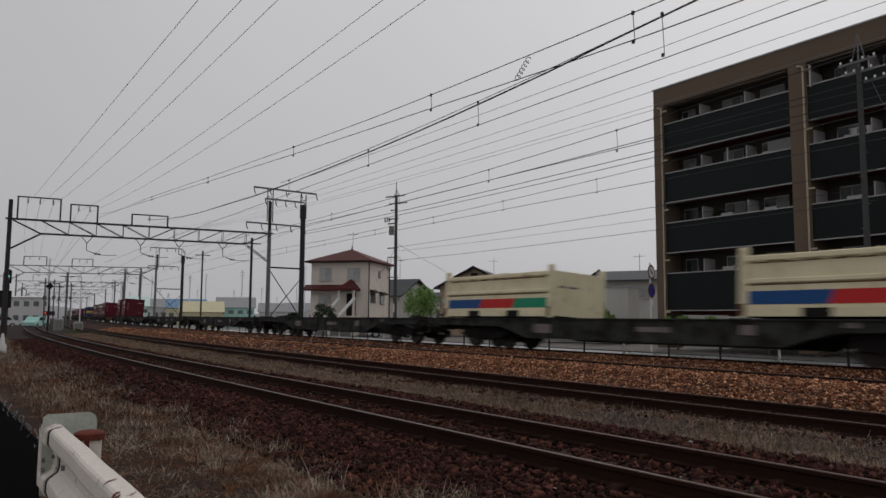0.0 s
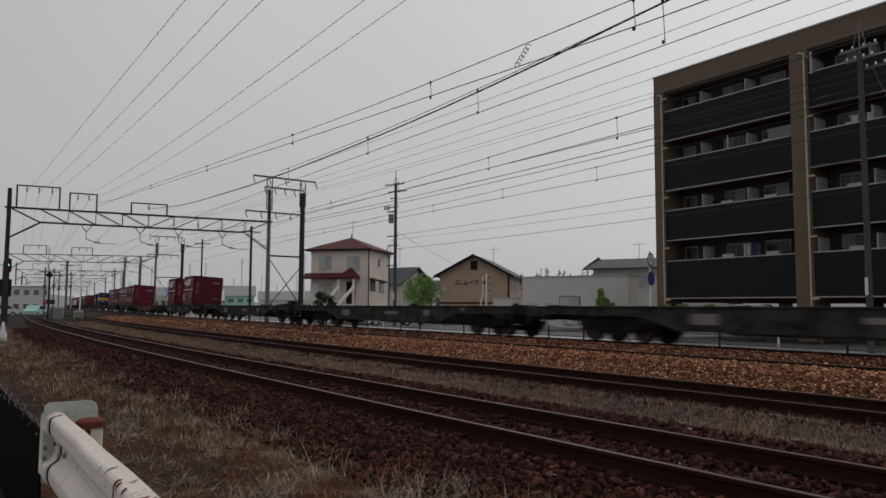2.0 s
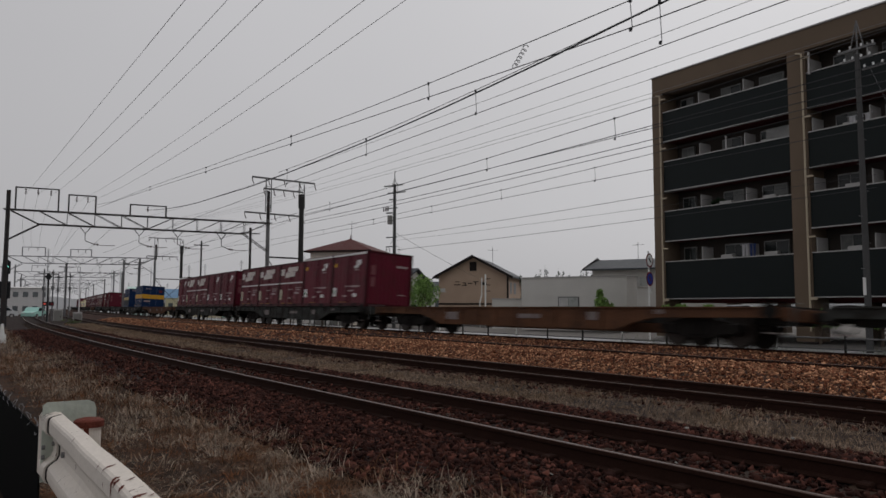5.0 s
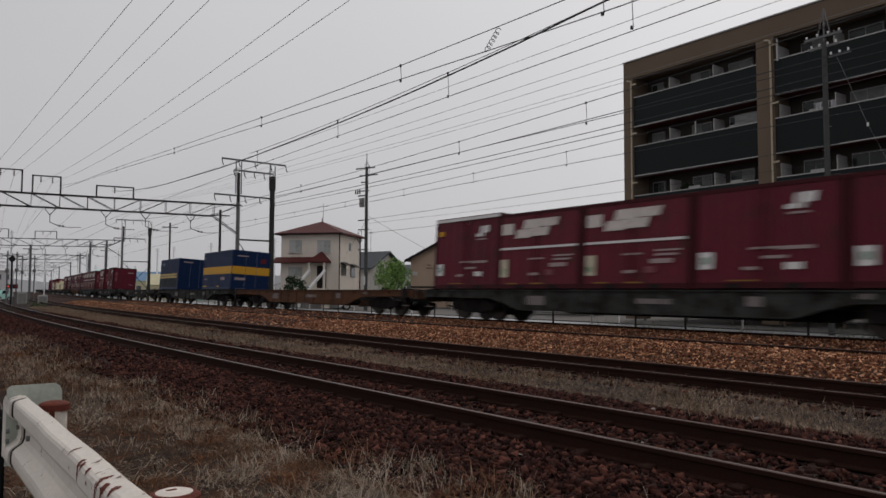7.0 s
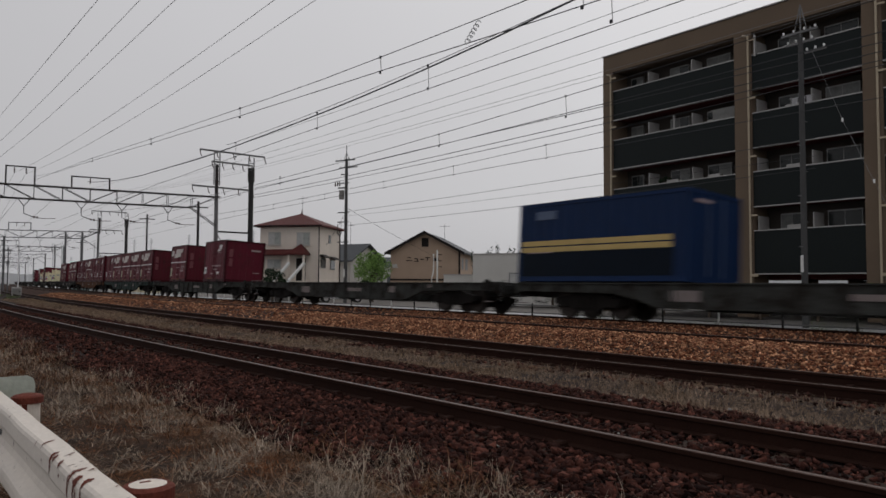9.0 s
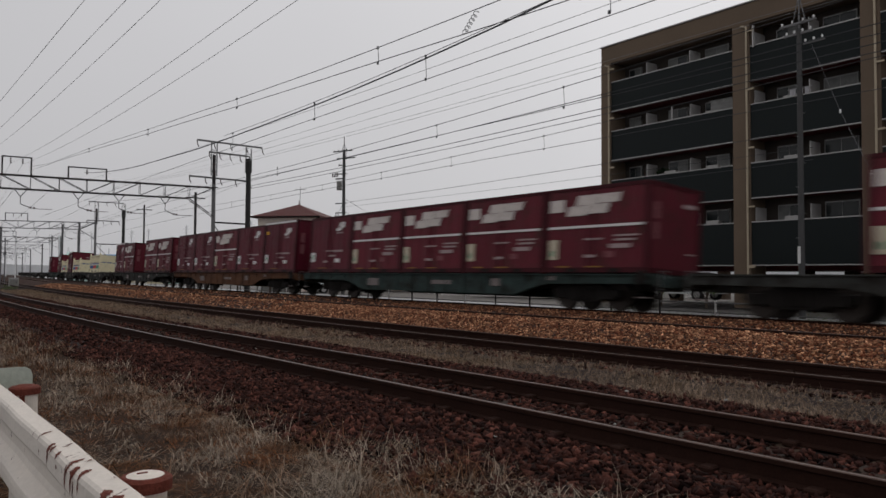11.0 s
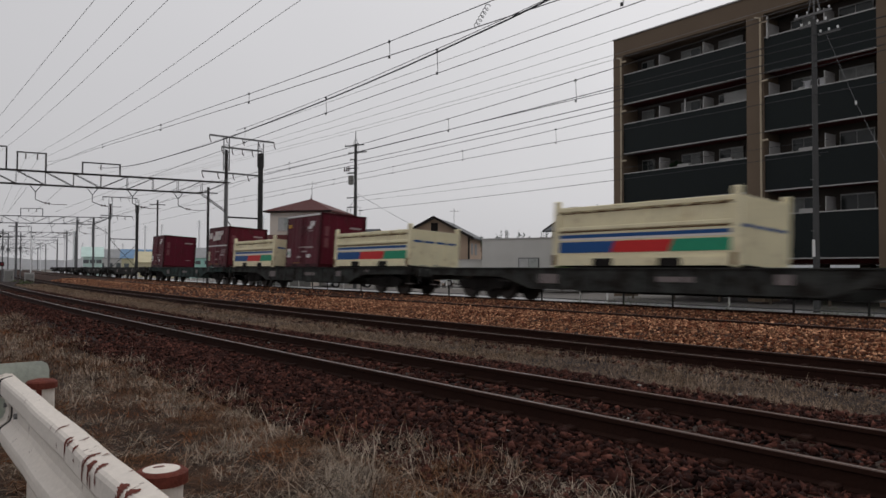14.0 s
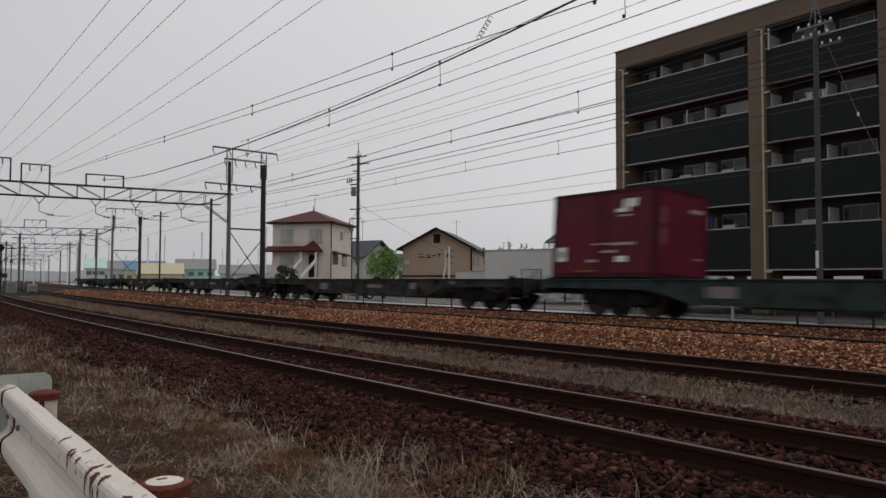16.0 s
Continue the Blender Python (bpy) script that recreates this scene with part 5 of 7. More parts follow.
def gantry(s_left, off_left, s_right, off_right, top, height, detail, steel=None):
    """A trussed portal across the four tracks with two masts and small frames on top."""
    steel = steel or M["steel"]
    a, b = spot(s_left, off_left), spot(s_right, off_right)
    m, L = beam_pose(a, b, 0)
    g = thing("catenary_gantry", "weathered steel truss gantry spanning the tracks on two masts", "gantry", m, group="overhead line gantries")
    chord = 0.036
    zt, zb = top, top - height
    xb0, xb1 = L * 0.105, L * 0.896
    part("mast", rod(bmesh.new(), (0, 0, -0.5), (0, 0, top + 1.25), 0.16, 12, 0.13), steel, g)
    part("mast", rod(bmesh.new(), (L, 0, -0.5), (L, 0, top + 0.25), 0.17, 12, 0.14), M["pole_light"], g)
    for y in (-0.28, 0.28):
        part("top_chord", bx(-0.25, L + 0.25, y - chord, y + chord, zt - 2 * chord, zt), steel, g)
        part("bottom_chord", bx(xb0, xb1, y - chord, y + chord, zb, zb + 2 * chord), steel, g)
        for x0, z0, x1, z1 in ((xb0, zb, 0.1, zb - 1.05), (xb1, zb, L - 0.1, zb - 1.2), (0.15, zt - 0.1, xb0, zb + 0.05), (L - 0.15, zt - 0.1, xb1, zb + 0.05)):
            part("brace", rod(bmesh.new(), (x0, y, z0), (x1, y, z1), 0.034, 6), steel, g)
        n = 8
        for k in range(n):
            p0, p1 = xb0 + (xb1 - xb0) * k / n, xb0 + (xb1 - xb0) * (k + 1) / n
            part("post", rod(bmesh.new(), (p1, y, zb), (p1, y, zt), 0.02, 6), steel, g)
            if k < n / 2:
                part("brace", rod(bmesh.new(), (p0, y, zt - 0.05), (p1, y, zb + 0.05), 0.024, 6), steel, g)
            else:
                part("brace", rod(bmesh.new(), (p0, y, zb + 0.05), (p1, y, zt - 0.05), 0.024, 6), steel, g)
    for f0, f1, hh, hang in detail:
        bm = bmesh.new()
        for f in (f0, f1):
            box(bm, L * f - 0.05, L * f + 0.05, -0.05, 0.05, zt, zt + hh)
        box(bm, L * f0 - 0.05, L * f1 + 0.05, -0.05, 0.05, zt + hh - 0.08, zt + hh)
        fr = part("wire_frame", bm, steel, g)
        for f in hang:
            bm = bmesh.new()
            for k in range(3):
                rod(bm, (L * f, 0, zt + hh - 0.16 - 0.12 * k), (L * f, 0, zt + hh - 0.21 - 0.12 * k), 0.06, 10)
            rod(bm, (L * f, 0, zt + hh - 0.08), (L * f, 0, zt + hh - 0.5), 0.02, 6)
            part("insulator", bm, M["insulator"], fr)
    for f in (0.27, 0.47, 0.62, 0.80):
        bm = bmesh.new()
        line(bm, [(L * f - 0.35, 0, zb), (L * f, 0, zb - 0.45), (L * f, 0, zb - 0.95), (L * f + 0.5, 0, zb - 1.15)], 0.03, 6)
        line(bm, [(L * f + 0.35, 0, zb), (L * f, 0, zb - 0.45)], 0.03, 6)
        arm = part("cantilever", bm, steel, g)
        bm = bmesh.new()
        line(bm, [(L * f + 0.5, 0, zb - 1.15), (L * f + 1.1, 0, zb - 1.25), (L * f + 1.9, 0, zb - 1.22)], 0.02, 6)
        for k in range(2):
            rod(bm, (L * f + 0.55 + 0.2 * k, 0, zb - 1.16 - 0.02 * k), (L * f + 0.66 + 0.2 * k, 0, zb - 1.18 - 0.02 * k), 0.07, 8)
        part("steady_arm", bm, M["insulator"], arm)
    return g


G1 = (-55.2, -2.26, -53.9, 15.0)
FRAMES = ((0.024, 0.171, 1.53, (0.057, 0.099, 0.144)), (0.207, 0.304, 1.23, (0.235, 0.275)), (0.433, 0.571, 0.82, (0.50,)))
gantry(*G1, 7.54, 0.98, FRAMES)
# Gantries farther along take the steel whose colour carries haze.
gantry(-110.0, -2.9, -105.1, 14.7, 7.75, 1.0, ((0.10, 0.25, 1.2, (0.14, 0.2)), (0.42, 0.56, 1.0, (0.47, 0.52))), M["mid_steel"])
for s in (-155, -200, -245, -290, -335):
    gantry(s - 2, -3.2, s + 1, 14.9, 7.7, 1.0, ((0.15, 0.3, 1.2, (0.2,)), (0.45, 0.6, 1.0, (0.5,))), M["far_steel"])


def tension_tower(s, off, gap, top, low, arms):
    """Two tall masts side by side with cross arms, cross bracing and hanging wires."""
    p, q = spot(s, off), spot(s - 0.3, off + gap)
    m, L = beam_pose(p, q, 0)
    t = thing("feeder_tower", "twin-mast feeder tower with cross arms and cross bracing", "tower", m, group="feeder towers")
    part("mast", rod(bmesh.new(), (L, 0, -0.5), (L, 0, low), 0.21, 14, 0.19), M["pole_dark"], t, "thick dark steel mast")
    part("mast", rod(bmesh.new(), (0, 0, 7.5), (0, 0, low), 0.13, 14, 0.12), M["steel"], t)
    for x in (-0.22, 0.22):
        part("extension", bx(x - 0.03, x + 0.03, -0.04, 0.04, low - 1.6, top), M["pole_light"], t)
        part("extension", bx(L + x - 0.03, L + x + 0.03, -0.04, 0.04, low - 0.1, top - 0.15), M["pole_light"], t)
    part("collar", rod(bmesh.new(), (L, 0, low - 1.1), (L, 0, low - 0.02), 0.26, 14), M["pole_dark"], t, "dark steel collar")
    for k in range(4):
        part("rung", bx(-0.22, 0.22, -0.025, 0.025, low - 1.3 + 0.55 * k, low - 1.25 + 0.55 * k), M["pole_light"], t)
        if k > 1:
            part("rung", bx(L - 0.22, L + 0.22, -0.025, 0.025, low - 1.3 + 0.55 * k, low - 1.25 + 0.55 * k), M["pole_light"], t)
    for x0, x1, z in arms:
        arm = part("cross_arm", bx(x0, x1, -0.06, 0.06, z - 0.06, z + 0.06), M["pole_light"], t)
        n = 4
        for k in range(n + 1):
            x = x0 + (x1 - x0) * k / n
            bm = line(bmesh.new(), [(x, 0, z - 0.05), (x + 0.05, 0, z - 0.35), (x + 0.15, 0, z - 0.5)], 0.035, 6)
            part("hanger", bm, M["insulator"], arm)
    for z in (4.9, 0.8):
        part("tie_beam", bx(0, L, -0.05, 0.05, z - 0.06, z + 0.06), M["steel"], t)
    for a, b in (((0, 0, 4.8), (L, 0, 1.0)), ((L, 0, 4.2), (0, 0, 0.9))):
        part("cross_brace", rod(bmesh.new(), a, b, 0.035, 6), M["steel"], t)
    return t


tension_tower(-53.9, 15.0, 2.8, 11.0, 10.0, ((-1.35, 3.95, 11.0), (-0.4, 2.9, 10.2), (-1.9, 2.95, 8.25)))
tension_tower(-105.1, 14.8, 3.4, 10.6, 9.6, ((-1.0, 3.4, 10.5), (-1.2, 2.8, 8.0)))
for s, off, top, r in ((-91.3, 18.1, 9.2, 0.10), (-70.6, 18.5, 8.9, 0.12), (-122.2, 14.7, 8.6, 0.16), (-127.5, 12.9, 8.7, 0.16), (-108.0, 4.05, 6.9, 0.14), (-150, 17.5, 9.0, 0.15), (-180, 15.5, 9.2, 0.15), (-140, -4.5, 8.2, 0.14), (-118, -7.5, 8.0, 0.13), (-200, 17, 9.4, 0.16), (-230, -4, 9.0, 0.16)):
    # Beyond 100 m the pole colour is paled for haze.
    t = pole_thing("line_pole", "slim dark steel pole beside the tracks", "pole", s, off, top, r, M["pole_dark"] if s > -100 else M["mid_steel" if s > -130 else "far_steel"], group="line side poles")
    part("cross_arm", bx(-0.05, 0.05, -0.9, 0.9, top - 0.1, top), M["steel"], t)


def utility_pole(name, label, x, y, top, turn, transformer):
    t = thing(name, label, "utility pole", pose(x, y, -0.5, 0, 0, turn))
    H = top + 0.5
    thick, neck = (0.14, 1.0) if transformer else (0.115, 1.2)
    arms = ((H - 1.1, -1.0, 0.75, 5), (H - 1.65, -0.65, 1.0, 5), (H - 2.15, -0.5, 0.15, 2)) if transformer else ((H - 1.0, -0.72, 0.62, 4), (H - 1.38, -0.55, 0.5, 4), (H - 1.78, 0.15, 0.92, 3))
    part("pole", rod(bmesh.new(), (0, 0, 0), (0, 0, H - neck), thick, 14, thick * 0.75), M["pole_grey"], t)
    part("earth_rod", rod(bmesh.new(), (0, 0, H - neck), (0, 0, H), 0.03, 8), M["pole_light"], t)
    for z, x0, x1, n in arms:
        arm = part("cross_arm", bx(x0, x1, -0.04, 0.04, z - 0.04, z + 0.04), M["pole_light"], t)
        for k in range(n):
            xx = x0 + 0.08 + (x1 - x0 - 0.16) * k / (n - 1)
            bm = rod(bmesh.new(), (xx, 0, z + 0.04), (xx, 0, z + 0.09), 0.03, 8)
            rod(bm, (xx, 0, z + 0.08), (xx, 0, z + 0.11), 0.035, 10, 0.042)
            rod(bm, (xx, 0, z + 0.11), (xx, 0, z + 0.15), 0.042, 10, 0.025)
            part("insulator", bm, M["insulator_white"], arm, "white porcelain insulator")
    for s in (-1, 1):
        part("stay", rod(bmesh.new(), (s * 0.24, 0, arms[0][0]), (s * 0.03, 0, H - (0.6 if transformer else 0.1)), 0.02, 5), M["pole_light"], t)
    T = H + 1.2
    if transformer:
        part("bracket", bx(-0.75, 0, -0.05, 0.05, T - 4.4, T - 4.3), M["pole_light"], t)
        for z in (T - 4.0, T - 6.2, T - 6.9, T - 8.4):
            part("bracket", bx(-0.75, 0.25, -0.04, 0.04, z - 0.04, z + 0.04), M["pole_light"], t)
        bm = rod(bmesh.new(), (-0.42, 0, T - 5.2), (-0.42, 0, T - 4.55), 0.20, 14)
        part("transformer", bm, M["concrete"], t, "grey drum transformer")
        bm = bmesh.new()
        for k in range(3):
            rod(bm, (-0.62 - 0.2 * k, 0, T - 4.2), (-0.62 - 0.2 * k, 0, T - 3.85), 0.06, 8, 0.035)
        part("switch_insulator", bm, M["insulator"], t)
        part("cable_loop", line(bmesh.new(), [(-0.75, 0, T - 7.0), (-0.8, 0.02, T - 7.7), (-0.6, 0.02, T - 7.95), (-0.42, 0.02, T - 7.7), (-0.45, 0, T - 7.0)], 0.03, 6), M["wire"], t)
    for k in range(8):
        z = 2.0 + 0.9 * k
        part("step_bolt", rod(bmesh.new(), (0, 0.12 * (-1) ** k, z), (0, 0.32 * (-1) ** k, z), 0.012, 5), M["pole_light"], t)
    part("marker_plate", bx(-0.05, 0.05, -0.17, -0.145, 2.0, 2.6), M["white_steel"], t)
    return t


utility_pole("utility_pole", "concrete utility pole with drum transformer and crossarms", -3.53, 54.9, 11.3, -33, True)
utility_pole("utility_pole", "concrete utility pole with white insulators by the apartment block", 14.5, 25.1, 11.1, -60, False)

# Round signs on a white post across the tracks.
sg = thing("road_sign", "white post with two round signs, red-rimmed above blue", "sign", pose(8.93, 31.77, -0.5, 0, 0, 48))
part("post", rod(bmesh.new(), (0, 0, 0), (0, 0, 4.0), 0.035, 10), M["white_steel"], sg)
for z, rim, face in ((3.6, "sign_red", "white_steel"), (2.8, "sign_red", "sign_blue")):
    d = part("sign_plate", rod(bmesh.new(), (0, -0.06, z), (0, -0.045, z), 0.31, 28), M[rim], sg)
    part("sign_face", rod(bmesh.new(), (0, -0.068, z), (0, -0.061, z), 0.24, 28), M[face], d)
    bm = bx(-0.14, 0.14, -0.076, -0.069, z - 0.035, z + 0.035, m=Matrix.Translation((0, 0, z)) @ pose(0, 0, 0, 0, 40) @ Matrix.Translation((0, 0, -z)))
    part("sign_bar", bm, M["sign_red" if face == "sign_blue" else "pole_dark"], d)
part("small_plate", bx(-0.12, 0.12, -0.06, -0.045, 2.2, 2.4), M["white_steel"], sg)

# White steel post and pipe in front of the tan house.
wp = thing("vent_pipe", "pair of thin white steel pipes with short brackets", "pipe", pose(3.6, 60.5, -0.5))
part("pipe", rod(bmesh.new(), (0, 0, 0), (0, 0, 4.3), 0.07, 8), M["white_steel"], wp)
part("pipe", line(bmesh.new(), [(-0.45, 0, 0), (-0.45, 0, 2.0), (-0.3, 0, 2.6), (-0.3, 0, 4.0)], 0.055, 8), M["white_steel"], wp)
for z in (2.9, 3.4, 3.9):
    part("bracket", bx(0.0, 0.4, -0.03, 0.03, z, z + 0.06), M["dark_trim"], wp)

# Low pale block wall between the tan house and the storage building.
lw = thing("low_wall", "low pale block wall with a thin coping beside the tan house", "wall", pose(3.9, 56.9, -0.5, 0, 0, -5))
part("wall", bx(0, 2.5, 0, 0.18, 0, 2.2), M["grey_wall"], lw)
part("coping", bx(-0.05, 2.55, -0.04, 0.22, 2.2, 2.28), M["capping"], lw)

# Black netting along the lane past the end of the guard rail.
net = thing("netting", "low black netting panel with curled wire along its top", "netting")
bm = sweep(bmesh.new(), [(-4.415, -0.5), (-4.415, 0.36), (-4.405, 0.36), (-4.405, -0.5)], -13.0, -4.43, 0.5)
part("net_panel", bm, M["net_black"], net)
for k in range(22):
    s = -11.9 + 0.345 * k
    bm = line(bmesh.new(), [spot(s + 0.05 * math.cos(a * 0.7) * (1 + 0.2 * (k % 3)) + 0.01 * a, -4.41 + 0.012 * math.sin(a * 1.3 + k), 0.365 + 0.035 * math.sin(a * 0.7) * (1 + 0.3 * (k % 2))) for a in range(10)], 0.0022, 4)
    part("wire_curl", bm, M["wire_thin"], net)

# Roadside fence beyond the tracks.
fence = thing("pipe_fence", "low grey pipe fence along the road beyond the tracks", "fence")
for z, r in ((0.22, 0.03), (-0.08, 0.025)):
    bm = line(bmesh.new(), [spot(s, 15.75, z) for s in range(-120, 41, 2)], r, 6)
    part("pipe_rail", bm, M["pole_light"], fence, "pale painted pipe rail")
for k in range(81):
    p = spot(-120 + 2 * k, 15.75)
    part("fence_post", rod(bmesh.new(), (p.x, p.y, -0.62), (p.x, p.y, 0.3), 0.035, 6), M["pole_dark" if k % 3 else "white_steel"], fence)
kerb = sweep(bmesh.new(), [(15.95, -0.7), (15.95, -0.30), (16.12, -0.30), (16.12, -0.7)], -200, 120, 4)
tagged(finish("kerb", kerb, M["concrete"]), "grey concrete kerb along the road", "kerb", kind="structure")


def car(label, m, paint):
    c = thing("car", label, "car", m)
    prof = [(-1.9, 0.3), (-1.95, 0.75), (-1.55, 0.88), (-1.0, 0.95), (-0.45, 1.42), (0.9, 1.45), (1.55, 0.98), (1.95, 0.9), (2.0, 0.35)]
    bm = prism(bmesh.new(), prof, -0.8, 0.8, axis="y")
    part("body", bm, paint, c)
    for y in (-0.806, 0.806):
        part("side_window", prism(bmesh.new(), [(-0.85, 0.98), (-0.4, 1.36), (0.85, 1.38), (1.3, 1.0)], y - 0.006, y + 0.006, axis="y"), M["car_glass"], c)
    for x in (-1.25, 1.25):
        for y in (-0.78, 0.78):
            w = part("wheel", rod(bmesh.new(), (x, y - 0.1, 0.31), (x, y + 0.1, 0.31), 0.31, 18), M["tyre"], c)
            part("rim", rod(bmesh.new(), (x, y - 0.105, 0.31), (x, y + 0.105, 0.31), 0.19, 12), M["capping"], w)
    for y in (-0.55, 0.55):
        part("headlight", bx(-1.96, -1.9, y - 0.2, y + 0.2, 0.68, 0.78), M["white_steel"], c)
        part("tail_light", bx(1.93, 1.99, y - 0.2, y + 0.2, 0.7, 0.85), M["sign_red"], c)
    return c


car("white parked car seen over the fence", pose(-4.2, 60.0, -0.5, 0, 0, 10), M["car_white"])
car("white parked car before the tan house", pose(5.2, 64, -0.5, 0, 0, 0), M["car_white"])
car("white parked car under the apartment block", APT @ pose(-23.2, 0.2, -0.2, 0, 0, 0), M["car_white"])
car("pale green car far off at the crossing", pose(*bearing(28.8, 108), -0.45, 0, 0, 98), M["mint"])
car("white car far off at the crossing", pose(*bearing(30.75, 112), -0.45, 0, 0, 32), M["car_white"])

# Colour light signal on its mast at the near side of the line.
sig = thing("railway_signal", "railway signal mast with a lit green lamp", "signal", along(-56.5, -2.12, -0.5))
part("mast", rod(bmesh.new(), (0, 0, 0), (0, 0, 4.7), 0.10, 10), M["signal_black"], sig)
head = part("signal_head", bx(-0.1, 0.1, -0.2, 0.2, 3.75, 4.65, bevel=0.05), M["signal_black"], sig)
part("lamp", rod(bmesh.new(), (0.10, 0.0, 4.22), (0.16, 0.0, 4.22), 0.055, 14), glow("green_lamp", (0.25, 1.0, 0.75), 3.0), head, "lit green lamp")
part("relay_box", bx(-0.35, 0.35, -0.5, 0.25, 2.1, 3.25, bevel=0.03), M["signal_black"], sig)
dw = thing("railway_signal", "small black diamond-shaped signal on a thin post", "signal", pose(-32.89, 61.79, -0.4, 0, 0, -62))
part("mast", rod(bmesh.new(), (0, 0, 0), (0, 0, 3.7), 0.07, 8), M["signal_black"], dw)
part("signal_board", bx(-0.03, 0.03, -0.22, 0.22, -0.22, 0.22, m=pose(0, 0, 3.95, 45)), M["signal_black"], dw)

# Posts and cabinets at the far level crossing.
for x, y, top in ((-35.07, 65.16, 4.39), (-37.24, 70.81, 4.58), (-41.45, 79.89, 4.61), (-42.68, 84.87, 4.90)):
    cp = thing("crossing_post", "slim grey post at the level crossing", "post", pose(x, y, -0.5), group="crossing posts")
    part("post", rod(bmesh.new(), (0, 0, 0), (0, 0, top + 0.5), 0.065, 8), M["mid_steel"], cp)
    part("cross_arm", bx(-0.45, 0.45, -0.05, 0.05, top + 0.05, top + 0.15, m=pose(0, 0, 0, 0, 0, 28)), M["mid_steel"], cp)
    part("signal_box", bx(-0.11, 0.11, -0.11, 0.11, top - 1.4, top - 1.05), M["mid_steel"], cp)
cw = thing("crossing_signal", "level crossing warning signal with a lit red lamp", "signal", pose(-34.25, 64.47, -0.5, 0, 0, 28))
part("mast", rod(bmesh.new(), (0, 0, 0), (0, 0, 2.4), 0.06, 8), M["mid_steel"], cw)
part("lamp_board", bx(-0.45, 0.45, -0.04, 0.04, 1.63, 1.99), M["signal_black"], cw)
part("lamp", rod(bmesh.new(), (-0.28, -0.10, 1.81), (-0.28, -0.03, 1.81), 0.085, 12), glow("red_lamp", (1.0, 0.12, 0.08), 0.25), cw, "lit red lamp")
part("lamp", rod(bmesh.new(), (0.28, -0.10, 1.81), (0.28, -0.03, 1.81), 0.12, 12), M["sign_red"], cw)
for k in range(2):
    cab = thing("relay_cabinet", "pale grey equipment cabinet at the level crossing", "cabinet", pose(-35.85 + 1.1 * k, 69.27 + 1.5 * k, -0.5, 0, 0, 28))
    part("body", bx(-0.4, 0.4, -0.3, 0.3, 0, 1.35 - 0.3 * k, bevel=0.03), M["capping"], cab)
    part("door", bx(-0.34, 0.34, -0.325, -0.303, 0.1, 1.2 - 0.3 * k), M["concrete"], cab)
    part("door_handle", bx(0.2, 0.24, -0.345, -0.328, 0.55, 0.7), M["signal_black"], cab)

# ---- guard rail beside the camera ----
gr = thing("guard_rail", "white corrugated steel guard rail with chipped paint and rust", "guard rail", along(-2.0, -4.345, 0.0, -1.4))


BEAM = [(0, -0.004), (-0.0049, 0), (-0.0508, -0.011), (-0.0599, -0.018), (-0.0648, -0.03), (-0.0656, -0.082), (-0.0607, -0.093), (-0.0279, -0.116), (-0.0131, -0.132), (-0.009, -0.165),
        (-0.0098, -0.2), (-0.018, -0.224), (-0.0525, -0.249), (-0.0623, -0.262), (-0.0656, -0.282), (-0.0656, -0.315), (-0.0574, -0.335), (-0.0246, -0.348), (0, -0.35)]


def wear(x):
    """Small knocks along the back edge of the rail's top."""
    a = noise.noise(Vector((x * 9.0, 1.7, 0))) + 0.7 * noise.noise(Vector((x * 23.0, 4.1, 0)))
    return 0.007 * max(0.0, a - 0.05) * min(1.0, max(0.0, (x + 1.0) * 2))


def paint_chip(x, a0, a1, width, slant=0.0, push=0.0):
    """A flaked patch of rust, and on the sleeve a painted groove line, on the upper ridge, from a0 to a1 metres round
    the section.
    """
    run, marks = 0.0, []
    for (y0, z0), (y1, z1) in zip(BEAM, BEAM[1:8]):
        d = math.hypot(y1 - y0, z1 - z0)
        marks.append((run, y0, z0, y1, z1, d))
        run += d
    rnd = random.Random(int(x * 997))
    bm = bmesh.new()
    prev = None
    n = 14
    for i in range(n + 1):
        a = a0 + (a1 - a0) * i / n
        r0, y0, z0, y1, z1, d = [m for m in marks if m[0] <= a + 1e-9][-1]
        f = min(1, (a - r0) / d)
        y, z = y0 + (y1 - y0) * f, z0 + (z1 - z0) * f
        ny, nz = (z1 - z0) / d, -(y1 - y0) / d
        body = math.sin(math.pi * min(1.0, i / n * 1.15)) ** 0.5 if i / n < 0.55 else 0.9 * max(0.12, 1 - (i / n - 0.55) * 2.4)
        wl, wr = (max(0.0012, width * body * rnd.uniform(0.45, 1.3)) for _ in range(2))
        c = x + slant * (i / n - 0.5) + rnd.uniform(-0.002, 0.002)
        dent = 0.004 * noise.noise(Vector((c * 2.3, 0, 0)))
        p = (-0.060 - push + y + ny * 0.0016 + dent, 0.487 + z + nz * 0.0016 + 0.5 * dent)
        ring = [bm.verts.new((c - wl, *p)), bm.verts.new((c + wr, *p))]
        if prev:
            bm.faces.new((prev[0], prev[1], ring[1], ring[0]))
        prev = ring
    return bm


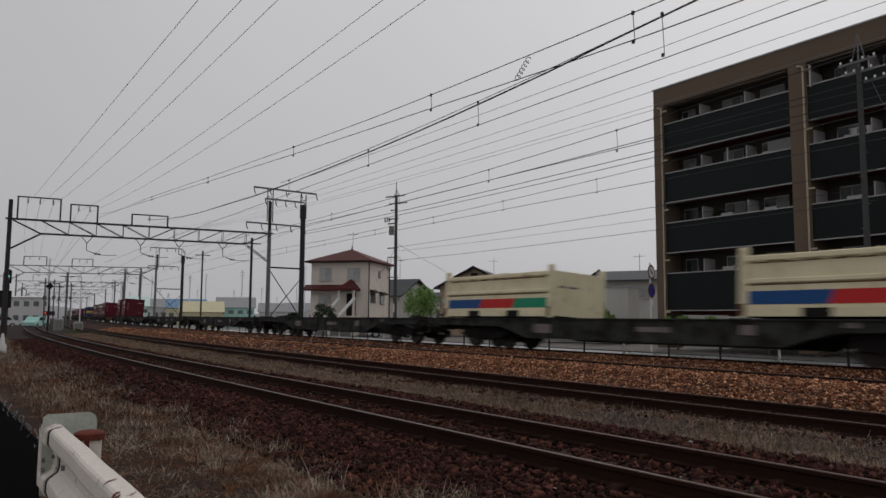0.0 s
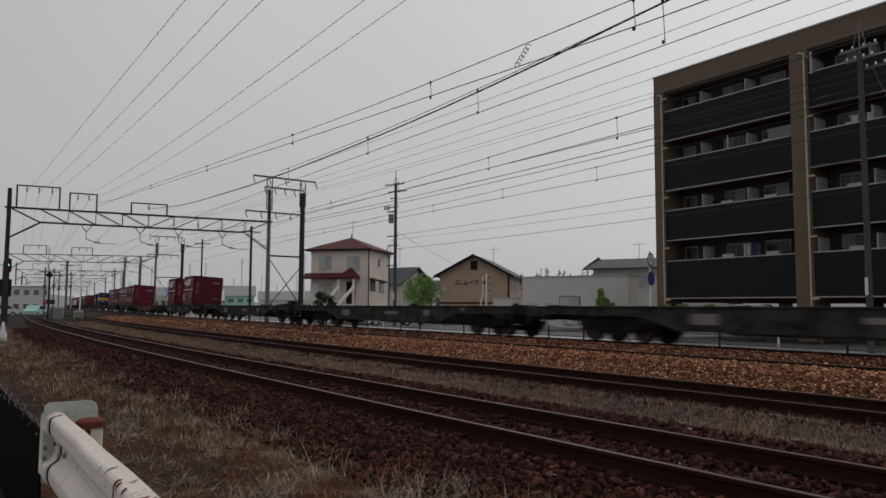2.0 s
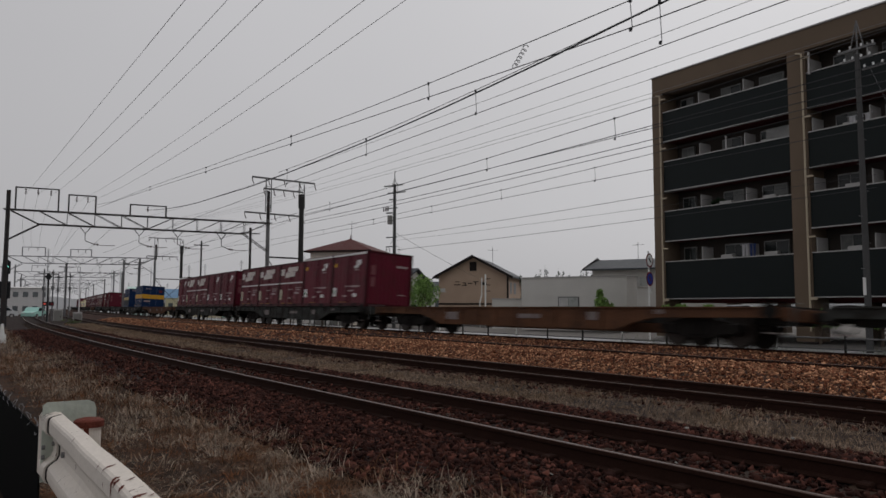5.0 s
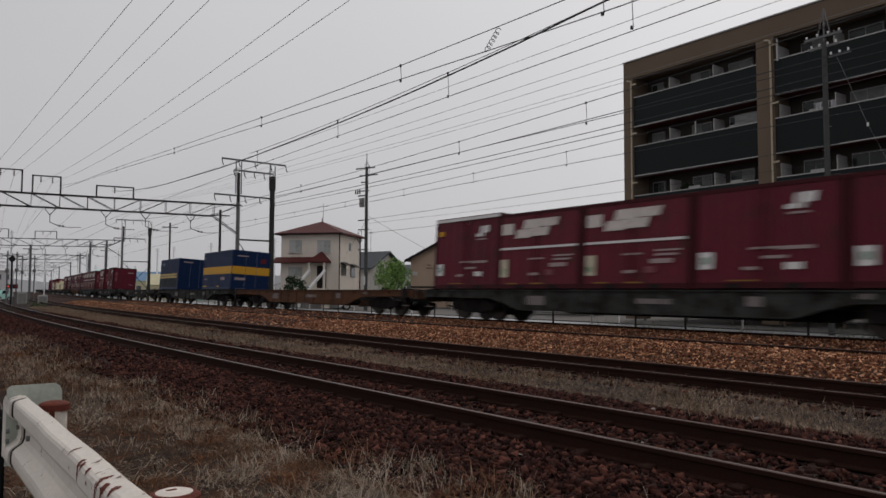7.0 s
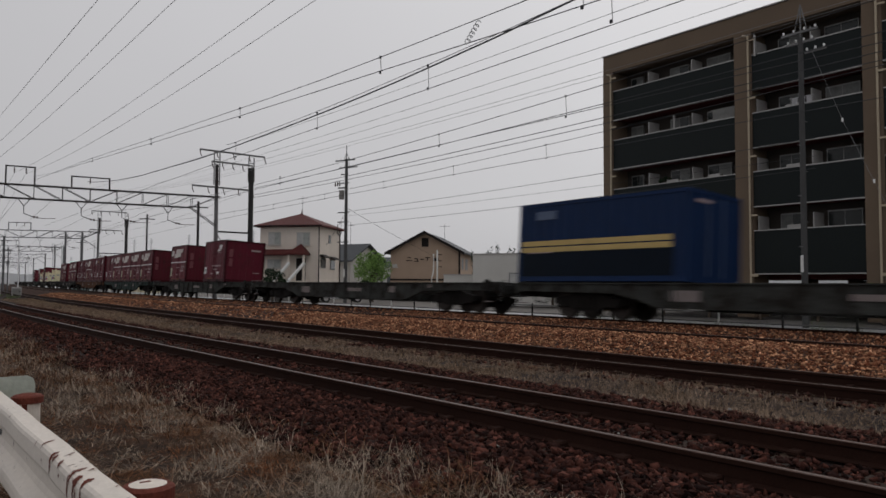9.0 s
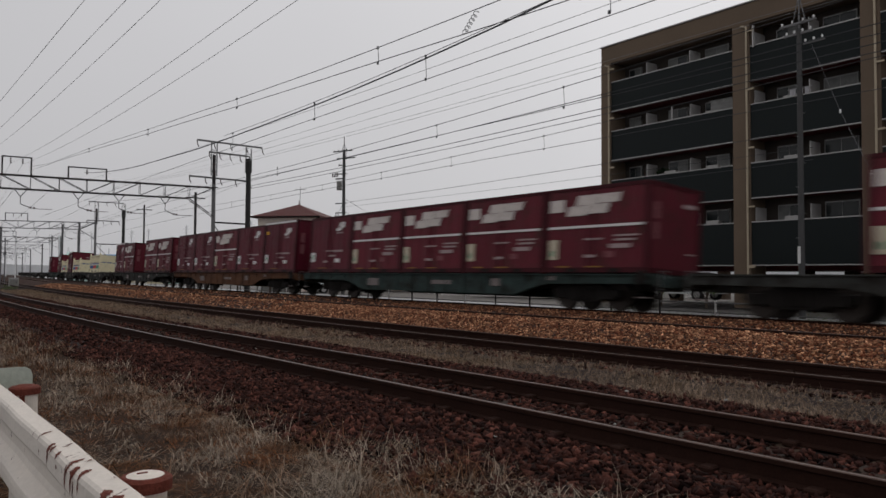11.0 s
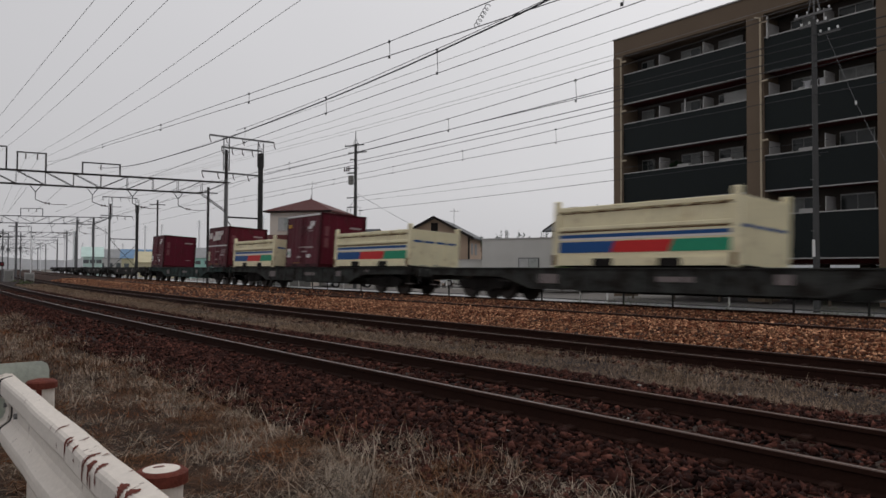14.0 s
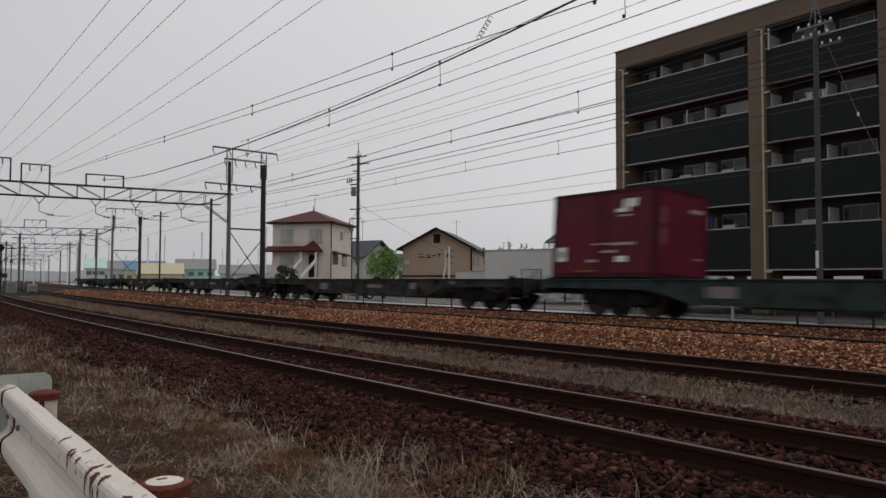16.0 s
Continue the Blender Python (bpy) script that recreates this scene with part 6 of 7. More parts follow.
def w_beam(x0, x1, push=0.0):
    """A W-shaped beam from x0 to x1; its back is at y = -0.06, its two ridges face the lane."""
    out = BEAM
    front = [(-0.06 + a - push, 0.487 + c) for a, c in out]
    rear = [(-0.055 + a * 0.94, 0.483 + c * 0.985) for a, c in reversed(out)]
    n = max(1, int((x1 - x0) / 0.035))
    bm = bmesh.new()
    rings = []
    for i in range(n + 1):
        x = x0 + (x1 - x0) * i / n
        dent = 0.004 * noise.noise(Vector((x * 2.3, 0, 0)))
        rings.append([bm.verts.new((x, y + dent, z + 0.5 * dent - (wear(x) if k < 2 or k == len(front) + len(rear) - 1 else 0))) for k, (y, z) in enumerate(front + rear)])
    m = len(rings[0])
    for a, c in zip(rings, rings[1:]):
        for k in range(m):
            bm.faces.new((a[k], a[(k + 1) % m], c[(k + 1) % m], c[k]))
    bm.faces.new(rings[0])
    bm.faces.new(list(reversed(rings[-1])))
    return bm


finish("beam", w_beam(-2.17, -0.52), M["rail_paint"], gr)
finish("beam", w_beam(-0.55, 3.45, 0.004), M["rail_paint"], gr)
finish("beam", w_beam(3.42, 7.4), M["rail_paint"], gr)
finish("end_sleeve", w_beam(-2.40, -2.165, 0.016), M["rail_paint"], gr, "overlapping white end sleeve")
for k, x in enumerate((-2.0, 0.0, 2.0, 4.0, 6.0)):
    y = (0.034, 0.014, 0.006, 0.0, 0.0)[k]
    post = part("post", rod(bmesh.new(), (x, y, -0.6), (x, y, 0.448), 0.057, 28), M["rail_paint"], gr)
    part("post_cap", rod(bmesh.new(), (x, y, 0.438), (x, y, 0.468), 0.070, 28), M["cap_rust"], post, "rust-brown post cap")
    part("cap_rim", rod(bmesh.new(), (x, y, 0.467), (x, y, 0.476), 0.070, 28, 0.058), M["cap_rust"], post)
    part("cap_top", rod(bmesh.new(), (x, y, 0.474), (x, y, 0.482), 0.056, 28, 0.030), M["cap_rust"] if k == 0 else M["rail_paint"], post)
    part("bolt", rod(bmesh.new(), (x, -0.085, 0.31), (x, y, 0.31), 0.014, 8), M["pole_light"], post)
    if k == 0:
        bm = bmesh.new()
        arc = [(0.0580 * math.cos(radians(a)), 0.0580 * math.sin(radians(a))) for a in (-32, -24, -16, -8)]
        rows_ = [[bm.verts.new((x + a, y + b, z)) for a, b in arc] for z in (0.436, 0.38, 0.30, 0.18)]
        for r0, r1 in zip(rows_, rows_[1:]):
            for a in range(3):
                bm.faces.new((r0[a], r0[a + 1], r1[a + 1], r1[a]))
        part("rust_run", bm, M["cap_rust"], post, "rust run down the post")
    elif k == 1:
        for d in (-0.006,):
            part("rust_spot", bx(x + d, x + d + 0.012, y - 0.016 + d, y + 0.012 + d, 0.4815, 0.4832), M["cap_rust"], post)
part("end_plate", prism(bmesh.new(), [(-0.14, 0.13), (-0.14, 0.52), (-0.12, 0.535), (0.08, 0.535), (0.105, 0.52), (0.115, 0.49), (0.115, 0.2), (0.09, 0.13)], -2.30, -2.292), M["plate_green"], gr, "pale green-white rounded end plate")
for k in range(2):
    part("end_bolt", rod(bmesh.new(), (-2.27, -0.14, 0.26 + 0.05 * k), (-2.27, -0.125, 0.26 + 0.05 * k), 0.012, 8), M["pole_light"], gr)

part("sleeve_end", bx(-2.43, -2.385, -0.141, -0.06, 0.15, 0.465, bevel=0.012), M["rail_paint"], gr)
part("sleeve_bolt", rod(bmesh.new(), (-2.24, -0.098, 0.33), (-2.24, -0.080, 0.33), 0.011, 8), M["pole_light"], gr)
# Dark strip paints the line of shade cast by the sleeve's edge.
part("seam", w_beam(-2.166, -2.150, 0.006), M["dark_trim"], gr, "dark strip painted for the shade at the sleeve edge")
# Dark lines stand for the shade in the sleeve's grooves.
for k in range(4):
    part("paint_chip", paint_chip(-2.37 + 0.05 * k, 0.012 + 0.004 * k, 0.12 - 0.02 * (k % 2), 0.007, 0.01, 0.016), M["dark_trim"], gr, "dark line painted for a groove across the sleeve")
for x, a0, a1, w, sl in ((-1.42, 0.055, 0.075, 0.004, 0.0), (-0.82, 0.060, 0.082, 0.004, 0.0), (-0.73, 0.022, 0.078, 0.008, -0.004), (-0.70, 0.10, 0.12, 0.005, 0.0), (-0.54, 0.040, 0.105, 0.014, 0.004), (-0.545, 0.080, 0.130, 0.006, 0.0),
                         (-0.505, 0.048, 0.082, 0.012, 0.0), (-0.42, 0.050, 0.080, 0.014, 0.0), (-0.40, 0.090, 0.105, 0.008, 0.0), (-0.46, 0.015, 0.035, 0.004, 0.0), (-0.255, 0.018, 0.095, 0.014, 0.004), (-0.27, 0.065, 0.145, 0.008, 0.0),
                         (-0.19, 0.045, 0.098, 0.026, -0.004), (-0.20, 0.080, 0.135, 0.008, 0.0), (-0.17, 0.085, 0.145, 0.006, 0.0), (-0.12, 0.030, 0.085, 0.016, 0.008), (-0.115, 0.078, 0.115, 0.007, 0.0),
                         (-0.22, 0.0, 0.025, 0.006, 0.0), (0.02, 0.0, 0.014, 0.005, 0.0), (0.12, 0.040, 0.098, 0.028, 0.004), (0.10, 0.080, 0.14, 0.009, 0.0), (0.18, 0.03, 0.085, 0.022, -0.01), (0.29, 0.045, 0.070, 0.012, 0.0), (0.42, 0.03, 0.12, 0.022, 0.0)):
    part("paint_chip", paint_chip(x, a0, a1, w, sl, 0.004 if x > -0.55 else 0.0), M["cap_rust"], gr, "flaked rusty patch")

bottle = thing("marker_post", "small white marker post at the verge", "marker", along(-31.0, -2.9, -0.34))
part("base", rod(bmesh.new(), (0, 0, 0), (0, 0, 0.35), 0.16, 12, 0.14), M["white_steel"], bottle)
part("neck", rod(bmesh.new(), (0, 0, 0.35), (0, 0, 0.75), 0.10, 12, 0.04), M["white_steel"], bottle)


# ---- overhead wires ----
def wire(name, label, pts, r, material="wire", group="overhead wires", smooth=True):
    """A wire through (s, off, z) rows, drawn as a smooth run."""
    pts = sorted(pts)
    ss = [p[0] for p in pts]
    co = np.polyfit(ss, [p[2] for p in pts], 2) if smooth and len(pts) > 2 else None
    bend = np.polyfit(ss, [p[1] for p in pts], 2) if co is not None else None
    fine = []
    n = max(12, int((ss[-1] - ss[0]) / 1.5))
    for i in range(n + 1):
        s = ss[0] + (ss[-1] - ss[0]) * i / n
        z = float(np.interp(s, ss, [p[2] for p in pts])) if co is None else float(np.polyval(co, s))
        fine.append(spot(s, float(np.interp(s, ss, [p[1] for p in pts])) if bend is None else float(np.polyval(bend, s)), z))
    return tagged(finish(name, line(bmesh.new(), fine, r), M[material]), label, "wire", group)


def sagging(s0, s1, off, z0, z1, sag, n=7):
    """Rows of a wire hung between two supports."""
    return [(s0 + (s1 - s0) * k / (n - 1), off if not isinstance(off, tuple) else off[0] + (off[1] - off[0]) * k / (n - 1), z0 + (z1 - z0) * k / (n - 1) - 4 * sag * (k / (n - 1)) * (1 - k / (n - 1))) for k in range(n)]


def droppers(places, r=0.007):
    for s, off, z0, z1 in places:
        bm = rod(bmesh.new(), spot(s, off, z0), spot(s + 0.03, off, z1), r, 5)
        d = tagged(finish("wire_dropper", bm, M["wire_thin"]), "thin dropper wire between two overhead wires", "dropper", "droppers")
        for z in (z0, z1):
            p = spot(s, off, z)
            part("clip", bx(p.x - 0.02, p.x + 0.02, p.y - 0.02, p.y + 0.02, z - 0.025, z + 0.025), M["wire"], d)


wire("messenger_wire", "overhead messenger wire descending from the gantry", [(-52, 2.6, 7.75), (-46, 3.0, 7.32), (-35.5, 3.0, 6.7), (-26.4, 3.0, 6.12), (-18.2, 3.0, 5.69), (-14.1, 3.0, 5.51), (-11.5, 3.0, 5.44), (-8.7, 3.0, 5.39), (-6.5, 3.0, 5.36), (6, 3.0, 5.3)], 0.008, smooth=False)
wire("contact_wire", "overhead contact wire below its messenger", [(-52, 2.6, 7.5), (-26.4, 3.0, 5.97), (-18.2, 3.0, 5.49), (-14.0, 3.0, 5.28), (-11.5, 3.0, 5.17), (-9.1, 3.0, 5.06), (-6.6, 3.0, 4.96), (6, 3.0, 4.8)], 0.0085, smooth=False)
droppers(((-26.1, 3.0, 6.10, 5.92), (-18.2, 3.0, 5.70, 5.46), (-11.5, 3.0, 5.44, 5.14), (-6.5, 3.0, 5.36, 4.94), (-35.5, 3.0, 6.7, 6.55)))
bm = bmesh.new()
coil = [spot(-8.65 - 0.3 * k / 40, 3.0 + 0.05 * math.cos(k * 0.9), 5.34 - 0.27 * k / 40 + 0.035 * math.sin(k * 0.9)) for k in range(41)]
line(bm, coil, 0.007, 5)
tagged(finish("jumper_coil", bm, M["wire_thin"]), "coiled jumper wire between messenger and contact wire", "wire", "overhead wires")
wire("feeder_cable", "thick black feeder cable dropping from the gantry", [(-54.5, 6.2, 8.0), (-48, 5.6, 7.2), (-41.6, 5.15, 6.52), (-37, 4.8, 6.08), (-33.1, 4.54, 5.76), (-27.7, 4.17, 5.42), (-24.5, 4.17, 5.31), (-21.8, 4.17, 5.28)], 0.017, smooth=False)
wire("feeder_cable", "thick black feeder cable above the second track", [(-21.8, 4.17, 5.28), (-17.8, 4.17, 5.29), (-14.8, 4.17, 5.33), (-12.4, 4.17, 5.41), (-10.5, 4.17, 5.50), (-9, 4.17, 5.585), (-7.7, 4.17, 5.69), (-2, 4.17, 6.05), (3, 4.17, 6.4)], 0.017, smooth=False)
wire("messenger_wire", "overhead messenger wire of the second track", [(-22, 4.17, 5.42), (-13.5, 4.17, 5.43), (-11.5, 4.17, 5.5), (-9.6, 4.17, 5.6), (-7.6, 4.17, 5.72), (-6.9, 4.17, 5.78), (-2, 4.17, 6.1)], 0.007)
wire("contact_wire", "overhead contact wire of the second track", [(-60, 4.17, 5.15), (-21.3, 4.17, 4.93), (-16.1, 4.17, 4.96), (-11.5, 4.17, 5.02), (-6.9, 4.17, 5.11), (4, 4.17, 5.2)], 0.0075)
droppers(((-16.1, 4.17, 5.36, 4.96), (-11.5, 4.17, 5.5, 5.02), (-6.9, 4.17, 5.78, 5.12), (-21.3, 4.17, 5.38, 4.94)))
wire("auxiliary_wire", "thin auxiliary wire over the tracks", sagging(-54, 6, 6.0, 7.4, 6.4, 0.75), 0.0055, "wire_thin")
for off, z0, z1, sag in ((8.3, 7.45, 6.85, 0.7), (8.3, 7.2, 6.6, 0.7), (10.0, 7.65, 6.85, 0.7), (10.2, 7.6, 6.83, 0.72)):
    wire("auxiliary_wire", "thin auxiliary wire over the tracks", sagging(-54, 6, off, z0, z1, sag), 0.0055, "wire_thin")
wire("messenger_wire", "overhead messenger wire of the third track", [(-60, 8.34, 6.5), (-54, 8.34, 6.1), (-19.9, 8.34, 5.35), (-16.4, 8.34, 5.41), (-11.5, 8.34, 5.53), (-10.4, 8.34, 5.59), (0, 8.34, 6.1)], 0.009)
wire("contact_wire", "overhead contact wire of the third track", sagging(-105, 10, 8.34, 5.05, 5.1, 0.0), 0.009)
droppers([(s, 8.34, zz, 5.05) for s, zz in ((-16.4, 5.40), (-11.5, 5.55), (-21.5, 5.36), (-27, 5.35))])
wire("messenger_wire", "overhead messenger wire of the main track", [(-60, 12.5, 5.9), (-31.9, 12.5, 5.32), (-25.7, 12.5, 5.39), (-20.9, 12.5, 5.45), (-16.1, 12.5, 5.55), (-13.7, 12.5, 5.63), (0, 12.5, 6.1)], 0.009)
wire("contact_wire", "overhead contact wire of the main track", sagging(-105, 10, 12.5, 5.05, 5.16, 0.0), 0.009)
droppers([(s, 12.5, zz, 5.11) for s, zz in ((-16.1, 5.55), (-20.9, 5.46), (-25.7, 5.39), (-31.0, 5.34), (-37, 5.35), (-43, 5.45))])
for z0, z1, r in ((8.1, 8.3, 0.017), (7.6, 7.75, 0.016), (7.4, 7.5, 0.014)):
    wire("feeder_cable", "black feeder cable beyond the main track", sagging(-52, 2, 17.0, z0, z1, 0.4), r)
for z0, z1, r in ((6.3, 6.4, 0.012), (6.0, 5.75, 0.008), (5.3, 5.3, 0.012)):
    wire("service_cable", "thin dark service cable along the road", sagging(-47, -12, 22.3, z0, z1, 0.15), r)
# Feeders from the gantry's tall frame, running overhead past the camera.
for f, rows in ((0.057, ((-17, -0.5, 7.91), (2, -0.5, 8.25))), (0.099, ((-20.5, 0.4, 7.97), (-16, 0.4, 8.14), (2, 0.4, 8.8))),
                (0.144, ((-23.1, 1.05, 7.86), (-15.6, 1.05, 8.16), (2, 1.05, 8.9))), (0.235, ((-30.6, 2.9, 7.72), (-20.6, 2.9, 7.94), (-14.3, 2.9, 8.15), (2, 2.9, 8.75))),
                (0.275, ((-33.6, 3.6, 7.69), (-20.1, 3.6, 7.81), (-13.6, 3.6, 8.08), (2, 3.6, 8.8)))):
    og = G1[1] + (G1[3] - G1[1]) * f
    zg = 8.6 if f < 0.2 else 8.3
    wire("feeder_cable", "bare feeder wire carried on the gantry frames", [(-54.9, og, zg), *rows], 0.0075, "wire_thin")
    wire("feeder_cable", "bare feeder wire between the gantries", sagging(-108, -54.9, (og + 0.6, og), zg - 0.1, zg, 0.5), 0.010, "wire_thin")
for off in (2.0, 4.2, 8.3, 12.5, 14.0, 17.0):
    wire("messenger_wire", "overhead wire between far gantries", sagging(-106, -54, off, 6.6 + off * 0.08, 6.4 + off * 0.09, 0.6), 0.012, "wire_thin")
    wire("messenger_wire", "overhead wire between far gantries", sagging(-212, -106, off, 6.8 + off * 0.08, 6.6 + off * 0.08, 0.5), 0.014, "wire_thin")
for x, y, z in ((4.0, 69.5, 3.6), (-6.0, 66, 4.4)):
    bm = line(bmesh.new(), [Vector((-3.4, 54.9, 6.6)).lerp(Vector((x, y, z)), k / 8) - Vector((0, 0, 0.5 * (k / 8) * (1 - k / 8))) for k in range(9)], 0.012)
    tagged(finish("service_cable", bm, M["wire"]), "drooping service cable from pole to house", "wire", "overhead wires")

GUY = [Vector(p) for p in ((14.70, 24.77, 9.37), (14.94, 23.44, 6.57), (15.15, 22.11, 4.22), (15.56, 19.50, -0.40))]
guy = thing("guy_wire", "thin guy wire with white insulator beads from the utility pole", "wire")
part("wire", line(bmesh.new(), GUY, 0.005), M["wire_thin"], guy)
for p in (GUY[1], GUY[1].lerp(GUY[2], 0.95)):
    part("bead", rod(bmesh.new(), p - Vector((0, 0, 0.06)), p + Vector((0, 0, 0.06)), 0.032, 10), M["insulator_white"], guy)

plant("shrub", "weedy green shrub beside the curving rails", -29.53, 59.03, -0.55, 0.55, 0.7, M["leaf_weed"], 200, 0.06, 260, 5)
plant("shrub", "weedy green shrub beside the curving rails", -30.87, 62.82, -0.55, 0.55, 0.7, M["leaf_weed"], 201, 0.06, 260, 5)
plant("shrub", "weedy green shrub beside the curving rails", -35.31, 69.55, -0.55, 0.55, 0.7, M["leaf_weed"], 202, 0.06, 260, 5)

# ---- far town ----
def block(label, m, W, D, H, wall, roof, floors):
    b = thing("far_building", label, "building", m, group="far town")
    part("wall", bx(-W / 2, W / 2, 0, D, 0, H), wall, b)
    rise = 0.25 if roof in (M["far_white"], M["hazy_hill"]) else min(2.5, D * 0.2)
    part("roof", prism(bmesh.new(), [(-0.3, H), (D + 0.3, H), (D / 2 + 1, H + rise), (D / 2 - 1, H + rise)], -W / 2 - 0.3, W / 2 + 0.3), roof, b)
    n = max(3, int(W / 1.5))
    rise = H / max(1, floors)
    for f in range(floors):
        for k in range(n):
            x = -W / 2 + W * (k + 0.5) / n
            z = rise * f + rise * 0.36
            w = part("window", bx(x - 0.42, x + 0.42, -0.05, 0.02, z, z + rise * 0.36), M["sash"], b)
            part("pane", bx(x - 0.36, x + 0.36, -0.06, -0.052, z + 0.06, z + rise * 0.36 - 0.06), M["glass"], w)
    return b


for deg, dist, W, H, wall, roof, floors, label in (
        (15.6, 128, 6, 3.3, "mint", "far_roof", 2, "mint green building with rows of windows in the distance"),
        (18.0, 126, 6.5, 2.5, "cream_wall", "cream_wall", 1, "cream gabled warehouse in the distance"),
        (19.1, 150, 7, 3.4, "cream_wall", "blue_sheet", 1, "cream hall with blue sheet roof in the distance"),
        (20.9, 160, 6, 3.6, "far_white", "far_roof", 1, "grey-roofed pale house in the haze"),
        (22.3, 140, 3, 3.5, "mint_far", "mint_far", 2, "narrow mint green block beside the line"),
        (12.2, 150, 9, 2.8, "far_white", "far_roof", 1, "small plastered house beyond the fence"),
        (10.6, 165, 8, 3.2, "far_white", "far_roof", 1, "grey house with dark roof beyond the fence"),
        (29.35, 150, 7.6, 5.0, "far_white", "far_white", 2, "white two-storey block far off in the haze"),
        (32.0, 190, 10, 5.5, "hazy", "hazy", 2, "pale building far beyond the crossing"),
        # Stand-in block for a hazy tree silhouette.
        (22.6, 320, 5, 9, "hazy_hill", "hazy_hill", 0, "tall pale block standing in for far trees at the end of the line"),
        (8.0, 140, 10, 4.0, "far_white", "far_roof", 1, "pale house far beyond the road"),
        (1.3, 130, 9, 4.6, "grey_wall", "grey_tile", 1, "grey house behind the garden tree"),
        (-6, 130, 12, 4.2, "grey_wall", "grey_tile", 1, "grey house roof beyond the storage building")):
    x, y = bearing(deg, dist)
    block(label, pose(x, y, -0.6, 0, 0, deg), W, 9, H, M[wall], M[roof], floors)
for i in range(26):
    deg = 6 + i * 0.86 + 0.3 * ((i * 5) % 3)
    x, y = bearing(deg, 150 + 37 * ((i * 7) % 5))
    t = thing("far_pole", "thin grey utility pole far off in the haze", "pole", pose(x, y, -0.6), group="far poles")
    h = 8.5 + 1.2 * ((i * 3) % 4)
    # Near-white pole colour stands in for haze before the sky.
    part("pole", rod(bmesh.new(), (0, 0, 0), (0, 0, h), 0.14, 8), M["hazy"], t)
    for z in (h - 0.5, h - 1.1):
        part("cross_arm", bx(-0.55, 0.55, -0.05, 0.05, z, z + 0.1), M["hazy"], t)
bm = bmesh.new()
ring = []
for k in range(121):
    deg = 60 - k
    x, y = bearing(deg, 700)
    z = 9 + 9 * noise.noise(Vector((deg * 0.11, 0, 0))) + 3 * noise.noise(Vector((deg * 0.6, 3, 0)))
    ring.append((bm.verts.new((x, y, -1)), bm.verts.new((x, y, max(3, z)))))
for a, b in zip(ring, ring[1:]):
    bm.faces.new((a[0], b[0], b[1], a[1]))
# Backdrop colour is lightened to carry the haze.
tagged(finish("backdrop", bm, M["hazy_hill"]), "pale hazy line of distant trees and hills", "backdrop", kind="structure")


# ---- sleepers, stones, dry grass ----
for k, (off, s0, s1) in enumerate(((0.0, -62, 4), (4.17, -62, 4))):
    n = int((s1 - s0) / 0.64)
    for i in range(n):
        s = s0 + 0.64 * i + 0.03 * math.sin(i * 2.3)
        z = RAIL_Z[k][0] - 0.15 - 0.052
        ob = new("sleeper", sleeper_mesh)
        ob.matrix_basis = along(s, off, z)
        ob.parent = TRACKS[k]
        if s > -16:
            for o in (-0.565 - 0.09, -0.565 + 0.09, 0.565 - 0.09, 0.565 + 0.09):
                c = new("rail_clip", clip_mesh)
                c.matrix_basis = along(s, off + o, RAIL_Z[k][0] - 0.152)
                c.parent = TRACKS[k]


def spots(s, off):
    """Many places at once."""
    h = np.interp(s, LINE[:, 0], LINE[:, 3])
    x = np.interp(s, LINE[:, 0], LINE[:, 1]) - (off - 12.5) * np.sin(h)
    y = np.interp(s, LINE[:, 0], LINE[:, 2]) + (off - 12.5) * np.cos(h)
    return x, y, h


BED = np.array([(-5.0, -0.33), (-3.9, -0.33), (-2.9, -0.31), (-2.2, -0.285), (-1.75, -0.245), (-1.3, -0.225), (1.3, -0.23), (1.8, -0.25), (2.3, -0.27), (2.8, -0.24), (3.1, -0.23), (5.2, -0.24),
                (5.75, -0.12), (6.5, 0.015), (7.72, 0.03), (7.98, -0.01), (8.9, -0.07), (9.5, -0.09), (10.2, -0.12), (10.9, -0.05), (11.45, -0.005), (11.9, -0.02), (12.15, -0.06), (13.1, -0.10), (13.6, -0.14), (14.2, -0.2), (15.3, -0.5)])


def soup(name, verts, faces, material, label, category):
    """One mesh from arrays of corners and of equal-sided faces."""
    me = bpy.data.meshes.new(name)
    n, k = faces.shape
    me.vertices.add(len(verts))
    me.vertices.foreach_set("co", verts.astype(np.float32).ravel())
    me.loops.add(n * k)
    me.loops.foreach_set("vertex_index", faces.astype(np.int32).ravel())
    me.polygons.add(n)
    me.polygons.foreach_set("loop_start", np.arange(0, n * k, k, dtype=np.int32))
    me.polygons.foreach_set("loop_total", np.full(n, k, dtype=np.int32))
    me.update(calc_edges=True)
    me.validate()
    me.materials.append(material)
    return tagged(new(name, me), label, category, kind="stuff")


OCT_V = np.array([(1, 0, 0), (-1, 0, 0), (0, 1, 0), (0, -1, 0), (0, 0, 1), (0, 0, -1)], float)
OCT_F = np.array([(0, 2, 4), (2, 1, 4), (1, 3, 4), (3, 0, 4), (2, 0, 5), (1, 2, 5), (3, 1, 5), (0, 3, 5)])


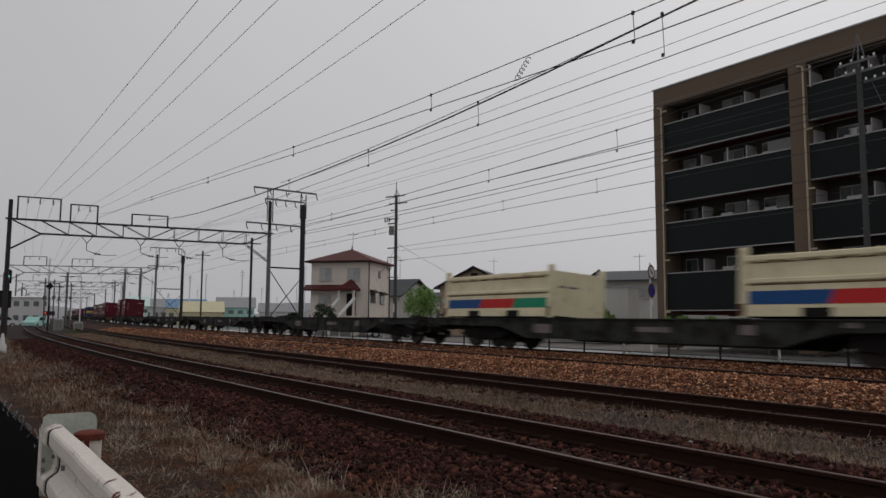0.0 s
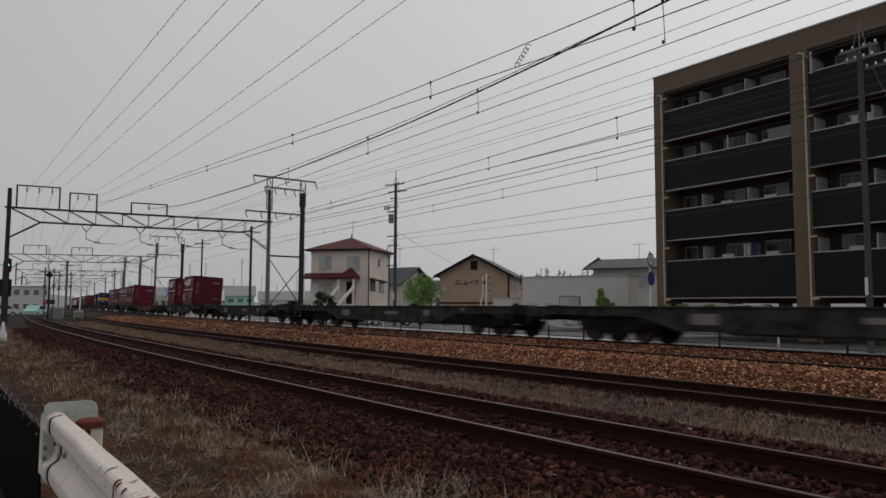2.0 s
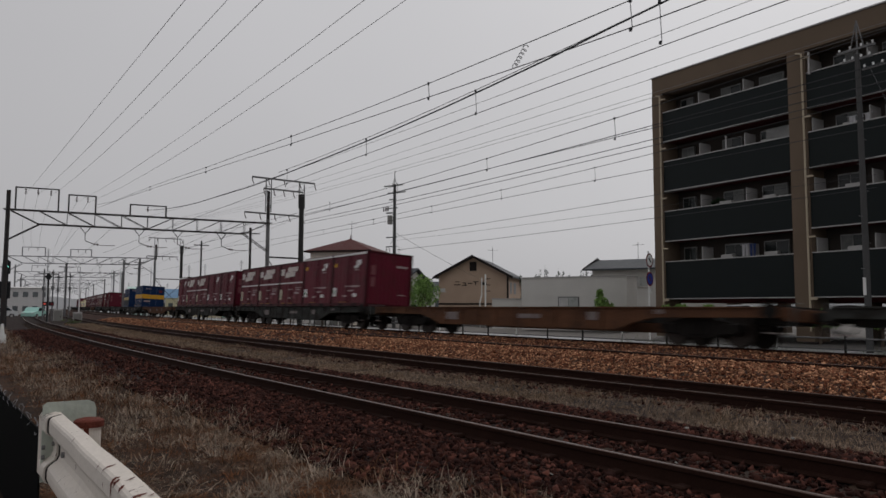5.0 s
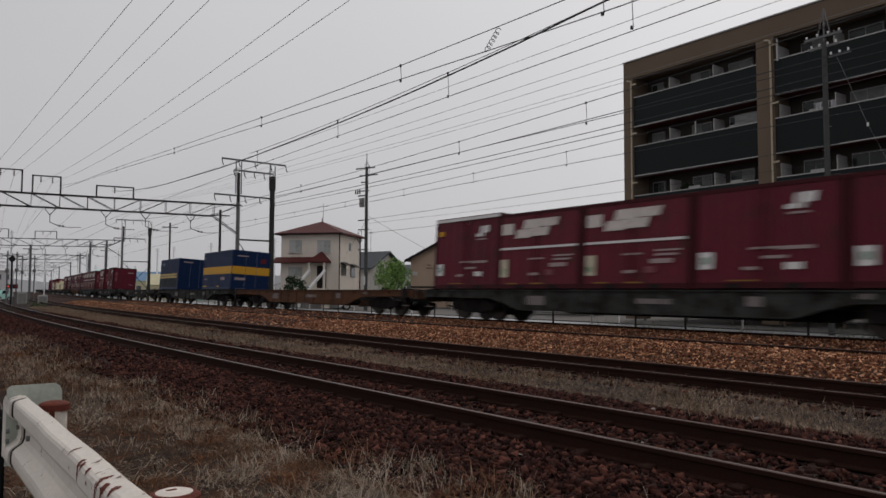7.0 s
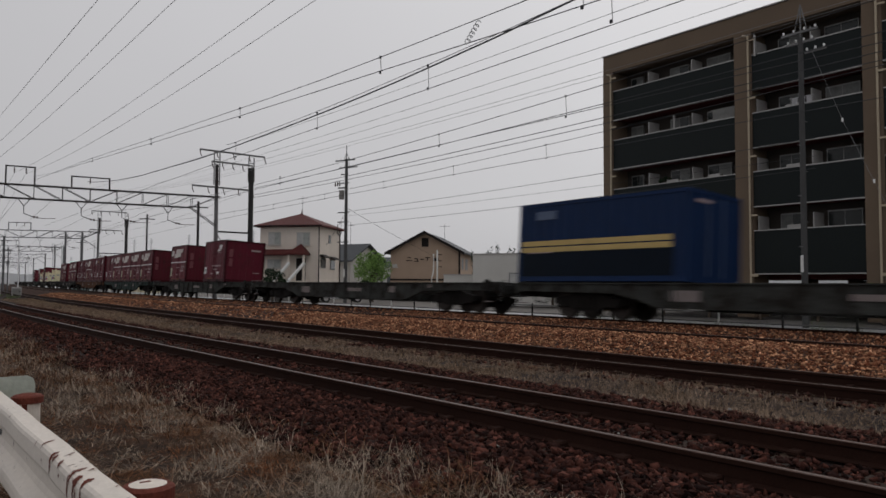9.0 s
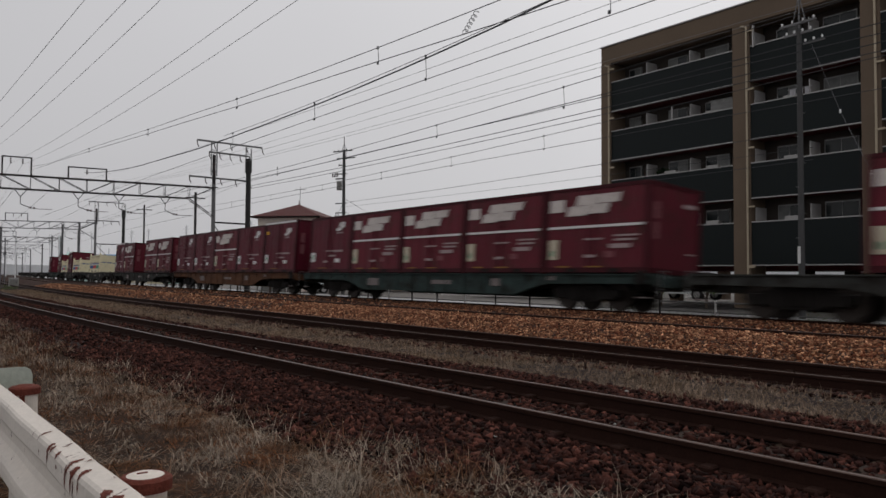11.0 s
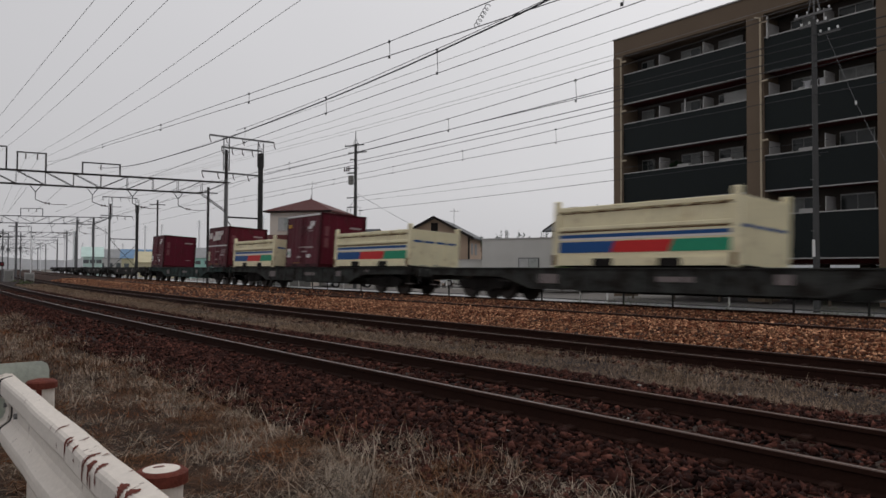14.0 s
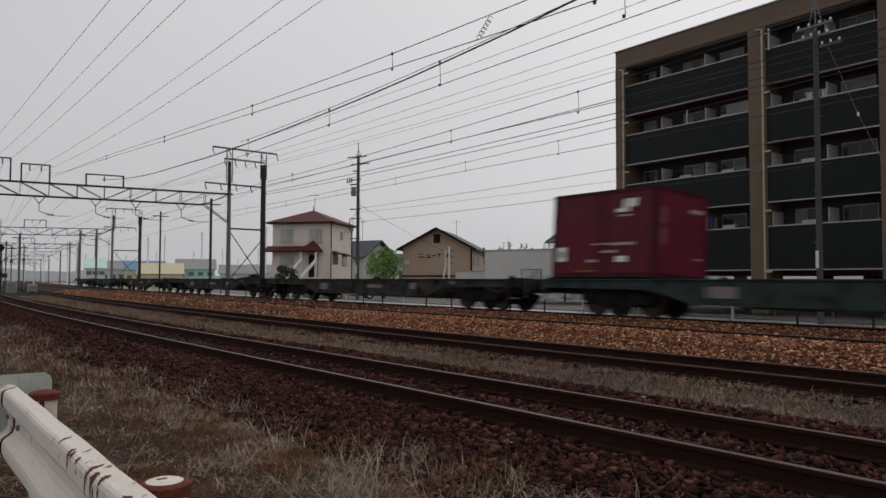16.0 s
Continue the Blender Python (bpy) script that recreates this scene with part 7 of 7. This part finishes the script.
def stones(name, label, material, zones, size, seed, flat=1.0):
    """Loose angular stones over zones of (s0, s1, off0, off1, stones per square metre)."""
    rng = np.random.default_rng(seed)
    S, O = [], []
    for s0, s1, o0, o1, d in zones:
        n = int((s1 - s0) * (o1 - o0) * d)
        S.append(rng.uniform(s0, s1, n))
        O.append(rng.uniform(o0, o1, n))
    S, O = np.concatenate(S), np.concatenate(O)
    n = len(S)
    x, y, h = spots(S, O)
    z = np.interp(O, BED[:, 0], BED[:, 1])
    V, F = OCT_V, OCT_F
    sc = rng.uniform(0.42, 1.4, (n, 1, 3)) * (size * rng.uniform(0.65, 1.3, n))[:, None, None]
    v = V[None] * (1 + rng.uniform(-0.45, 0.45, (n, len(V), 1))) * sc
    q = rng.normal(size=(n, 4))
    q /= np.linalg.norm(q, axis=1)[:, None]
    a, b, c, d = q.T
    R = np.stack([np.stack([1 - 2 * (c * c + d * d), 2 * (b * c - a * d), 2 * (b * d + a * c)], -1), np.stack([2 * (b * c + a * d), 1 - 2 * (b * b + d * d), 2 * (c * d - a * b)], -1),
                  np.stack([2 * (b * d - a * c), 2 * (c * d + a * b), 1 - 2 * (b * b + c * c)], -1)], 1)
    v = np.einsum("nij,nkj->nki", R, v)
    v[:, :, 2] *= flat
    v += np.stack([x, y, z + size * rng.uniform(-0.35, 0.45, n)], -1)[:, None, :]
    f = (F[None] + (np.arange(n) * len(V))[:, None, None]).reshape(-1, 3)
    return soup(name, v.reshape(-1, 3), f, material, label, "ballast")


stones("ballast_stones", "dark reddish-brown angular ballast stones by the nearest track", M["stone_dark"],
       [(-13, 3.5, -2.2, -0.66, 900), (-13, 3.5, -0.46, 0.46, 420), (-13, 3.5, 0.68, 2.0, 700)], 0.033, 11, 0.85)
stones("ballast_stones", "dark reddish-brown ballast stones further along the tracks", M["stone_dark"],
       [(-46, -13, -2.5, -0.66, 190), (-46, -13, -0.46, 0.46, 90), (-46, -13, 0.68, 1.9, 150), (-46, 3, 2.9, 3.5, 130), (-46, 3, 3.7, 4.65, 100), (-46, 3, 4.85, 5.3, 150)], 0.033, 12)
stones("ballast_stones", "orange-brown angular main line ballast stones", M["stone_orange"],
       [(-22, 2, 5.25, 7.7, 620), (-22, 2, 7.95, 11.8, 290)], 0.030, 13, 0.75)
stones("ballast_stones", "orange-brown main line ballast stones further off", M["stone_orange"],
       [(-75, -22, 5.25, 7.7, 80), (-75, -22, 7.95, 11.8, 36)], 0.044, 14, 0.75)


def grass(name, label, zones, seed, material="straw", bare=0.06):
    """Dead grass: thin bent blades in uneven tufts; zones of (s0, s1, off0, off1, blades per square metre, length, upright)."""
    rng = np.random.default_rng(seed)
    V, F, base = [], [], 0
    for s0, s1, o0, o1, d, length, upright in zones:
        tufts = int((s1 - s0) * (o1 - o0) * d / 14)
        ts, to = rng.uniform(s0, s1, tufts), rng.uniform(o0, o1, tufts)
        patch = np.array([noise.noise(Vector((a * 0.55, b * 0.9, seed))) + 0.5 * noise.noise(Vector((a * 1.9, b * 2.1, seed + 5))) for a, b in zip(ts, to)])
        edge = np.minimum(1, np.minimum(to - o0, o1 - to) / 0.25)
        keep = patch + 0.35 * edge + rng.uniform(-0.25, 0.25, tufts) > bare
        ts, to, patch = ts[keep], to[keep], patch[keep]
        m = 14
        S = np.repeat(ts, m) + rng.normal(0, 0.05, len(ts) * m)
        O = np.repeat(to, m) + rng.normal(0, 0.05, len(ts) * m)
        tall = np.repeat(np.clip(0.75 + 0.9 * patch, 0.45, 1.5) * rng.uniform(0.7, 1.25, len(ts)), m)
        n = len(S)
        x, y, h = spots(S, O)
        z = np.interp(O, BED[:, 0], BED[:, 1]) - 0.01
        L = length * tall * rng.uniform(0.45, 1.25, n)
        ang = rng.uniform(0, 2 * np.pi, n)
        lean = np.clip(rng.normal(1.0 - upright, 0.35, n), 0.05, 1.45)
        bend = rng.uniform(0.1, 0.9, n)
        dx, dy = np.cos(ang), np.sin(ang)
        w = rng.uniform(0.0010, 0.0028, n) * (1 + np.abs(np.minimum(S, 0)) * 0.045)
        px, py = -dy, dx
        pts = []
        for k, t in enumerate((0.0, 0.55, 1.0)):
            a = lean + bend * t
            hx = L * t * np.sin(np.minimum(a, 1.5))
            hz = L * t * np.cos(np.minimum(a, 1.5))
            ww = w * (1.0, 0.75, 0.1)[k]
            for sgn in (-1, 1):
                pts.append(np.stack([x + dx * hx + sgn * px * ww, y + dy * hx + sgn * py * ww, z + hz + 0.006], -1))
        v = np.stack(pts, 1)
        f = np.array([(0, 1, 3, 2), (2, 3, 5, 4)])
        V.append(v.reshape(-1, 3))
        F.append((f[None] + (np.arange(n) * 6)[:, None, None] + base).reshape(-1, 4))
        base += n * 6
    return soup(name, np.concatenate(V), np.concatenate(F), M[material], label, "grass")


for x, y, z, r in ((2.59, 7.92, -0.235, 0.035), (0.80, 5.66, -0.225, 0.04), (3.35, 7.15, -0.20, 0.022), (4.3, 7.1, -0.205, 0.02), (-1.1, 9.6, -0.215, 0.03), (1.9, 6.1, -0.215, 0.016), (-2.2, 12.4, -0.21, 0.03)):
    bm = bmesh.new()
    bmesh.ops.create_icosphere(bm, subdivisions=1, radius=r)
    rnd = random.Random(int(x * 100))
    for v in bm.verts:
        v.co *= rnd.uniform(0.65, 1.2)
        v.co.z *= 0.6
    ob = tagged(finish("pale_stone", bm, M["concrete"]), "pale grey stone lying loose on the dark ballast", "stone", "pale stones")
    ob.matrix_basis = pose(x, y, z)

grass("dry_thatch", "matted grey-brown dead grass lying on the verge",
      [(-10, 1.5, -4.25, -1.8, 2500, 0.13, -0.35), (-24, -10, -3.7, -2.0, 1100, 0.15, -0.2)], 2, "thatch", -0.45)
grass("dry_grass", "tangled dead straw-coloured grass on the verge",
      [(-9, 1.5, -4.2, -1.7, 900, 0.19, -0.25), (-5.5, 1.0, -4.2, -1.7, 420, 0.30, -0.1), (-9, 1.5, -3.3, -1.75, 420, 0.25, 0.3), (-4.6, 0.8, -2.75, -1.65, 900, 0.22, 0.2),
       (-22, -9, -3.6, -1.9, 560, 0.22, 0.3), (-48, -22, -3.6, -2.2, 300, 0.24, 0.4)], 3, "straw", -0.05)
grass("dry_grass", "low dry grass strip between the two nearer tracks",
      [(-16, 2.5, 1.75, 3.45, 1100, 0.12, 0.3), (-60, -16, 1.6, 3.4, 520, 0.16, 0.4), (-20, 2, 4.95, 5.4, 60, 0.16, 0.6)], 4, "strip")
grass("dry_thatch", "matted dead grass between the two nearer tracks", [(-16, 2.5, 1.85, 3.35, 2500, 0.11, 0.0), (-60, -16, 1.7, 3.3, 620, 0.15, 0.1)], 5, "strip", -0.3)
grass("dry_weeds", "sparse weeds along the far fence", [(-60, -18, 14.9, 15.9, 60, 0.45, 0.8), (-18, 8, 15.2, 16.1, 900, 0.60, 0.6)], 6, "leaf_weed", -0.1)


# ---- what moves ----
def motions():
    for ob, u, z in MOVERS:
        walk(ob, [(k * 0.5, train_pose(u, k * 0.5, z)) for k in range(33)])


motions()
